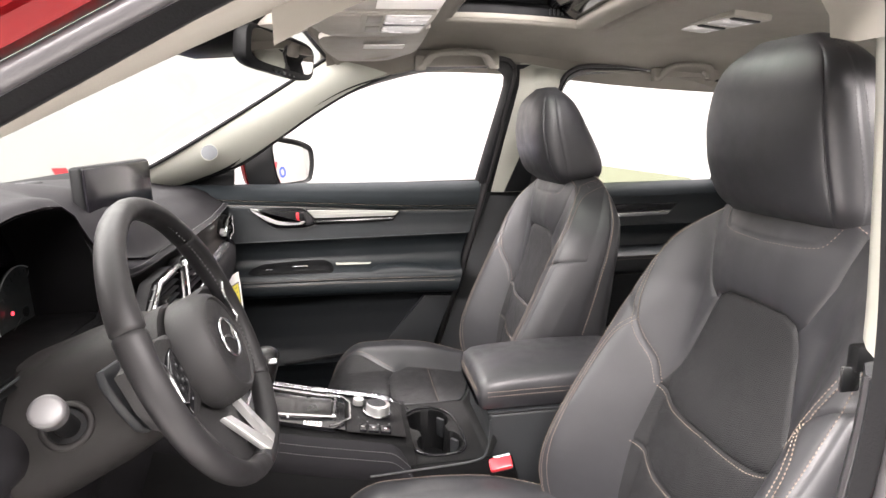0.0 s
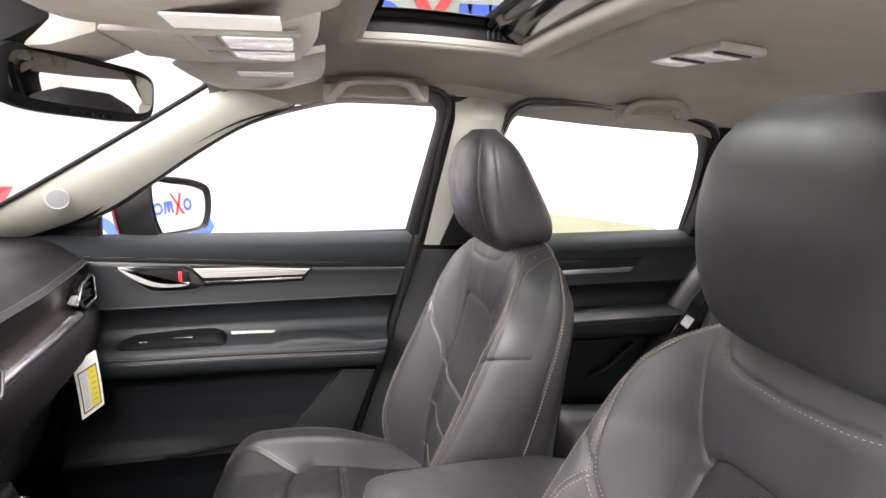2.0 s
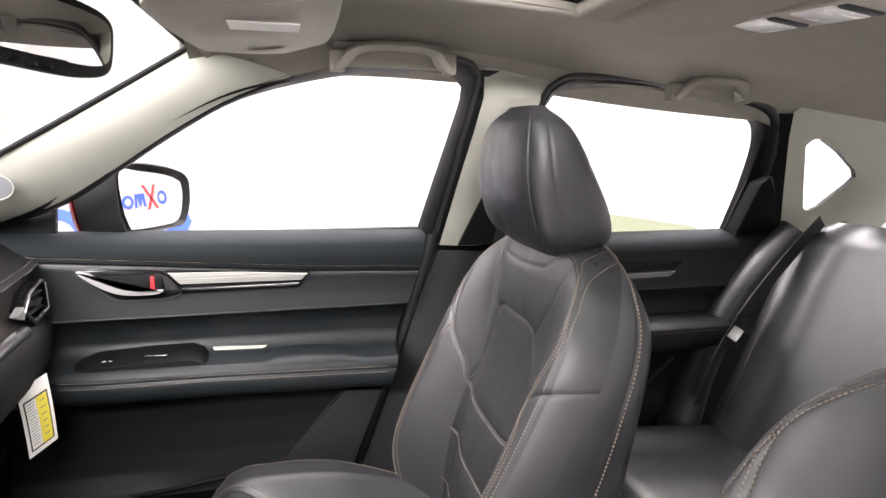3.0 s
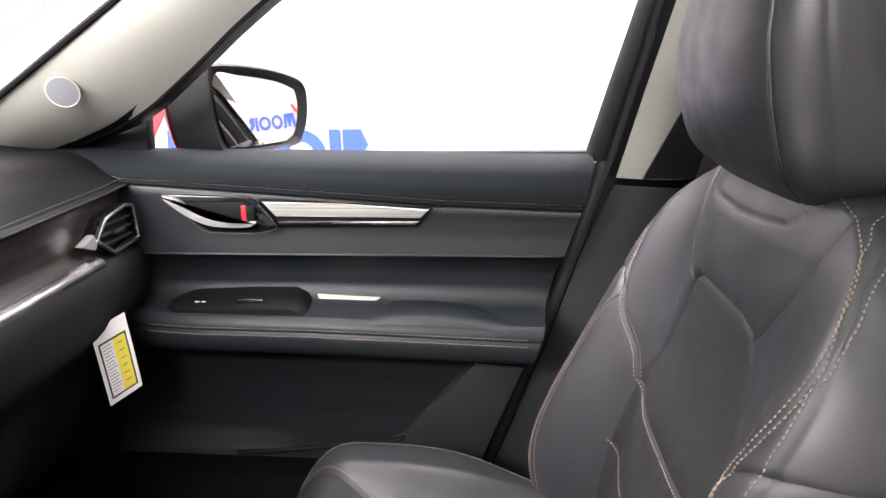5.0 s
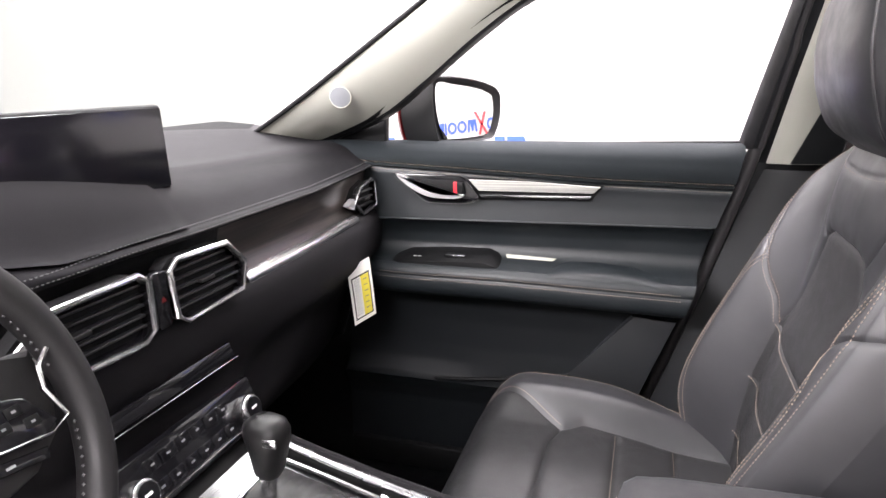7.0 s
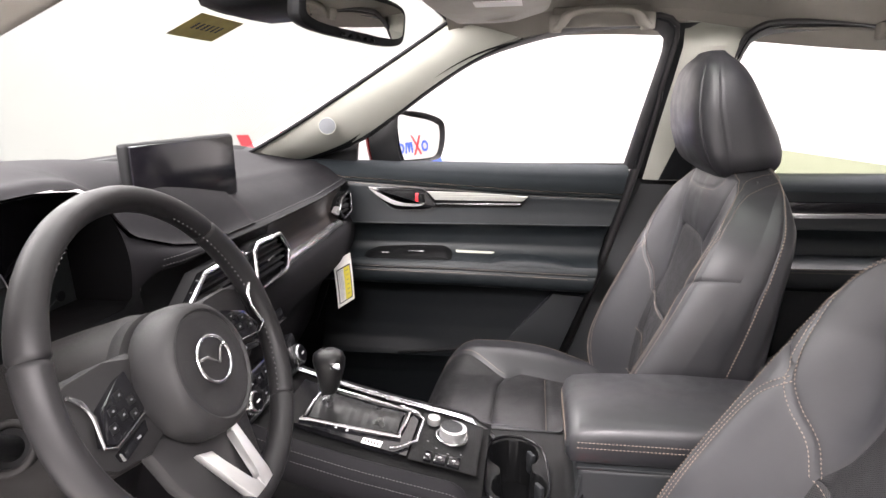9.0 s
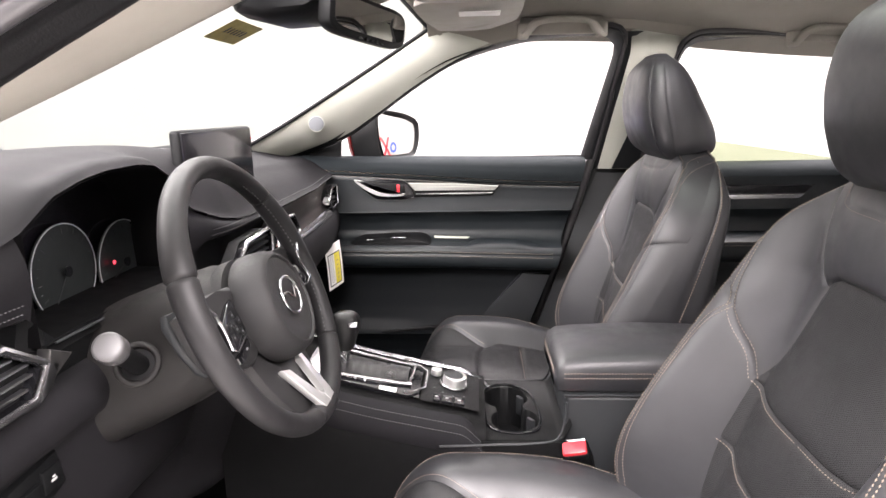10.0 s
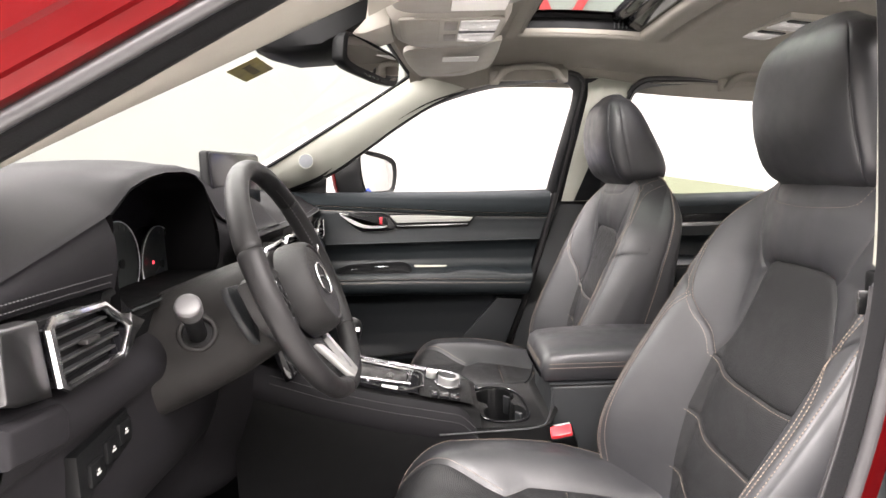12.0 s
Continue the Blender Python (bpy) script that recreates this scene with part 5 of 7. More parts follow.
    part("lever_knob", capped(rows), M_KNOB, lv, "black leather knob")
    part("knob_insert", boxed(-0.006, 0.011, -0.0225, -0.019, 0.898, 0.908, 0.001), M_CHROME, lv, "bright side button")
    # rotary controller, small volume knob, switches
    rows = []
    for x in np.linspace(0.128, 0.234, 8):
        rows.append([plane(x, y, 0.003) for y in np.linspace(-0.072, 0.072, 8)])
    part("control_face", skin(rows), M_PLASTIC, d, "black control panel")
    tilt = Matrix.Rotation(radians(10), 4, "Y")
    k = part("rotary_knob", disc(Matrix.Translation(plane(0.186, 0.014, 0.004)) @ tilt, 0.0225, 0.020, 40, 0.002), M_BRUSHED, d, "satin rotary controller")
    part("knob_ring", ring(Matrix.Translation(plane(0.186, 0.014, 0.006)) @ tilt, 0.026, 0.0022, 40, 8), M_CHROME, k)
    part("knob_top", disc(Matrix.Translation(plane(0.186, 0.014, 0.0235)) @ tilt, 0.0185, 0.0015, 36), M_PLASTIC_GREY, k)
    part("volume_knob", disc(Matrix.Translation(plane(0.150, 0.042, 0.004)) @ tilt, 0.0105, 0.014, 30, 0.002), M_BRUSHED, d, "small satin volume knob")
    for x, y in ((0.150, -0.012), (0.166, -0.026), (0.186, -0.034), (0.206, -0.028)):
        part("key_mark", boxed(-0.0016, 0.0016, -0.0010, 0.0010, 0, 0.0006, 0, 2, Matrix.Translation(plane(x, y, 0.0032)) @ tilt), M_TICK, d, "pale mark", smooth=False)
    for i, (x, h) in enumerate(((0.157, 0.006), (0.176, 0.0095), (0.198, 0.0095))):
        b = part("push_switch", boxed(-h, h, -0.012, 0.012, -0.004, 0.004, 0.0015, 2, Matrix.Translation(plane(x, -0.056, 0.004)) @ tilt), M_GLOSS, d)
        part("switch_mark", boxed(-0.0026, 0.0026, -0.0014, 0.0014, 0, 0.0005, 0, 2, Matrix.Translation(plane(x, -0.056, 0.0084)) @ tilt), M_SYMBOL, b, "pale mark", smooth=False)
    lab = part("notice_label", boxed(-0.016, 0.016, -0.008, 0.008, 0, 0.0008, 0, 2, Matrix.Translation(plane(0.068, -0.056, 0.0042)) @ tilt), M_PAPER, d, "small white label", smooth=False)
    for k2 in range(5):
        part("label_bar", boxed(-0.0012, 0.0012, -0.005, 0.005, 0, 0.0004, 0, 2, Matrix.Translation(plane(0.058 + 0.005 * k2, -0.056, 0.0052)) @ tilt), M_INK, lab, smooth=False)
    for k2 in range(4):
        part("range_mark", boxed(-0.002, 0.002, -0.002, 0.002, 0, 0.0004, 0, 2, Matrix.Translation(plane(-0.030 + 0.018 * k2, -0.042, 0.0040)) @ tilt), M_WHITE_PLASTIC, d, "pale range mark", smooth=False)
    # cup holder tray
    tz = 0.728
    rows = []
    cups = [(0.286, 0.044, 0.041), (0.300, -0.046, 0.041)]
    for x in np.linspace(0.238, 0.392, 60):
        row = []
        for y in np.linspace(-0.118, 0.118, 84):
            z = tz
            dd = min(math.hypot(x - cx, y - cy) - r for cx, cy, r in cups)
            neck = max(abs(x - 0.293 + 0.15 * y) - 0.024, abs(y) - 0.05)
            z -= 0.080 * step01(-min(dd, neck) / 0.005 + 0.5)
            if x > 0.37:
                z += 0.030 * ((x - 0.37) / 0.022) ** 2
            row.append(Vector((x, y, z)))
        rows.append(row)
    part("cup_tray", skin(rows), M_PLASTIC, d, "black twin cup holder tray", angle=60)
    for cx, cy, r in cups:
        for k in range(2):
            a = radians(35 + 180 * k)
            part("cup_grip", boxed(-0.004, 0.004, -0.010, 0.010, -0.05, -0.010, 0.003, 2, Matrix.Translation((cx + (r - 0.003) * math.cos(a), cy + (r - 0.003) * math.sin(a), tz)) @ Matrix.Rotation(a, 4, "Z")), M_PLASTIC_GREY, d, "grey sprung cup grip")
    rimo = smooth_path([(0.246, -0.040, tz + 0.002), (0.243, 0.056, tz + 0.002), (0.262, 0.090, tz + 0.002), (0.300, 0.094, tz + 0.002), (0.334, 0.060, tz + 0.002), (0.345, -0.010, tz + 0.002), (0.343, -0.075, tz + 0.002), (0.320, -0.096, tz + 0.002), (0.275, -0.094, tz + 0.002), (0.252, -0.075, tz + 0.002)], 5, closed=True)
    part("tray_rim", tube(rimo, 0.0024, 8, closed=True), M_GLOSS, d, "gloss black rim")
    for s in (-1, 1):
        part("tray_flank", prism([(0.236, 0.728), (0.395, 0.728), (0.40, 0.40), (0.236, 0.40)], "y", s * 0.110, s * 0.126, 0.006), M_CONSOLE, d)
        part("flank_line", tube(smooth_path([(0.165, s * 0.131, 0.722), (0.25, s * 0.128, 0.724), (0.345, s * 0.124, 0.727), (0.374, s * 0.114, 0.738), (0.386, s * 0.100, 0.790)], 6), 0.0022, 6), M_PLASTIC_GREY, d)
    return d


console()


def armrest_box():
    d = thing("armrest_bin", "black padded centre armrest with tan double stitching", "armrest", at=(0.5, 0, 0.5))
    part("bin", boxed(0.384, 0.70, -0.094, 0.094, 0.36, 0.798, 0.008, 3), M_PLASTIC_GREY, d, "dark grey plastic storage bin")
    part("bin_edge", boxed(0.381, 0.702, -0.096, 0.096, 0.798, 0.8025, 0.0015, 2), M_PLASTIC_GREY, d, "lip under the lid")
    rows = []
    for x, top, w in ((0.366, 0.826, 0.080), (0.367, 0.842, 0.088), (0.372, 0.856, 0.0935), (0.385, 0.864, 0.096), (0.42, 0.868, 0.0965), (0.55, 0.872, 0.0965), (0.66, 0.868, 0.0965), (0.70, 0.858, 0.094)):
        lo = 0.806 if x > 0.368 else 0.814
        rows.append([Vector((x, y, z)) for y, z in ((-w + 0.006, lo), (-w, lo + 0.008), (-w - 0.001, (lo + top) / 2 + 0.002), (-w, top - 0.016), (-w + 0.006, top - 0.006), (-w + 0.018, top), (0, top + 0.003), (w - 0.018, top), (w - 0.006, top - 0.006), (w, top - 0.016), (w + 0.001, (lo + top) / 2 + 0.002), (w, lo + 0.008), (w - 0.006, lo))])
    part("lid", capped(rows), M_LEATHER, d, "padded leather lid", angle=50)
    bm = bmesh.new()
    for dz in (0.0, 0.0085):
        for s in (-1, 1):
            stitches(bm, [Vector((x, s * 0.0982, 0.8335 + dz)) for x in np.linspace(0.380, 0.69, 60)])
        stitches(bm, [Vector((0.3655, y, 0.8325 + dz * 0.8)) for y in np.linspace(-0.078, 0.078, 30)])
    tagged(part("lid_stitching", bm, M_THREAD, d, "tan thread", smooth=False), kind="stuff")
    return d


armrest_box()


def buckle():
    d = thing("seat_belt_buckle", "black seat belt buckle with a red release button", "seat belt buckle", at=(0.40, -0.115, 0.66))
    m = Matrix.Translation((0.402, -0.118, 0.703)) @ Matrix.Rotation(radians(34), 4, "X") @ Matrix.Rotation(radians(-16), 4, "Y")
    part("case", boxed(-0.023, 0.023, -0.015, 0.015, -0.062, 0.022, 0.005, 3, m), M_PLASTIC, d)
    part("release_button", boxed(-0.0205, 0.0205, -0.013, 0.010, 0.016, 0.030, 0.004, 2, m), M_RED_PLASTIC, d, "red release button")
    part("stalk", tube([m @ Vector((0, 0, -0.055)), (0.47, -0.12, 0.57)], 0.010, 8, flat=0.5), M_BELT, d)
    part("tongue_slot", boxed(-0.019, 0.019, 0.0105, 0.0145, 0.018, 0.0255, 0.001, 2, m), M_BRUSHED, d)
    return d


buckle()
# ---------------------------------------------------------------- steering wheel and column
WHEEL_AT = Vector((-0.030, -0.369, 1.072))
# local axes: x across to the passenger, y up along the wheel, z out towards the driver
WHEEL_M = Matrix.Translation(WHEEL_AT) @ Matrix.Rotation(radians(-22.4), 4, "Y") @ Matrix(((0, 0, 1, 0), (1, 0, 0, 0), (0, 1, 0, 0), (0, 0, 0, 1)))


def w_at(x, y, z):
    return WHEEL_M @ Vector((x, y, z))


def plate(outline, z0, z1, bevel, m):
    bm = prism(outline, "z", z0, z1, bevel)
    bmesh.ops.transform(bm, matrix=m, verts=bm.verts)
    return bm


def steering_wheel():
    d = thing("steering_wheel", "black leather steering wheel with satin chrome lower spokes", "steering wheel", at=tuple(WHEEL_AT))
    n, k = 360, 16
    R = 0.1665
    joints = [radians(a) for a in (40, 158, 258, 318)]
    rows = []
    for i in range(n):
        a = 2 * math.pi * i / n
        deg = math.degrees(a) % 360
        thick = 0.0132 + 0.0012 * math.exp(-((min(abs(deg - 25), abs(deg - 155))) / 14) ** 2)
        groove = min(min(abs(a - j), 2 * math.pi - abs(a - j)) for j in joints)
        thick -= 0.0022 * math.exp(-(groove / 0.010) ** 2)
        row = []
        for j in range(k):
            b = 2 * math.pi * j / k
            rr = R + thick * 1.0 * math.cos(b)
            row.append(w_at(rr * math.cos(a), rr * math.sin(a), thick * 1.15 * math.sin(b)))
        rows.append(row)
    part("rim", skin(rows, close_u=True, close_v=True), M_RIM, d, "smooth black leather rim")
    bm = bmesh.new()
    # laced seam on the inside of the upper rim
    for a0, a1 in ((5, 60), (120, 175), (190, 222), (318, 350)):
        path = []
        for deg in np.linspace(a0, a1, 40):
            a = radians(deg)
            path.append(w_at((R - 0.0136) * math.cos(a), (R - 0.0136) * math.sin(a), 0.004))
        stitches(bm, path, 0.0030, 0.0036, 0.0011)
    tagged(part("rim_lacing", bm, M_THREAD_GREY, d, "dark lacing", smooth=False), kind="stuff")
    # airbag cover: a round barrel whose dished face has a groove near its edge
    hub_x, hub_y = 0.0, -0.018
    pad = []
    for r, z in ((0.060, -0.016), (0.0680, -0.0135), (0.0690, -0.010), (0.0686, 0.000), (0.0672, 0.010), (0.0652, 0.018), (0.0622, 0.0245), (0.0585, 0.0282), (0.0560, 0.0290), (0.0548, 0.0284), (0.0538, 0.0262), (0.0524, 0.0268), (0.046, 0.0262), (0.034, 0.0248), (0.018, 0.0240), (0.004, 0.0238)):
        ringp = []
        for i in range(64):
            a = 2 * math.pi * i / 64
            low = max(0.0, -math.sin(a)) ** 2
            ringp.append(w_at(hub_x + r * math.cos(a) * (1.0 - 0.05 * low), hub_y + r * math.sin(a) * (1.0 + 0.03 * low), z))
        pad.append(ringp)
    part("hub_pad", capped(pad), M_HUB, d, "soft black airbag cover")
    em = WHEEL_M @ Matrix.Translation((-0.001, -0.0145, 0.0300))
    emblem = part("emblem", ring(em @ Matrix.Diagonal((1.1, 1, 1, 1)), 0.0235, 0.0020, 48, 10), M_CHROME, d, "chrome oval badge")
    part("badge_wing", tube([em @ Vector(p) for p in ((-0.023, 0.007, 0.001), (-0.012, 0.006, 0.002), (0.0, -0.005, 0.003), (0.012, 0.006, 0.002), (0.023, 0.007, 0.001))], 0.0018, 8), M_CHROME, emblem)
    # carrier behind the cover, parted from it by a dark gap
    carrier = []
    for r, z in ((0.050, -0.050), (0.066, -0.046), (0.071, -0.034), (0.070, -0.0215), (0.058, -0.019)):
        carrier.append([w_at(hub_x + r * math.cos(2 * math.pi * i / 48), hub_y + r * math.sin(2 * math.pi * i / 48), z) for i in range(48)])
    part("hub_carrier", capped(carrier), M_HUB, d)
    for s in (-1, 1):
        out = [(s * x, y) for x, y in ((0.050, 0.030), (0.085, 0.034), (0.126, 0.034), (0.156, 0.032), (0.156, -0.010), (0.146, -0.034), (0.122, -0.052), (0.080, -0.060), (0.050, -0.050))]
        sp = part("side_spoke", plate(out, -0.034, -0.010, 0.006, WHEEL_M), M_HUB, d)
        # switch panel: leans inwards, a kinked bright edge along its outer and lower sides
        lean = WHEEL_M @ Matrix.Translation((0.132 * s + (0.008 if s > 0 else 0.0), 0.0, 0.002 if s < 0 else 0.006)) @ Matrix.Rotation(-s * radians(9), 4, "Y")
        flip = lambda pts: [(s * (x - 0.132), y) for x, y in pts]
        bez = flip([(0.068, 0.018), (0.084, 0.016), (0.118, 0.002), (0.131, -0.023), (0.116, -0.031), (0.066, -0.021)])
        part("switch_panel", plate(bez, -0.010, 0.0, 0.0015, lean), M_GLOSS, sp, "gloss black switch panel")
        for x, y in ((0.092, 0.004), (0.108, -0.004), (0.080, -0.006), (0.098, -0.012), (0.116, -0.016), (0.084, -0.018)):
            part("button", boxed(-0.0052, 0.0052, -0.0040, 0.0040, 0, 0.0016, 0.0008, 2, lean @ Matrix.Translation((s * (x - 0.132), y, -0.0003))), M_PLASTIC, sp)
            part("button_mark", boxed(-0.0014, 0.0014, -0.0009, 0.0009, 0, 0.0003, 0, 2, lean @ Matrix.Translation((s * (x - 0.132), y, 0.0013))), M_TICK, sp, "pale mark", smooth=False)
        low = flip([(0.072, -0.029), (0.118, -0.037), (0.116, -0.045), (0.076, -0.039)])
        part("lower_switch", plate(low, -0.010, -0.001, 0.0015, lean), M_GLOSS, sp, "gloss black lower switch")
        part("button_mark", boxed(-0.003, 0.003, -0.001, 0.001, 0, 0.0003, 0, 2, lean @ Matrix.Translation((s * -0.040, -0.037, -0.0009))), M_TICK, sp, "pale mark", smooth=False)
        edge = [lean @ Vector((s * (x - 0.132), y, 0.001)) for x, y in ((0.146, 0.027), (0.136, 0.017), (0.131, 0.001), (0.138, -0.023), (0.124, -0.030), (0.064, -0.022))]
        part("switch_bezel", tube(edge, [0.0020, 0.0024, 0.0022, 0.0018, 0.0010, 0.0008], 8), M_CHROME, sp, "chrome edging")
        # one prong of the forked lower spoke
        blade = [(s * x, y) for x, y in ((0.019, -0.094), (0.036, -0.086), (0.0235, -0.150), (0.019, -0.160), (0.0, -0.161), (0.0, -0.147), (0.0085, -0.145))]
        tilt = WHEEL_M @ Matrix.Translation((0, -0.16, 0.014)) @ Matrix.Rotation(radians(-19), 4, "X") @ Matrix.Translation((0, 0.16, 0))
        part("lower_spoke", plate(blade, -0.008, 0.001, 0.0025, tilt), M_BRUSHED, d, "satin metal prong of the lower spoke")
    back = [(-0.075, -0.050), (0.075, -0.050), (0.070, -0.10), (0.046, -0.158), (-0.046, -0.158), (-0.070, -0.10)]
    part("spoke_back", plate(back, -0.034, -0.016, 0.006, WHEEL_M @ Matrix.Translation((0, -0.16, 0.010)) @ Matrix.Rotation(radians(-8), 4, "X") @ Matrix.Translation((0, 0.16, 0))), M_HUB, d)
    return d


steering_wheel()


def steering_column():
    d = thing("steering_column", "black plastic steering column shroud with lever stalks", "steering column", at=(-0.12, -0.372, 1.05))
    rows = []
    for dist, rx, up, dn in ((0.035, 0.058, 0.045, 0.070), (0.060, 0.068, 0.056, 0.082), (0.12, 0.076, 0.060, 0.092), (0.19, 0.082, 0.062, 0.098), (0.26, 0.086, 0.062, 0.10)):
        c = -dist
        r = []
        for i in range(40):
            a = 2 * math.pi * i / 40
            cc, ss = math.cos(a), math.sin(a)
            x = rx * math.copysign(abs(cc) ** 0.7, cc)
            y = (up if ss > 0 else dn) * math.copysign(abs(ss) ** 0.7, ss)
            r.append(w_at(x, y, c))
        rows.append(r)
    part("shroud", capped(rows), M_SHROUD, d, "grained plastic shroud")
    # lever on the door side: thick round tip, neck and its boot
    tip = Vector((-0.118, -0.552, 1.074))
    root = Vector((-0.1433, -0.4626, 1.0158))
    dirn = (tip - root).normalized()
    st = part("turn_stalk", tube([root, root.lerp(tip, 0.5), root.lerp(tip, 0.80)], [0.0115, 0.0105, 0.012], 16), M_PLASTIC, d)
    q = dirn.to_track_quat("Z", "Y").to_matrix().to_4x4()
    # the cap's reflected light is painted in with a paler grey
    part("stalk_tip", disc(Matrix.Translation(root.lerp(tip, 0.80)) @ q, 0.0148, (tip - root).length * 0.24, 32, 0.004), M_STALK, st, "rounded cap, greyed for the light it reflects")
    part("stalk_boot", ring(Matrix.Translation(root + dirn * 0.012) @ q, 0.0215, 0.0038, 32, 10), M_SHROUD, d, "black ring")
    part("boot_well", disc(Matrix.Translation(root - dirn * 0.004) @ q, 0.0205, 0.012, 32), M_RUBBER, d)
    # lever on the middle side
    root2, tip2 = w_at(0.060, 0.0, -0.062), w_at(0.192, 0.006, -0.046)
    dr2 = (tip2 - root2).normalized()
    q2 = dr2.to_track_quat("Z", "Y").to_matrix().to_4x4()
    st2 = part("wiper_stalk", tube([root2, root2.lerp(tip2, 0.6)], 0.0085, 14), M_PLASTIC, d)
    part("stalk_tip", disc(Matrix.Translation(root2.lerp(tip2, 0.5)) @ q2, 0.0175, (tip2 - root2).length * 0.5, 28, 0.004), M_PLASTIC, st2)
    for i in range(3):
        part("stalk_mark", boxed(-0.0025, 0.0025, -0.0012, 0.0012, 0, 0.0006, 0, 2, Matrix.Translation(root2.lerp(tip2, 0.6 + 0.12 * i)) @ q2 @ Matrix.Rotation(radians(90), 4, "Y") @ Matrix.Translation((0, 0, 0.0174))), M_WHITE_PLASTIC, st2, "pale mark", smooth=False)
    # paddle
    for s in (-1, 1):
        pad = [(s * x, y) for x, y in ((0.070, 0.030), (0.112, 0.034), (0.119, 0.022), (0.113, -0.012), (0.105, -0.040), (0.092, -0.050), (0.070, -0.03))]
        part("shift_paddle", plate(pad, -0.068, -0.058, 0.003, WHEEL_M), M_PLASTIC_GREY, d, "grey shift paddle")
    return d


steering_column()
# ---------------------------------------------------------------- front seats
SEAT_Y = 0.37
SEAT_TOP = 1.215
SEAT_FORM = {"bolster": 1.22, "lean": 0.0, "nose": -0.018, "head": (-0.015, -0.012)}


def seat_half_width(z):
    return smooth_table(z, [(0.56, 0.185), (0.66, 0.228), (0.74, 0.250), (0.84, 0.264), (0.95, 0.268), (1.04, 0.264), (1.08, 0.256), (1.11, 0.240), (1.14, 0.214), (1.165, 0.180), (1.185, 0.135), (1.20, 0.08), (1.215, 0.03)])


def seat_centre_x(z):
    return smooth_table(z, [(0.56, 0.528), (0.74, 0.562), (0.87, 0.594), (1.0, 0.626), (1.06, 0.640), (1.12, 0.654), (1.17, 0.668), (1.215, 0.700)])


def seat_bolster(z):
    return smooth_table(z, [(0.56, 0.050), (0.66, 0.078), (0.74, 0.090), (0.82, 0.080), (0.93, 0.058), (1.05, 0.036), (1.13, 0.020), (1.19, 0.004), (1.215, 0.0)])


# seams of the backrest, as (distance from the middle, height)
INSERT_SIDE = [(0.0, 1.060), (0.056, 1.059), (0.078, 1.050), (0.090, 1.026), (0.104, 0.975), (0.121, 0.922), (0.138, 0.888), (0.142, 0.80), (0.138, 0.70), (0.125, 0.56)]
SHOULDER = [(0.138, 0.888), (0.152, 0.925), (0.174, 0.956), (0.192, 0.985), (0.206, 1.022), (0.215, 1.058), (0.216, 1.090), (0.204, 1.118), (0.172, 1.152), (0.128, 1.186)]
GATHER = [(0.192, 0.985), (0.206, 1.000), (0.222, 1.011), (0.245, 1.020), (0.275, 1.026)]
YOKE = [(0.084, 1.044), (0.098, 1.060), (0.108, 1.080), (0.121, 1.108), (0.131, 1.150), (0.136, 1.185)]
FLAP = [(0.106, 1.188), (0.098, 1.165), (0.082, 1.152), (0.0, 1.147)]
CROSS_A = [(0.138, 0.888), (0.100, 0.870), (0.060, 0.866), (0.0, 0.866)]
CROSS_B = [(0.142, 0.792), (0.090, 0.766), (0.050, 0.762), (0.0, 0.762)]
CROSS_C = [(0.138, 0.690), (0.085, 0.664), (0.045, 0.660), (0.0, 0.660)]
INNER_EDGE = [(0.191, 0.984), (0.210, 0.956), (0.217, 0.915), (0.215, 0.86), (0.208, 0.78), (0.197, 0.69), (0.182, 0.60)]
BACK_SEAMS = [(INSERT_SIDE, 0.0034, 0.0026), (SHOULDER, 0.0036, 0.0024), (GATHER, 0.0042, 0.0030), (YOKE, 0.0026, 0.0024), (FLAP, 0.0024, 0.0022), (CROSS_A, 0.0040, 0.0032), (CROSS_B, 0.0040, 0.0032), (CROSS_C, 0.0040, 0.0032), (INNER_EDGE, 0.0018, 0.0020)]


def inside_insert(y, z):
    y = abs(y)
    if z > 1.060:
        return False
    lim = lerp_table(-z, [(-p[1], p[0]) for p in INSERT_SIDE])
    return y < lim


def seat_front(u, z, seams=True):
    a = abs(u)
    w = seat_half_width(z)
    y = a * w
    rise = step01((y - 0.118) / 0.095)
    x = seat_centre_x(z) - SEAT_FORM["lean"] * max(0.0, 1.05 - z) - SEAT_FORM["bolster"] * seat_bolster(z) * rise + 0.060 * max(0.0, (a - 0.84) / 0.16) ** 2.2
    # pillowing of the panels: the insert is dished, the lumbar swells forward
    x -= smooth_table(z, [(0.56, 0.004), (0.85, 0.010), (1.03, 0.015), (1.08, 0.026), (1.16, 0.032), (1.215, 0.030)]) * (1 - step01((y - 0.04) / 0.15))
    # each cushion of the insert swells between its seams
    if z < 1.05 and y < 0.14:
        for top, low in ((1.060, 0.866), (0.866, 0.762), (0.762, 0.660)):
            if low < z < top:
                x -= 0.0035 * math.sin(math.pi * (z - low) / (top - low)) * (1 - (y / 0.14) ** 2)
    # the insert lies deeper than the yoke and shoulders, which roll over its edge
    if z > 0.86:
        deep = 0.0075 * step01((z - 0.88) / 0.08)
        x += deep if inside_insert(y, z) else deep * math.exp(-line_distance((y, z), INSERT_SIDE) / 0.011)
    if seams:
        cut = 0.0
        for line, depth, wide in BACK_SEAMS:
            d = line_distance((y, z), line)
            if d < wide * 5:
                cut = max(cut, depth * math.exp(-d / wide))
        x += cut + 0.0032 * math.exp(-(((a - 0.883) * w) / 0.0022) ** 2)
    return Vector((x, SEAT_Y + u * w, z))


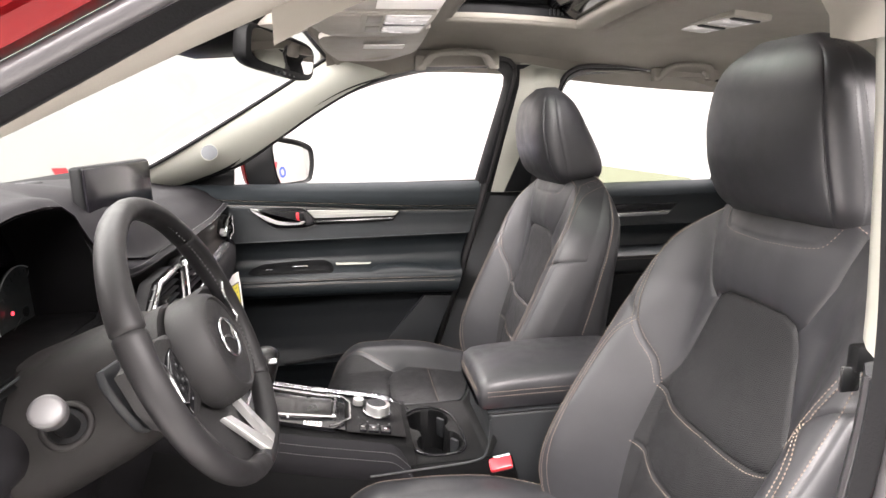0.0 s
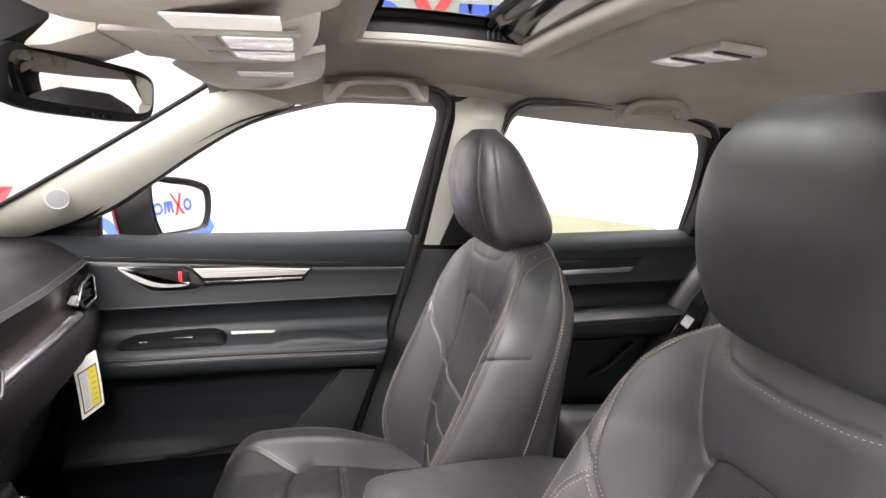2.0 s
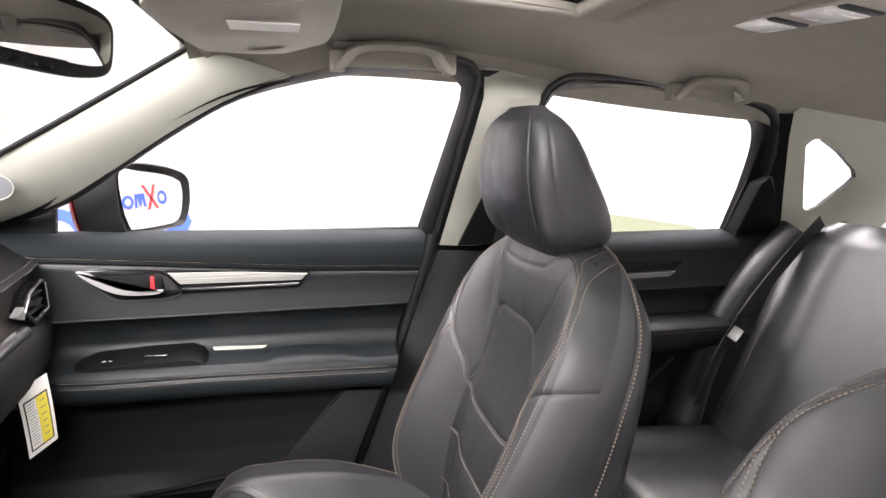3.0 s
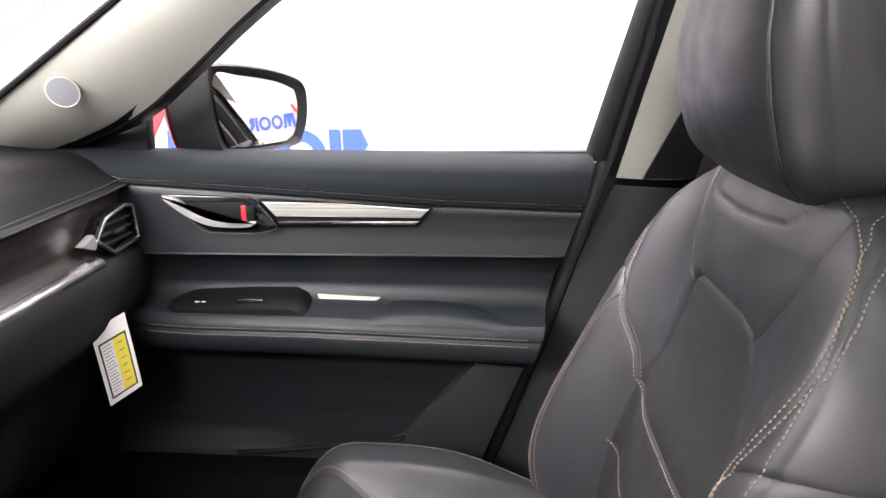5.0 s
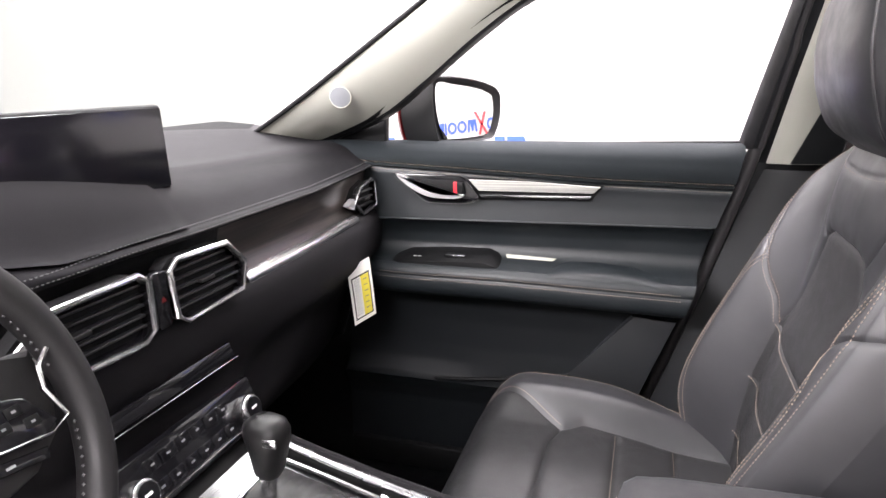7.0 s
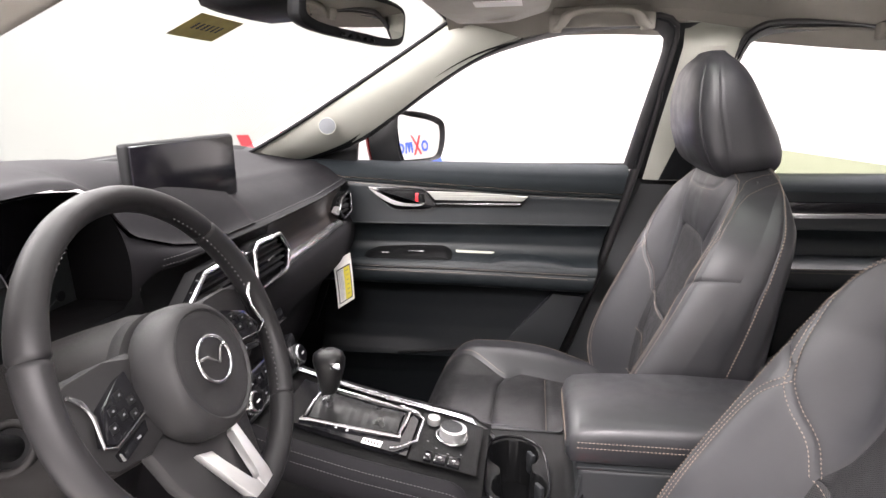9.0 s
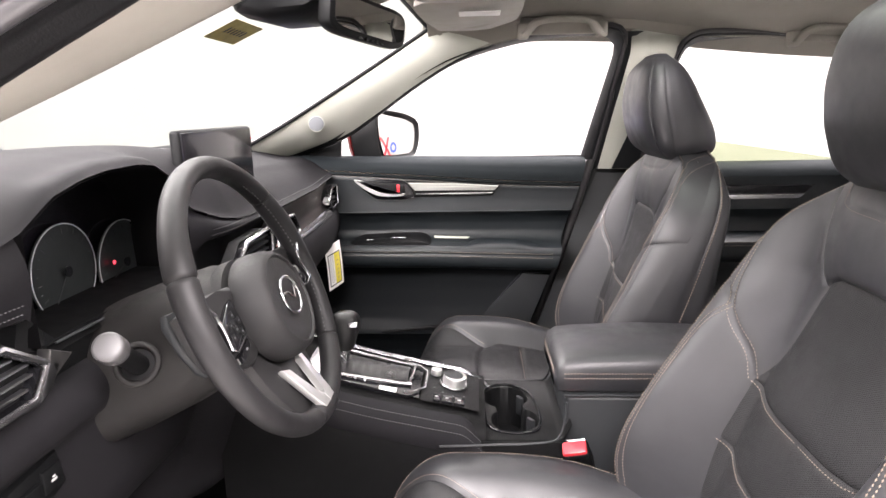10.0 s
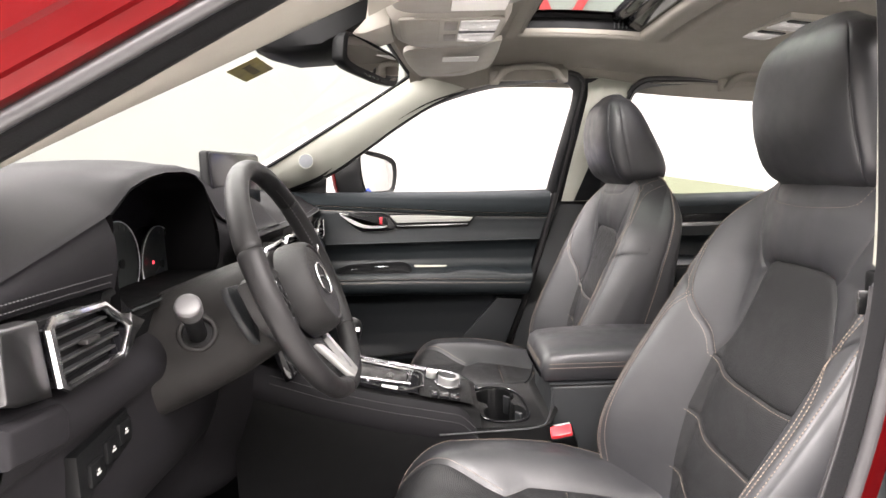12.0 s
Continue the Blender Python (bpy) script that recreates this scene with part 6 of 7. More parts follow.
def seam_path(line, side, shift=0.0, n=40):
    """Points on the backrest along a seam, moved off it sideways by shift."""
    pts = resample([(p[0], p[1], 0) for p in smooth_path([(a, b, 0) for a, b in line], 6)], n)
    out = []
    for i, p in enumerate(pts):
        q = pts[min(n - 1, i + 1)] - pts[max(0, i - 1)]
        nrm = Vector((-q.y, q.x, 0)).normalized() * shift
        y, z = p.x + nrm.x, p.y + nrm.y
        if y < 0:
            y = 0.0
        out.append(lifted(side * min(1.0, y / seat_half_width(z)), z))
    return out


def lifted(u, z, gap=0.0008):
    """A point just off the backrest's face."""
    p = seat_front(u, z)
    a = seat_front(min(1.0, u + 0.02), z, False) - seat_front(max(-1.0, u - 0.02), z, False)
    b = seat_front(u, z + 0.004, False) - seat_front(u, z - 0.004, False)
    n = a.cross(b).normalized()
    return p + n * (gap if n.x < 0 else -gap)


def cushion_top(x, v):
    """Height and half width of the seat cushion at a place along it; v runs from -1 to 1 across."""
    t = (x - 0.07) / 0.50
    w = 0.285 * (1 - max(0.0, (0.12 - t) / 0.12) ** 2.2 * 0.42) * (1 - 0.20 * step01((t - 0.5) / 0.5))
    a = abs(v)
    z = 0.656 - 0.026 * step01((t - 0.35) / 0.5)
    side = step01((a * w - 0.12) / 0.075)
    z += side * (0.048 - 0.020 * step01((t - 0.55) / 0.4)) * step01(t / 0.25)
    z -= 0.13 * max(0.0, (a - 0.80) / 0.20) ** 2.6
    z -= 0.10 * max(0.0, (0.20 - t) / 0.20) ** 2.4
    return z, w


CUSHION_INSERT = [(0.245, 0.0), (0.247, 0.08), (0.262, 0.125), (0.30, 0.142), (0.40, 0.140), (0.56, 0.130)]
CUSHION_WING = [(0.10, 0.215), (0.16, 0.185), (0.215, 0.155), (0.262, 0.127)]
CUSHION_CROSS = [[(0.36, 0.0), (0.36, 0.139)], [(0.455, 0.0), (0.455, 0.136)]]
CUSHION_SEAMS = [CUSHION_INSERT, CUSHION_WING] + CUSHION_CROSS


def cushion_point(x, v):
    z, w = cushion_top(x, v)
    y = abs(v) * w
    d = min(line_distance((x, y), line) for line in CUSHION_SEAMS)
    if d < 0.03:
        z -= 0.0075 * math.exp(-d / 0.006)
    return Vector((x + SEAT_FORM["nose"] * (1 - (x - 0.07) / 0.50), SEAT_Y + v * w, z))


def cushion_path(line, side, shift, n=40):
    pts = resample([(p[0], p[1], 0) for p in smooth_path([(a, b, 0) for a, b in line], 6)], n)
    out = []
    for i, p in enumerate(pts):
        q = pts[min(n - 1, i + 1)] - pts[max(0, i - 1)]
        nrm = Vector((-q.y, q.x, 0)).normalized() * shift
        x, y = p.x + nrm.x, max(0.0, p.y + nrm.y)
        _, w = cushion_top(x, 0)
        out.append(cushion_point(x, side * min(0.97, y / w)) + Vector((0, 0, 0.0012)))
    return out


def headrest_ring(z, t):
    """Outline of the head restraint at a height: a broad pad in front, cheeks that taper to the back."""
    w = smooth_table(z, [(1.165, 0.092), (1.172, 0.112), (1.185, 0.124), (1.21, 0.132), (1.25, 0.134), (1.29, 0.131), (1.33, 0.124), (1.36, 0.114), (1.38, 0.099), (1.394, 0.074), (1.402, 0.036)])
    fore = smooth_table(z, [(1.165, 0.020), (1.172, 0.040), (1.185, 0.057), (1.21, 0.070), (1.25, 0.074), (1.30, 0.068), (1.35, 0.056), (1.38, 0.040), (1.394, 0.024), (1.402, 0.010)])
    aft = smooth_table(z, [(1.165, 0.070), (1.175, 0.086), (1.20, 0.094), (1.24, 0.090), (1.28, 0.079), (1.32, 0.066), (1.36, 0.048), (1.385, 0.030), (1.402, 0.012)])
    xc = smooth_table(z, [(1.165, 0.688), (1.22, 0.682), (1.30, 0.664), (1.40, 0.652)])
    a = 2 * math.pi * t
    c, s = math.cos(a), math.sin(a)
    if c > 0:
        x, y = -fore * abs(c) ** 0.50, w * math.copysign(abs(s) ** 0.56, s)
    else:
        x, y = aft * abs(c) ** 0.85, w * math.copysign(abs(s) ** 0.66, s)
    return Vector((xc + x + SEAT_FORM["head"][0], SEAT_Y + y, z + SEAT_FORM["head"][1] * (z - 1.165) / 0.237 + (0.006 if SEAT_FORM["head"][1] else 0.0)))


def headrest_parts(d):
    zs = [1.165, 1.168, 1.172, 1.178] + list(np.linspace(1.185, 1.37, 30)) + [1.378, 1.385, 1.391, 1.396, 1.400, 1.402]
    n = 300
    seam_ts = (0.142, 0.858, 0.235, 0.765)
    rows = []
    for z in zs:
        row = []
        for k in range(n):
            t = k / n
            p = headrest_ring(z, t)
            for q, deep in zip(seam_ts, (0.0046, 0.0046, 0.0016, 0.0016)):
                dd = min(abs(t - q), 1 - abs(t - q)) * 0.62
                if dd < 0.02:
                    cen = Vector((0.665, SEAT_Y, z))
                    p = p + (cen - p).normalized() * deep * step01((1.397 - z) / 0.04) * math.exp(-dd / 0.0018)
            row.append(p)
        rows.append(row)
    part("headrest", capped(rows), M_LEATHER, d, "padded black leather head restraint with piped seams")
    bm = bmesh.new()
    for q in (0.235, 0.765):
        for sh in (0.009, -0.009):
            stitches(bm, [headrest_ring(z, q + sh) + (headrest_ring(z, q + sh) - Vector((0.665, SEAT_Y, z))).normalized() * 0.0006 for z in np.linspace(1.19, 1.392, 40)], 0.0036, 0.0022, 0.0004)
    tagged(part("headrest_stitching", bm, M_THREAD_GREY, d, "dark thread", smooth=False), kind="stuff")
    for y in (-0.055, 0.055):
        part("headrest_post", tube([(0.70, SEAT_Y + y, 1.10), (0.685, SEAT_Y + y, 1.175)], 0.006, 12), M_CHROME, d, "chrome rod")


def front_seat():
    d = thing("front_seat", "black leather front seat with tan stitching and perforated inserts", "car seat", "front seats", at=(0.35, SEAT_Y, 0.36))
    zs = np.linspace(0.56, SEAT_TOP, 230)
    us = np.linspace(-1, 1, 191)

    def region(i, j):
        z = (zs[i] + zs[i + 1]) / 2
        u = (us[j] + us[j + 1]) / 2
        y = abs(u) * seat_half_width(z)
        if inside_insert(y, z):
            return "top" if z > lerp_table(y, [(0.0, 0.866), (0.060, 0.866), (0.100, 0.870), (0.138, 0.888)]) else "ins"
        if z > lerp_table(y, [(p[0], p[1]) for p in GATHER]) and z > 0.888:
            if z > 1.044 and y < lerp_table(z, [(p[1], p[0]) for p in YOKE]):
                return "yoke"
            if y < lerp_table(z, [(p[1], p[0]) for p in SHOULDER]):
                return "sl" if u < 0 else "sr"
            return "wl" if u < 0 else "wr"
        return "bl" if u < 0 else "br"
    # corners along the cuts lie on the seams themselves
    cuts = border_corners(len(zs), len(us), region)
    seams = [line for line, _, _ in BACK_SEAMS]
    rows = []
    for i, z in enumerate(zs):
        row = []
        for j, u in enumerate(us):
            zz, uu = z, u
            if (i, j) in cuts:
                y, zz = snap_to((abs(u) * seat_half_width(z), z), seams, 0.0045)
                uu = math.copysign(min(1.0, y / seat_half_width(zz)), u)
            row.append(seat_front(uu, zz))
        rows.append(row)
    grid_parts(rows, region, {"top": "upper_insert", "ins": "lower_insert", "yoke": "yoke_panel", "sl": "inner_shoulder", "sr": "inner_shoulder", "wl": "shoulder_panel", "wr": "shoulder_panel", "bl": "side_bolster", "br": "side_bolster"}, d,
               {"top": M_PERF, "ins": M_PERF, "yoke": M_LEATHER, "sl": M_LEATHER, "sr": M_LEATHER, "wl": M_LEATHER, "wr": M_LEATHER, "bl": M_LEATHER, "br": M_LEATHER},
               {"top": "perforated leather insert", "ins": "perforated leather insert"}, angle=80)
    # flank and back of the backrest
    for side in (-1, 1):
        rows = []
        for z in np.linspace(0.56, SEAT_TOP, 60):
            w = seat_half_width(z)
            e = seat_front(side, z, True)
            rear = lerp_table(z, [(0.56, 0.70), (0.85, 0.705), (1.0, 0.722), (1.10, 0.738), (1.15, 0.730), (1.19, 0.716), (1.215, 0.706)])
            f = []
            for k in range(17):
                t = k / 16
                x = e.x + (rear - e.x) * t
                y = w * (1 + 0.035 * math.sin(math.pi * t)) - 0.035 * max(0, (t - 0.7) / 0.3) ** 2
                y -= 0.003 * math.exp(-((t - 0.45) / 0.035) ** 2)
                f.append(Vector((x, SEAT_Y + side * y, z)))
            rows.append(f)
        part("backrest_flank", skin(rows), M_LEATHER, d)
        bm = bmesh.new()
        line = []
        for z in np.linspace(0.62, 1.19, 50):
            e = seat_front(side, z, True)
            rear = lerp_table(z, [(0.56, 0.70), (0.85, 0.705), (1.0, 0.722), (1.10, 0.738), (1.15, 0.730), (1.19, 0.716), (1.215, 0.706)])
            t = 0.48
            y = seat_half_width(z) * (1 + 0.035 * math.sin(math.pi * t)) + 0.0006
            line.append(Vector((e.x + (rear - e.x) * t, SEAT_Y + side * y, z)))
        stitches(bm, line, 0.0046, 0.0012, 0.0011)
        tagged(part("flank_stitching", bm, M_THREAD, d, "pale thread", smooth=False), kind="stuff")
    rows = []
    for z in np.linspace(0.56, SEAT_TOP, 30):
        w = seat_half_width(z)
        rear = lerp_table(z, [(0.56, 0.70), (0.85, 0.705), (1.0, 0.722), (1.10, 0.738), (1.15, 0.730), (1.19, 0.716), (1.215, 0.706)])
        rows.append([Vector((rear + 0.030 * (1 - abs(v) ** 3), SEAT_Y + v * (w - 0.032), z)) for v in np.linspace(-1, 1, 17)])
    part("back_panel", skin(rows), M_PLASTIC, d)
    top = []
    for k in range(25):
        v = -1 + 2 * k / 24
        fr = seat_front(v, SEAT_TOP, False)
        rear = Vector((0.706 + 0.03 * (1 - abs(v) ** 3), SEAT_Y + v * (seat_half_width(SEAT_TOP) - 0.032), SEAT_TOP))
        mid = (fr + rear) / 2 + Vector((0, 0, 0.006))
        top.append([fr, mid, rear])
    part("back_top", skin(top), M_LEATHER, d)
    # thread
    bm = bmesh.new()
    for s in (-1, 1):
        for line, sh in ((SHOULDER, 0.004), (SHOULDER, -0.004), (INNER_EDGE, 0.0035), (INNER_EDGE, -0.0035)):
            stitches(bm, seam_path(line, s, sh, 70))
        for line in (CROSS_A, CROSS_B, CROSS_C):
            stitches(bm, seam_path(line, s, 0.0035))
        stitches(bm, seam_path(FLAP, s, 0.003), 0.0034, 0.0022, 0.0004)
        stitches(bm, [lifted(s * 0.868, z) for z in np.linspace(0.62, 1.19, 90)])
    tagged(part("backrest_stitching", bm, M_THREAD, d, "tan thread", smooth=False), kind="stuff")
    headrest_parts(d)
    # cushion
    xs = np.linspace(0.07, 0.57, 101)
    vs = np.linspace(-1, 1, 121)

    def cregion(i, j):
        x, v = (xs[i] + xs[i + 1]) / 2, (vs[j] + vs[j + 1]) / 2
        y = abs(v) * cushion_top(x, 0)[1]
        if x > 0.245 and y < lerp_table(x, [(p[0], p[1]) for p in CUSHION_INSERT]):
            return "ins"
        if x < 0.262 and y < lerp_table(x, [(p[0], p[1]) for p in CUSHION_WING]):
            return "nose"
        return "bl" if v < 0 else "br"
    cuts = border_corners(len(xs), len(vs), cregion)
    rows = []
    for i, x in enumerate(xs):
        row = []
        for j, v in enumerate(vs):
            xx, vv = x, v
            if (i, j) in cuts:
                w = cushion_top(x, 0)[1]
                xx, y = snap_to((x, abs(v) * w), CUSHION_SEAMS, 0.008)
                vv = math.copysign(y / cushion_top(xx, 0)[1], v)
            row.append(cushion_point(xx, vv))
        rows.append(row)
    grid_parts(rows, cregion, {"ins": "cushion_insert", "nose": "cushion_front", "bl": "cushion_bolster", "br": "cushion_bolster"}, d,
               {"ins": M_PERF, "nose": M_PERF, "bl": M_LEATHER, "br": M_LEATHER}, {"ins": "perforated leather insert"}, angle=80)
    skirt_rows = []
    loop = [rows[i][0] for i in range(len(rows) - 1, -1, -1)] + rows[0][1:-1] + [rows[i][-1] for i in range(len(rows))]
    skirt_rows.append(loop)
    for dz, grow in ((0.03, 0.006), (0.08, -0.004), (0.14, -0.02)):
        skirt_rows.append([Vector((p.x - (grow if p.x < 0.1 else 0), p.y + math.copysign(grow, p.y - SEAT_Y), max(0.44, p.z - dz))) for p in loop])
    part("cushion_skirt", skin(skirt_rows), M_LEATHER, d, angle=70)
    bm = bmesh.new()
    for s in (-1, 1):
        for vv in (0.84, 0.88):
            stitches(bm, [cushion_point(x, s * vv) + Vector((0, 0, 0.001)) for x in np.linspace(0.10, 0.54, 70)])
        stitches(bm, cushion_path(CUSHION_WING, s, 0.005))
        for line in CUSHION_CROSS:
            stitches(bm, cushion_path(line, s, 0.004, 20))
    tagged(part("cushion_stitching", bm, M_THREAD, d, "tan thread", smooth=False), kind="stuff")
    # plinth and rails
    part("seat_base", boxed(0.13, 0.66, SEAT_Y - 0.225, SEAT_Y + 0.225, 0.385, 0.50, 0.02), M_PLASTIC, d)
    for s in (-1, 1):
        part("seat_rail", boxed(0.05, 0.70, SEAT_Y + s * 0.19 - 0.02, SEAT_Y + s * 0.19 + 0.02, 0.36, 0.388, 0.004), M_BRUSHED, d)
        part("side_shield", boxed(0.30, 0.72, SEAT_Y + s * 0.235 - 0.012, SEAT_Y + s * 0.235 + 0.012, 0.46, 0.60, 0.011, 3), M_PLASTIC, d)
    return d


front_seat()
# the driver's seat stands further back
SEAT_FORM.update(bolster=1.55, lean=0.09, nose=-0.085, head=(0.0, 0.0))
driver_seat = front_seat()
driver_seat.location = (0.35 + 0.062, -SEAT_Y, 0.36 + 0.008)
# ---------------------------------------------------------------- roof fittings
def windscreen():
    n = 13
    rows = []
    for i in range(9):
        t = i / 8
        row = []
        for k in range(n):
            v = -1 + 2 * k / (n - 1)
            edge_foot, edge_top = Vector((-0.56, 0.665, 1.140)), Vector((0.116, 0.552, 1.492))
            e = edge_foot.lerp(edge_top, t)
            mid = Vector((-0.70, 0, 1.200)).lerp(Vector((0.055, 0, 1.545)), t)
            x = mid.x + (e.x - mid.x) * v * v
            z = mid.z + (e.z - mid.z) * v * v
            row.append(Vector((x, v * e.y, z)))
        rows.append(row)
    bm = skin(rows)
    g = tagged(part("windscreen", bm, M_SCREEN_GLASS, None), "clear windscreen glass", "windscreen", kind="structure")
    g.visible_shadow = False
    # header lining across the top of the glass
    a = [Vector((0.050 + 0.066 * v * v, v * 0.556, 1.548 - 0.056 * v * v)) for v in np.linspace(-1, 1, 25)]
    b = [Vector((0.075 + 0.060 * v * v, v * 0.550, 1.530 - 0.050 * v * v)) for v in np.linspace(-1, 1, 25)]
    c = [Vector((0.150, v * 0.56, roof_height(0.150, v * 0.56) - 0.002)) for v in np.linspace(-1, 1, 25)]
    part("header_lining", ribbon([a, b, c]), M_HEAD, body, "light grey cloth above the windscreen")
    part("header_border", tube(a, 0.007, 8), M_RUBBER, body, "black border of the glass")
    a2 = [p + Vector((-0.02, 0, 0.02)) for p in a]
    a3 = [p + Vector((0.10, 0, 0.075)) for p in a]
    part("header_skin", ribbon([a, a2, a3]), M_RED, body)


windscreen()


def rear_view_mirror():
    d = thing("rear_view_mirror", "black frameless-edged interior mirror on the windscreen", "mirror", at=(0.045, 0.02, 1.436))
    across = Vector((0.083, 0.225, -0.012)).normalized()
    up = Vector((0.105, 0.0, 1.0))
    up = (up - across * up.dot(across)).normalized()
    nrm = across.cross(up).normalized()
    if nrm.x < 0:
        nrm = -nrm
    m = Matrix.Translation((0.052, 0.022, 1.436))
    for i in range(3):
        m[i][0], m[i][1], m[i][2] = across[i], up[i], nrm[i]

    def outline(w, h, e=0.5, n=44):
        out = []
        for k in range(n):
            a = 2 * math.pi * k / n
            c, s = math.cos(a), math.sin(a)
            x = w * math.copysign(abs(c) ** e, c)
            y = h * math.copysign(abs(s) ** e, s)
            out.append((x, y + 0.004 * (x / w) ** 2 * (1 if y > 0 else -0.3)))
        return out
    rows = []
    for w, h, z in ((0.122, 0.030, 0.006), (0.126, 0.034, 0.003), (0.127, 0.035, -0.006), (0.120, 0.032, -0.022), (0.085, 0.022, -0.036), (0.04, 0.012, -0.042)):
        rows.append([m @ Vector((x, y, z)) for x, y in outline(w, h)])
    part("housing", capped(rows), M_PLASTIC, d, "black plastic mirror housing")
    bm = bmesh.new()
    bm.faces.new([bm.verts.new(m @ Vector((x, y + 0.002, 0.0068))) for x, y in outline(0.117, 0.0245)])
    part("glass", bm, M_MIRROR, d, "mirror glass")
    for k in range(5):
        part("button", boxed(-0.006, 0.006, -0.003, 0.003, 0, 0.002, 0.001, 2, m @ Matrix.Translation((0.0 + 0.018 * k - 0.036, -0.029, 0.004))), M_GLOSS, d)
    part("stem", tube([m @ Vector((0, 0, -0.038)), (0.03, 0.0, 1.475), (0.02, 0.0, 1.50)], 0.012, 12), M_PLASTIC, d)
    return d


rear_view_mirror()


def sensor_pod():
    d = thing("sensor_pod", "black camera housing behind the mirror on the windscreen", "sensor housing", at=(-0.05, 0, 1.47))
    rows = []
    for x, w, top, bot in ((-0.165, 0.030, 1.463, 1.452), (-0.150, 0.060, 1.468, 1.444), (-0.10, 0.088, 1.484, 1.432), (-0.03, 0.094, 1.512, 1.436), (0.02, 0.085, 1.535, 1.462), (0.060, 0.070, 1.545, 1.488)):
        rows.append([Vector((x, y, z)) for y, z in ((-w, top - 0.004), (-w * 0.96, bot + 0.014), (-w * 0.8, bot + 0.003), (0, bot), (w * 0.8, bot + 0.003), (w * 0.96, bot + 0.014), (w, top - 0.004), (0, top))])
    part("cover", capped(rows), M_PLASTIC, d, "black plastic cover", angle=35)
    for k in range(5):
        part("cooling_rib", boxed(0.020 + 0.009 * k, 0.024 + 0.009 * k, 0.050, 0.088, 1.462 + 0.005 * k, 1.468 + 0.005 * k, 0.001), M_GLOSS, d)
    part("pod_base", prism([(0.02, 1.545), (0.10, 1.530), (0.095, 1.485), (0.05, 1.470), (0.01, 1.468)], "y", -0.070, 0.085, 0.006), M_LINER_PLASTIC, d, "pale plastic base")
    return d


sensor_pod()


def overhead_console():
    d = thing("overhead_console", "pale grey roof console with map lamps", "roof console", at=(0.2, 0, 1.5))
    rows = []
    for z, gx, gy in ((1.535, 0.120, 0.178), (1.506, 0.116, 0.170), (1.490, 0.106, 0.158), (1.482, 0.092, 0.142), (1.479, 0.05, 0.09)):
        r = []
        for k in range(36):
            a = 2 * math.pi * k / 36
            c, s = math.cos(a), math.sin(a)
            r.append(Vector((0.205 + gx * math.copysign(abs(c) ** 0.6, c), gy * math.copysign(abs(s) ** 0.6, s) - 0.005, z + 0.10 * (0.0 if z > 1.53 else 0.0))))
        rows.append(r)
    part("shell", capped(rows), M_LINER_PLASTIC, d, "pale plastic shell", angle=50)
    part("lamp_module", boxed(0.112, 0.300, -0.130, 0.050, 1.4770, 1.484, 0.004), M_LINER_PLASTIC, d, "pale plastic lamp module")
    for y0, y1 in ((-0.124, -0.050), (-0.022, 0.042)):
        part("map_lamp", boxed(0.222, 0.292, y0, y1, 1.4745, 1.480, 0.003), M_LAMP, d, "clear lamp lens")
        part("lamp_switch", boxed(0.194, 0.218, y0 + 0.004, y1 - 0.004, 1.4752, 1.480, 0.002), M_ROOF_GREY, d, "grey lamp switch")
    part("microphone_slot", boxed(0.222, 0.292, -0.047, -0.026, 1.4755, 1.480, 0.002), M_PLASTIC_GREY, d, "dark microphone slot")
    part("glasses_lid", boxed(0.120, 0.186, -0.122, 0.042, 1.4755, 1.480, 0.003), M_LINER_PLASTIC, d, "pale lid of the spectacles box")
    return d


overhead_console()


def sun_visor(s):
    d = thing("sun_visor", "pale grey cloth sun visor folded up against the roof", "sun visor", "sun visors", at=(0.24, s * 0.33, 1.51))
    rows = []
    outline = [(0.118, 0.20), (0.112, 0.30), (0.135, 0.44), (0.16, 0.475), (0.30, 0.475), (0.335, 0.45), (0.335, 0.23), (0.32, 0.195), (0.20, 0.185)]
    pts = smooth_path([(x, y, 0) for x, y in outline], 4, closed=True)
    cx, cy = 0.23, 0.33

    def base(x, y):
        return (1.481 if s < 0 else 1.494) + 0.25 * max(0.0, x - 0.26) - 0.05 * (y - 0.2)
    for sc, dz in ((0.90, 0.011), (1.0, 0.006), (1.0, -0.004), (0.93, -0.009), (0.6, -0.010)):
        rows.append([Vector((cx + (p.x - cx) * sc, s * (cy + (p.y - cy) * sc), base(p.x, p.y) + dz)) for p in pts])
    part("panel", capped(rows), M_LINER_PLASTIC, d, "padded visor panel")
    part("notice_label", prism([(0.20, s * 0.235), (0.285, s * 0.235), (0.285, s * 0.29), (0.20, s * 0.29)], "z", base(0.24, 0.26) - 0.0105, base(0.24, 0.26) - 0.0125), M_PAPER, d, "pale printed label", smooth=False)
    part("pivot", tube([(0.325, s * 0.46, 1.505), (0.30, s * 0.50, 1.50)], 0.006, 10), M_LINER_PLASTIC, d)
    return d


for s in (1, -1):
    sun_visor(s)


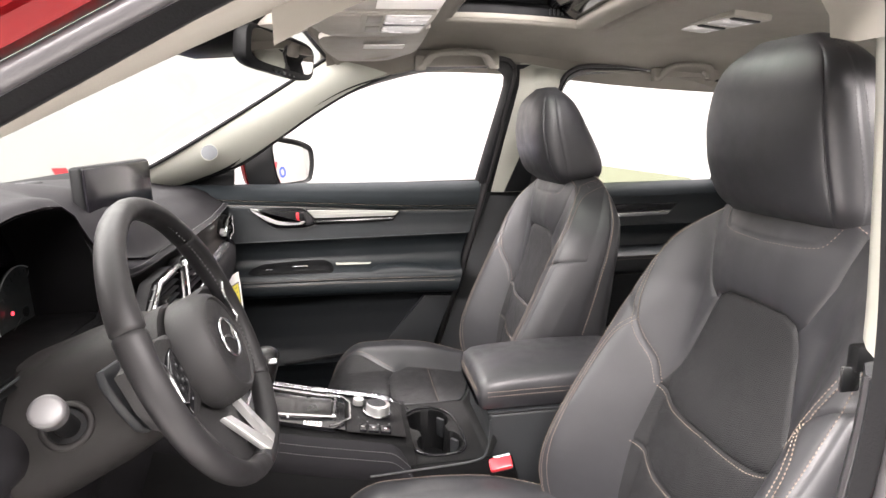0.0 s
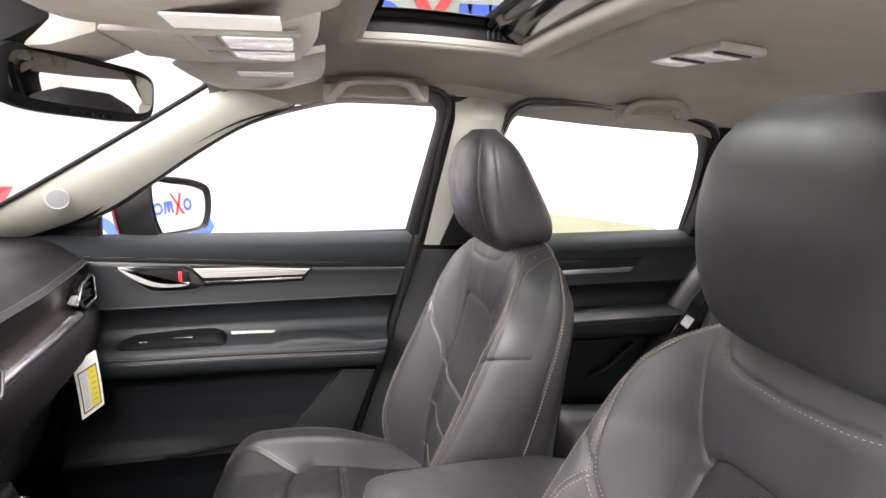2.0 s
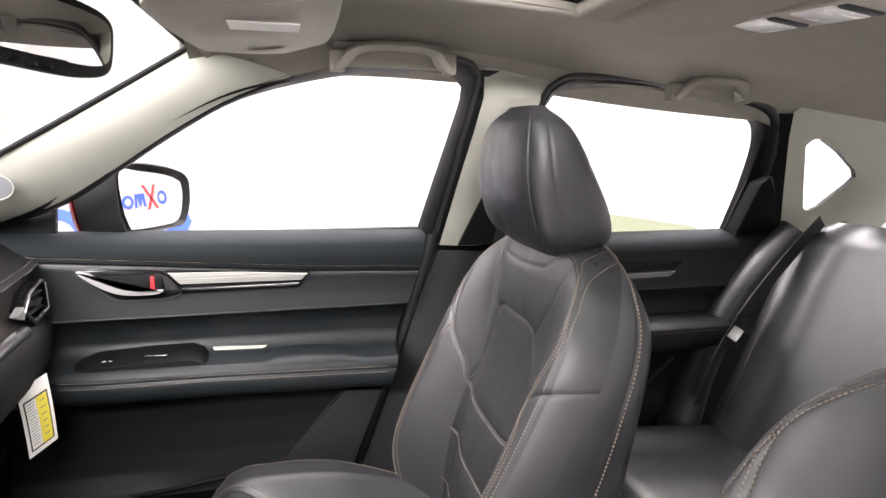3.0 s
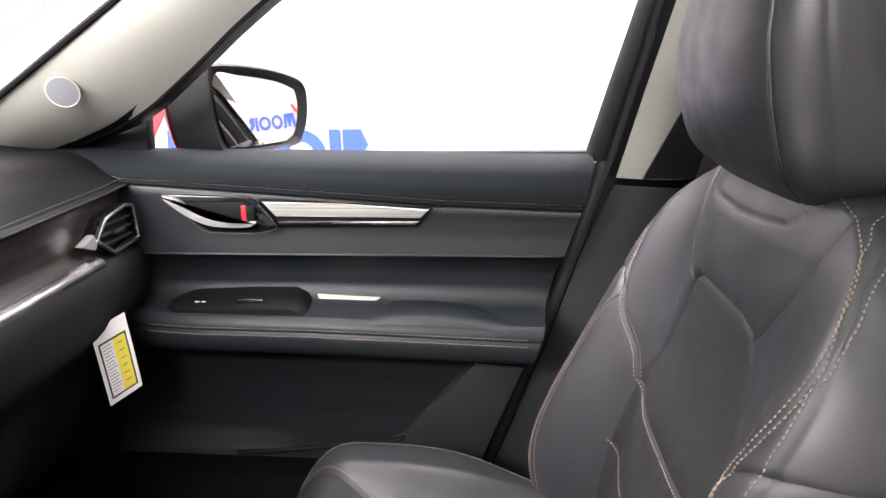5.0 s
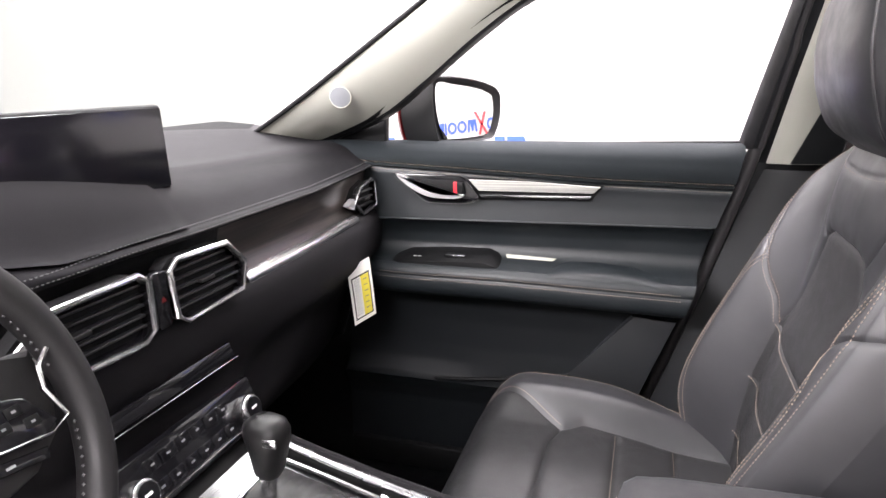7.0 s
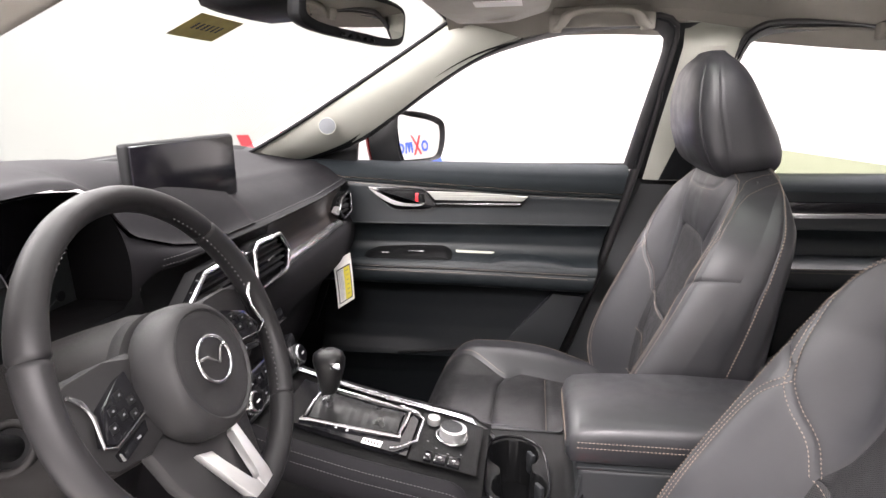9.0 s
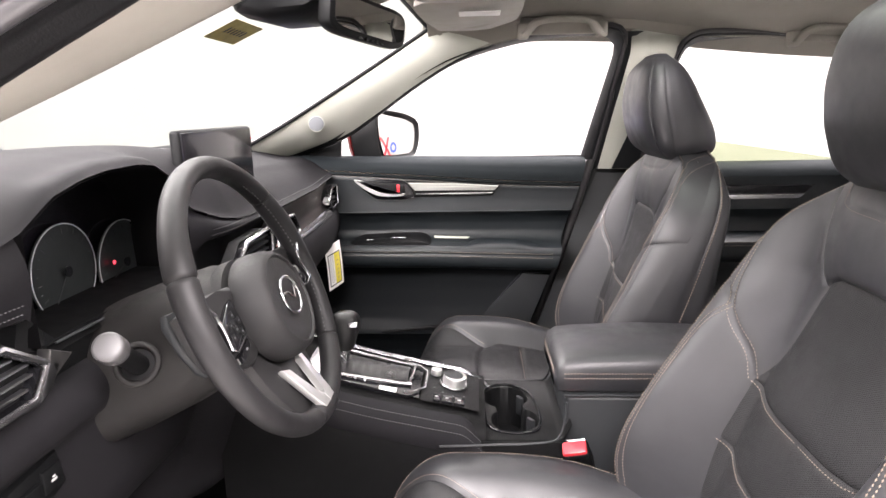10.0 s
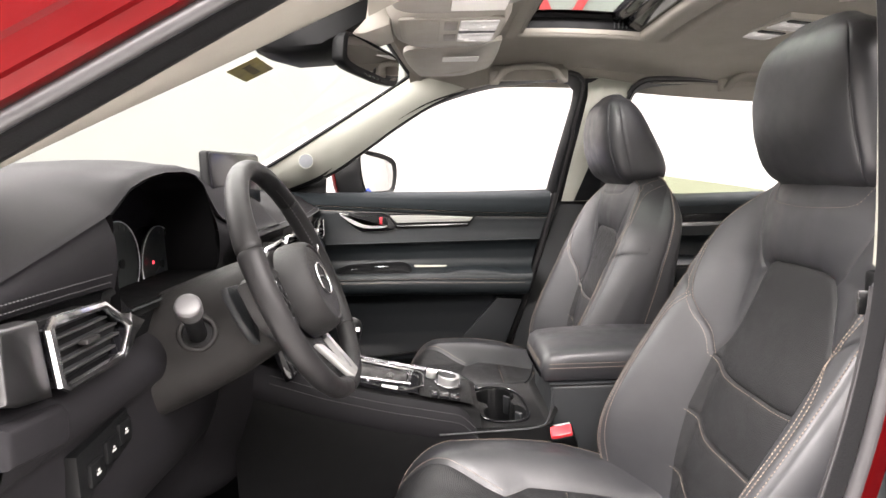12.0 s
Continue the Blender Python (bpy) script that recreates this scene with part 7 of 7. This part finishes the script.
def sunroof():
    d = thing("sunroof", "smoked glass sunroof with its blind half drawn", "sunroof", at=(0.6, 0, 1.57))
    x0, x1, w = 0.392, 0.765, 0.335

    def z(x, y):
        return roof_height(x, y)
    corners = [(x0, -w), (x0, w), (x1, w), (x1, -w)]
    outer = []
    for i in range(4):
        a, b = corners[i], corners[(i + 1) % 4]
        for k in range(10):
            t = k / 10
            outer.append((a[0] + (b[0] - a[0]) * t, a[1] + (b[1] - a[1]) * t))
    cx, cy = (x0 + x1) / 2, 0.0

    def loop(sc, dz):
        return [Vector((cx + (x - cx) * (1 + sc / 0.187), y * (1 + sc / w), z(x, y) + dz)) for x, y in outer]
    part("surround", skin([loop(0.030, -0.001), loop(0.020, -0.007), loop(0.006, -0.009), loop(-0.002, -0.002), loop(-0.004, 0.012)], close_u=True), M_HEAD, d, "padded cloth surround", angle=60)
    part("frame", skin([loop(-0.004, 0.012), loop(-0.004, 0.036), loop(0.004, 0.056)], close_u=True), M_RUBBER, d, "black inner frame")
    part("glass_border", skin([loop(0.006, 0.050), loop(-0.042, 0.046)], close_u=True), M_GLOSS, d, "black border of the roof glass")
    gl = []
    for x in np.linspace(x0 - 0.05, x1 + 0.06, 8):
        gl.append([Vector((x, y, z(x, y) + 0.052)) for y in np.linspace(-0.36, 0.36, 9)])
    g = part("glass", skin(gl), M_ROOF_GLASS, d, "smoked roof glass")
    g.visible_shadow = False
    part("glass_seal", tube([Vector((x, 0.336, z(x, 0.33) + 0.046)) for x in np.linspace(x0, x1, 10)], 0.010, 8), M_RUBBER, d)
    # blind drawn from the rear
    bl = []
    for x in np.linspace(0.690, x1 + 0.03, 6):
        bl.append([Vector((x, y, z(x, y) + 0.016)) for y in np.linspace(-w, w, 9)])
    part("blind", skin(bl), M_HEAD, d, "light grey blind")
    bar = []
    for y in np.linspace(-w + 0.003, w + 0.004, 16):
        bar.append([Vector((x, y, z(x, y) + dz)) for x, dz in ((0.698, 0.014), (0.695, 0.002), (0.701, -0.006), (0.722, -0.008), (0.742, -0.007), (0.752, -0.001), (0.752, 0.014))])
    part("blind_bar", skin(bar), M_HEAD, d, "pale front bar of the blind", angle=60)
    rows = []
    for y in np.linspace(-w, w, 14):
        rows.append([Vector((x, y, z(x, y) + dz)) for x, dz in ((0.622, 0.050), (0.626, 0.036), (0.640, 0.028), (0.656, 0.031), (0.662, 0.020), (0.690, 0.012), (0.705, 0.013))])
    part("slide_bar", skin(rows), M_GLOSS, d, "gloss black cross bar", angle=40)
    for k in range(4):
        part("latch_clip", boxed(0.63 + 0.010 * k, 0.634 + 0.010 * k, w - 0.008, w - 0.002, z(0.64, w) + 0.016, z(0.64, w) + 0.030, 0.001), M_PLASTIC_GREY, d)
    return d


sunroof()


def grab_handle(x0, x1, y, zc):
    d = thing("grab_handle", "pale grey plastic roof grab handle", "grab handle", "grab handles", at=((x0 + x1) / 2, y, zc))
    cx, h = (x0 + x1) / 2, (x1 - x0) / 2
    path = smooth_path([(-1.0, -0.022, 0.000), (-0.86, -0.012, -0.006), (-0.70, 0.004, -0.020), (-0.4, 0.010, -0.026), (0.0, 0.011, -0.027), (0.4, 0.010, -0.026), (0.70, 0.004, -0.020), (0.86, -0.012, -0.006), (1.0, -0.022, 0.000)], 5)
    pts = [Vector((cx + p.x * h, y + p.z * math.copysign(1, y), zc + p.y)) for p in path]
    n = len(pts)
    part("bar", tube(pts, [0.0105 + 0.003 * abs(2 * i / (n - 1) - 1) for i in range(n)], 10, flat=0.75), M_HEAD, d)
    for s in (-1, 1):
        part("mount", boxed(cx + s * h - 0.014, cx + s * h + 0.014, y - 0.008, y + 0.016, zc - 0.030, zc + 0.006, 0.005), M_HEAD, d)
    part("recess", boxed(x0 - 0.006, x1 + 0.006, y + 0.012, y + 0.022, zc - 0.02, zc + 0.022, 0.005), M_HEAD, d)
    return d


grab_handle(0.350, 0.540, 0.500, 1.482)
rg = grab_handle(1.005, 1.165, 0.520, 1.450)
part("coat_hook", tube([(1.125, 0.497, 1.440), (1.125, 0.480, 1.432), (1.125, 0.478, 1.424)], 0.005, 8), M_LINER_PLASTIC, rg)


def dome_lamp():
    d = thing("dome_lamp", "flush rear roof lamp with two clear lenses", "roof lamp", at=(0.95, 0.17, 1.51))
    tilt = Matrix.Translation((0.95, 0.170, roof_height(0.95, 0.17) - 0.002)) @ Matrix.Rotation(radians(2.5), 4, "X") @ Matrix.Rotation(radians(7), 4, "Y")
    part("bezel", boxed(-0.042, 0.042, -0.120, 0.120, -0.003, 0.010, 0.004, 2, tilt), M_LINER_PLASTIC, d)
    for y in (0.066, -0.050):
        part("lens", boxed(-0.034, 0.030, y - 0.034, y + 0.034, -0.006, 0.002, 0.003, 2, tilt), M_LAMP, d, "clear lens")
        part("lens_switch", boxed(-0.030, 0.030, y - 0.054, y - 0.037, -0.0065, 0.002, 0.003, 2, tilt), M_PLASTIC_GREY, d, "grey lamp switch")
    return d


dome_lamp()


def pillar_speaker():
    d = thing("tweeter_grille", "round grey tweeter grille in the windscreen pillar", "loudspeaker", at=(-0.215, 0.645, 1.262))
    a, b = Vector((-0.30, 0.600, 1.250)), Vector((-0.20, 0.745, 1.221))
    nrm = Vector((0.30, -0.90, -0.28)).normalized()
    m = Matrix.Translation(Vector((-0.201, 0.602, 1.257))) @ nrm.to_track_quat("Z", "Y").to_matrix().to_4x4()
    part("grille", disc(m @ Matrix.Translation((0, 0, -0.040)), 0.0205, 0.042, 36, 0.002), M_GRILLE, d)
    part("grille_ring", ring(m @ Matrix.Translation((0, 0, 0.001)), 0.0212, 0.0010, 36, 8), M_CREAM, d)
    return d


pillar_speaker()


# ---------------------------------------------------------------- rear seat and belts
def rear_seat():
    d = thing("rear_bench", "black leather rear bench seat with tan stitching", "car seat")
    for name, y0, y1 in (("outer", 0.20, 0.66), ("middle", -0.20, 0.195), ("outer", -0.66, -0.205)):
        rows = []
        yc, hw = (y0 + y1) / 2, (y1 - y0) / 2
        zs = np.linspace(0.60, 1.16, 34)
        for z in zs:
            row = []
            for v in np.linspace(-1, 1, 29):
                w = hw * (1 - 0.25 * max(0, (z - 1.05) / 0.11) ** 2)
                x = 1.26 + 0.42 * (z - 0.60) - 0.030 * step01((abs(v) - 0.55) / 0.3) * (1 if name == "outer" else 0) + 0.05 * max(0, (abs(v) - 0.9) / 0.1) ** 2
                x += 0.05 * max(0, (z - 1.10) / 0.06) ** 2
                x += 0.005 * math.exp(-((abs(v) - 0.52) / 0.02) ** 2)
                row.append(Vector((x, yc + v * w, z)))
            rows.append(row)
        part("backrest", skin(rows), M_LEATHER, d)
        rows = []
        for x in np.linspace(0.86, 1.34, 24):
            row = []
            for v in np.linspace(-1, 1, 29):
                t = (x - 0.86) / 0.48
                z = 0.675 - 0.045 * t + 0.018 * step01((abs(v) - 0.55) / 0.3) * (1 if name == "outer" else 0)
                z -= 0.10 * max(0, (0.14 - t) / 0.14) ** 2.2 + 0.05 * max(0, (abs(v) - 0.9) / 0.1) ** 2
                z -= 0.005 * math.exp(-((abs(v) - 0.52) / 0.02) ** 2)
                row.append(Vector((x, yc + v * hw, z)))
            rows.append(row)
        part("cushion", skin(rows), M_LEATHER, d)
    part("bench_base", boxed(0.90, 1.40, -0.66, 0.66, 0.36, 0.575, 0.02), M_CARPET, d)
    for s in (-1, 1):
        part("side_bolster", tube(smooth_path([(1.20, s * 0.69, 0.62), (1.26, s * 0.70, 0.80), (1.36, s * 0.695, 0.98), (1.47, s * 0.66, 1.13)], 6), [0.05 - 0.0006 * i for i in range(19)], 12), M_LEATHER, d)
        bm = bmesh.new()
        stitches(bm, [Vector((1.262 + 0.42 * (z - 0.60) - 0.032, s * (0.43 + 0.23 * 0.80), z)) for z in np.linspace(0.66, 1.08, 50)])
        tagged(part("bench_stitching", bm, M_THREAD, d, "tan thread", smooth=False), kind="stuff")
    return d


rear_seat()


def belt(name_at, path, label, width=0.046):
    d = thing("seat_belt", label, "seat belt", "seat belts", at=name_at)
    P = smooth_path(path, 6)
    rows = []
    for i, p in enumerate(P):
        t = (P[min(len(P) - 1, i + 1)] - P[max(0, i - 1)]).normalized()
        u = t.cross(Vector((0.5, -0.8, 0.2))).normalized() * width / 2
        n = u.cross(t).normalized() * 0.0009
        rows.append([p - u - n, p + u - n, p + u + n, p - u + n])
    part("webbing", skin(rows, close_u=True), M_BELT, d, "black woven webbing", angle=30)
    return d


rb = belt((1.3, 0.6, 0.9), [(1.47, 0.59, 1.165), (1.40, 0.60, 1.08), (1.31, 0.61, 0.96), (1.24, 0.615, 0.84), (1.20, 0.62, 0.72)], "black rear seat belt with a chrome tongue")
part("tongue", boxed(-0.012, 0.012, -0.003, 0.003, -0.022, 0.014, 0.002, 2, Matrix.Translation((1.275, 0.600, 0.905)) @ Matrix.Rotation(radians(38), 4, "Y") @ Matrix.Rotation(radians(-40), 4, "Z")), M_BRUSHED, rb, "chrome tongue")
part("tongue_grip", boxed(-0.028, 0.028, -0.007, 0.007, 0.010, 0.032, 0.004, 2, Matrix.Translation((1.275, 0.600, 0.905)) @ Matrix.Rotation(radians(38), 4, "Y") @ Matrix.Rotation(radians(-40), 4, "Z")), M_PLASTIC, rb)
fb = belt((0.68, 0.66, 1.2), [(0.700, 0.555, 1.36), (0.705, 0.590, 1.28), (0.704, 0.672, 1.13), (0.690, 0.695, 0.98), (0.665, 0.705, 0.80), (0.64, 0.705, 0.62)], "black front passenger seat belt on the pillar")
part("belt_guide", boxed(0.672, 0.716, 0.548, 0.572, 1.340, 1.380, 0.008), M_CREAM, fb, "pale belt guide")
db = belt((0.68, -0.60, 1.2), [(0.705, -0.545, 1.38), (0.680, -0.580, 1.22), (0.648, -0.612, 1.08), (0.632, -0.655, 0.92), (0.625, -0.672, 0.72)], "black driver's seat belt beside the seat")
part("tongue", boxed(0.596, 0.616, -0.626, -0.621, 1.058, 1.084, 0.002), M_CHROME, db, "chrome tongue")
part("tongue_grip", boxed(0.606, 0.640, -0.630, -0.616, 1.078, 1.104, 0.004), M_PLASTIC, db, "black tongue grip")
hinge = thing("seat_hinge_bracket", "small bright metal bracket at the foot of the backrest", "bracket", at=(0.485, -0.15, 0.62))
part("bracket_plate", boxed(0.470, 0.505, -0.172, -0.140, 0.600, 0.662, 0.006, 3), M_BRUSHED, hinge)
part("bracket_edge", boxed(0.466, 0.471, -0.176, -0.138, 0.640, 0.666, 0.001), M_CHROME, hinge, "chrome edge")
part("belt_latch", boxed(0.610, 0.632, 0.700, 0.712, 0.905, 0.925, 0.002), M_BRUSHED, fb)


# ---------------------------------------------------------------- outside
def door_mirror():
    d = thing("door_mirror", "black and red folding door mirror outside the window", "mirror", at=(-0.02, 0.83, 1.2))
    face = Vector((math.cos(radians(-34.3)) * math.cos(radians(4.25)), math.sin(radians(-34.3)) * math.cos(radians(4.25)), math.sin(radians(4.25))))
    tang = Vector((0, 0, 1)).cross(face).normalized()
    upv = face.cross(tang)
    m = Matrix.Translation((-0.006, 0.832, 1.217))
    for i in range(3):
        m[i][0], m[i][1], m[i][2] = tang[i], upv[i], face[i]

    shell = [(-0.096, 0.062), (-0.084, 0.071), (-0.03, 0.069), (0.030, 0.060), (0.076, 0.046), (0.092, 0.032), (0.095, 0.014), (0.090, -0.022), (0.076, -0.052), (0.058, -0.066), (-0.02, -0.068), (-0.080, -0.066), (-0.094, -0.054), (-0.100, 0.0)]
    pane = [(-0.085, 0.058), (-0.04, 0.055), (0.026, 0.044), (0.062, 0.031), (0.070, 0.022), (0.071, -0.006), (0.060, -0.042), (0.044, -0.057), (0.02, -0.061), (-0.064, -0.061), (-0.080, -0.051), (-0.091, 0.0)]

    def outline(sx, sy, base=shell):
        pts = smooth_path([(x * sx, y * sy, 0) for x, y in base], 4, closed=True)
        return [(p.x, p.y) for p in pts]
    rows = []
    for sx, sy, z in ((0.835, 0.825, -0.004), (1.0, 1.0, 0.006), (1.05, 1.06, 0.0), (1.08, 1.09, -0.022), (1.08, 1.08, -0.050), (1.02, 1.00, -0.078), (0.84, 0.82, -0.096), (0.5, 0.5, -0.104)):
        rows.append([m @ Vector((x, y, max(z, -0.01))) + Vector((min(0.0, z + 0.01), -0.15 * min(0.0, z + 0.01), 0)) for x, y in outline(sx, sy)])
    part("housing", capped(rows), M_PLASTIC, d, "black mirror housing")
    cap = []
    for sx, sy, z in ((1.03, 1.03, -0.082), (0.96, 0.95, -0.094), (0.82, 0.80, -0.106), (0.5, 0.5, -0.112)):
        cap.append([m @ Vector((x, y, -0.01)) + Vector((z + 0.01, -0.15 * (z + 0.01), 0)) for x, y in outline(sx, sy)])
    part("painted_cap", capped(cap), M_RED, d, "red painted cap")
    # slightly domed glass
    def dome(s):
        return [m @ Vector((x, y, 0.0066 - ((x + 0.006) ** 2 + y * y) / 4.0)) for x, y in outline(s, s, pane)]
    part("glass", capped([dome(s) for s in (1.0, 0.9, 0.8, 0.7, 0.6, 0.5, 0.4, 0.3, 0.2, 0.1, 0.02)]), M_MIRROR, d, "domed mirror glass", angle=85)
    part("foot", prism([(-0.11, 1.130), (-0.03, 1.130), (-0.04, 1.150), (-0.09, 1.160)], "y", 0.785, 0.86, 0.01), M_PLASTIC, d, "black mirror foot")
    return d


door_mirror()


def sign(name_at, put, label):
    """Wall sign of plain shapes: rings and slabs in blue, a large red cross, a thin grey line of bars beneath."""
    d = thing("wall_sign", label, "sign", "wall signs", at=name_at)

    def ring_shape(x, w, h):
        n = 36
        out = [put(x + w / 2 * math.cos(2 * math.pi * k / n), h / 2 + h / 2 * math.sin(2 * math.pi * k / n), 0.0) for k in range(n)]
        out2 = [put(x + w / 2 * math.cos(2 * math.pi * k / n), h / 2 + h / 2 * math.sin(2 * math.pi * k / n), 0.012) for k in range(n)]
        inn = [put(x + (w / 2 - 0.052) * math.cos(2 * math.pi * k / n), h / 2 + (h / 2 - 0.052) * math.sin(2 * math.pi * k / n), 0.012) for k in range(n)]
        inn2 = [put(x + (w / 2 - 0.052) * math.cos(2 * math.pi * k / n), h / 2 + (h / 2 - 0.052) * math.sin(2 * math.pi * k / n), 0.0) for k in range(n)]
        part("blue_ring", skin([out, out2, inn, inn2], close_u=True), M_BLUE, d, "blue ring", angle=30)

    def slab(name, pts, material, lab):
        bm = bmesh.new()
        lo = [bm.verts.new(put(x, z, 0.0)) for x, z in pts]
        hi = [bm.verts.new(put(x, z, 0.012)) for x, z in pts]
        bm.faces.new(lo)
        bm.faces.new(list(reversed(hi)))
        n = len(pts)
        for i in range(n):
            bm.faces.new((lo[i], hi[i], hi[(i + 1) % n], lo[(i + 1) % n]))
        part(name, bm, material, d, lab, smooth=False)
    ring_shape(0.12, 0.24, 0.25)
    slab("red_stroke", [(0.24, 0.38), (0.31, 0.38), (0.50, -0.06), (0.43, -0.06)], M_SIGN_RED, "red slanting stroke")
    slab("red_stroke", [(0.22, -0.06), (0.29, -0.06), (0.58, 0.40), (0.52, 0.40)], M_SIGN_RED, "red slanting stroke")
    slab("blue_slab", [(0.52, 0.0), (0.57, 0.0), (0.61, 0.25), (0.54, 0.25)], M_BLUE, "blue slab")
    slab("blue_slab", [(0.63, 0.02), (0.67, 0.02), (0.72, 0.25), (0.58, 0.25)], M_BLUE, "blue slab")
    slab("blue_slab", [(0.73, 0.0), (0.78, 0.0), (0.76, 0.25), (0.70, 0.25)], M_BLUE, "blue slab")
    ring_shape(0.92, 0.24, 0.25)
    ring_shape(1.18, 0.24, 0.25)
    slab("blue_slab", [(1.32, 0.0), (1.37, 0.0), (1.37, 0.25), (1.32, 0.25)], M_BLUE, "blue slab")
    slab("blue_slab", [(1.385, 0.10), (1.47, 0.0), (1.53, 0.0), (1.47, 0.12), (1.50, 0.18), (1.47, 0.25), (1.385, 0.25)], M_BLUE, "blue slab")
    for k in range(9):
        slab("grey_bar", [(0.52 + 0.075 * k, -0.13), (0.575 + 0.075 * k, -0.13), (0.575 + 0.075 * k, -0.07), (0.52 + 0.075 * k, -0.07)], M_SIGN_GREY, "grey bar")
    return d


sign((-1.0, 2.6, 0.8), lambda x, z, dep: Vector((-1.69 + x, 2.598 - dep, 0.750 + z)), "blue and red dealer sign on the side wall")
sign((1.3, 2.6, 1.9), lambda x, z, dep: Vector((0.60 + x, 2.598 - dep, 1.85 + z)), "high blue and red dealer sign on the side wall")
sign((4.6, 1.8, 1.0), lambda x, z, dep: Vector((4.598 - dep, 1.89 - x * 0.86, 1.15 + z * 0.86)), "blue and red dealer sign on the end wall")


# ---------------------------------------------------------------- paper things
def hang_tag():
    d = thing("hang_tag", "white and yellow printed card hanging below the dashboard", "tag", at=(-0.165, 0.557, 0.93))
    a, b, c, e = Vector((-0.186, 0.540, 0.922)), Vector((-0.150, 0.573, 0.940)), Vector((-0.146, 0.579, 0.815)), Vector((-0.180, 0.545, 0.797))
    n = (b - a).cross(e - a).normalized()
    if n.x < 0:
        n = -n

    def quad(u0, u1, v0, v1, d0, d1):
        def at(u, v):
            return a.lerp(b, u).lerp(e.lerp(c, u), v)
        rows = [[at(u, v) + n * (d1 + 0.003 * math.sin(v * 3.0)) for u in np.linspace(u0, u1, 4)] for v in np.linspace(v0, v1, 8)]
        back = [[p - n * (d1 - d0) for p in r] for r in rows]
        bm = skin(rows)
        skin(back, bm=bm)
        return bm
    card = part("card", quad(0, 1, 0, 1, 0, 0.0008), M_PAPER, d, "white card", smooth=False)
    part("frame_print", quad(0.10, 0.90, 0.20, 0.93, 0.0009, 0.0012), M_INK, card, "dark printed frame", smooth=False)
    part("panel_print", quad(0.15, 0.85, 0.225, 0.905, 0.0013, 0.0016), M_PAPER, card, smooth=False)
    part("yellow_print", quad(0.50, 0.85, 0.225, 0.905, 0.0017, 0.0020), M_YELLOW, card, "yellow printed band", smooth=False)
    for k in range(15):
        part("print_bar", quad(0.19, 0.46 - 0.05 * (k % 3 == 2), 0.255 + 0.042 * k, 0.263 + 0.042 * k, 0.0017, 0.0020), M_TICK, card, smooth=False)
    for k in range(6):
        part("print_bar", quad(0.60, 0.76, 0.29 + 0.10 * k, 0.303 + 0.10 * k, 0.0021, 0.0024), M_TICK, card, smooth=False)
    part("string", tube([a.lerp(b, 0.6) + Vector((0, 0, -0.010)), Vector((-0.172, 0.565, 0.945)), Vector((-0.180, 0.575, 0.960))], 0.0012, 6), M_INK, d)
    return d


hang_tag()


def windscreen_sticker():
    d = thing("windscreen_sticker", "olive paper sticker on the windscreen", "sticker", at=(-0.19, 0.04, 1.43))

    def at(x, y, dz=0.0):
        return Vector((x, y, 1.441 + 0.44 * (x + 0.162) + dz))
    bm = skin([[at(-0.162, y) for y in np.linspace(-0.025, 0.106, 5)], [at(-0.222, y) for y in np.linspace(-0.025, 0.106, 5)]])
    st = part("paper", bm, M_OLIVE, d, smooth=False)
    for k in range(6):
        y = 0.0 + 0.014 * k
        part("ink_bar", skin([[at(-0.182, y, -0.0008), at(-0.182, y + 0.007, -0.0008)], [at(-0.198, y, -0.0008), at(-0.198, y + 0.007, -0.0008)]]), M_INK, st, smooth=False)
    return d


windscreen_sticker()
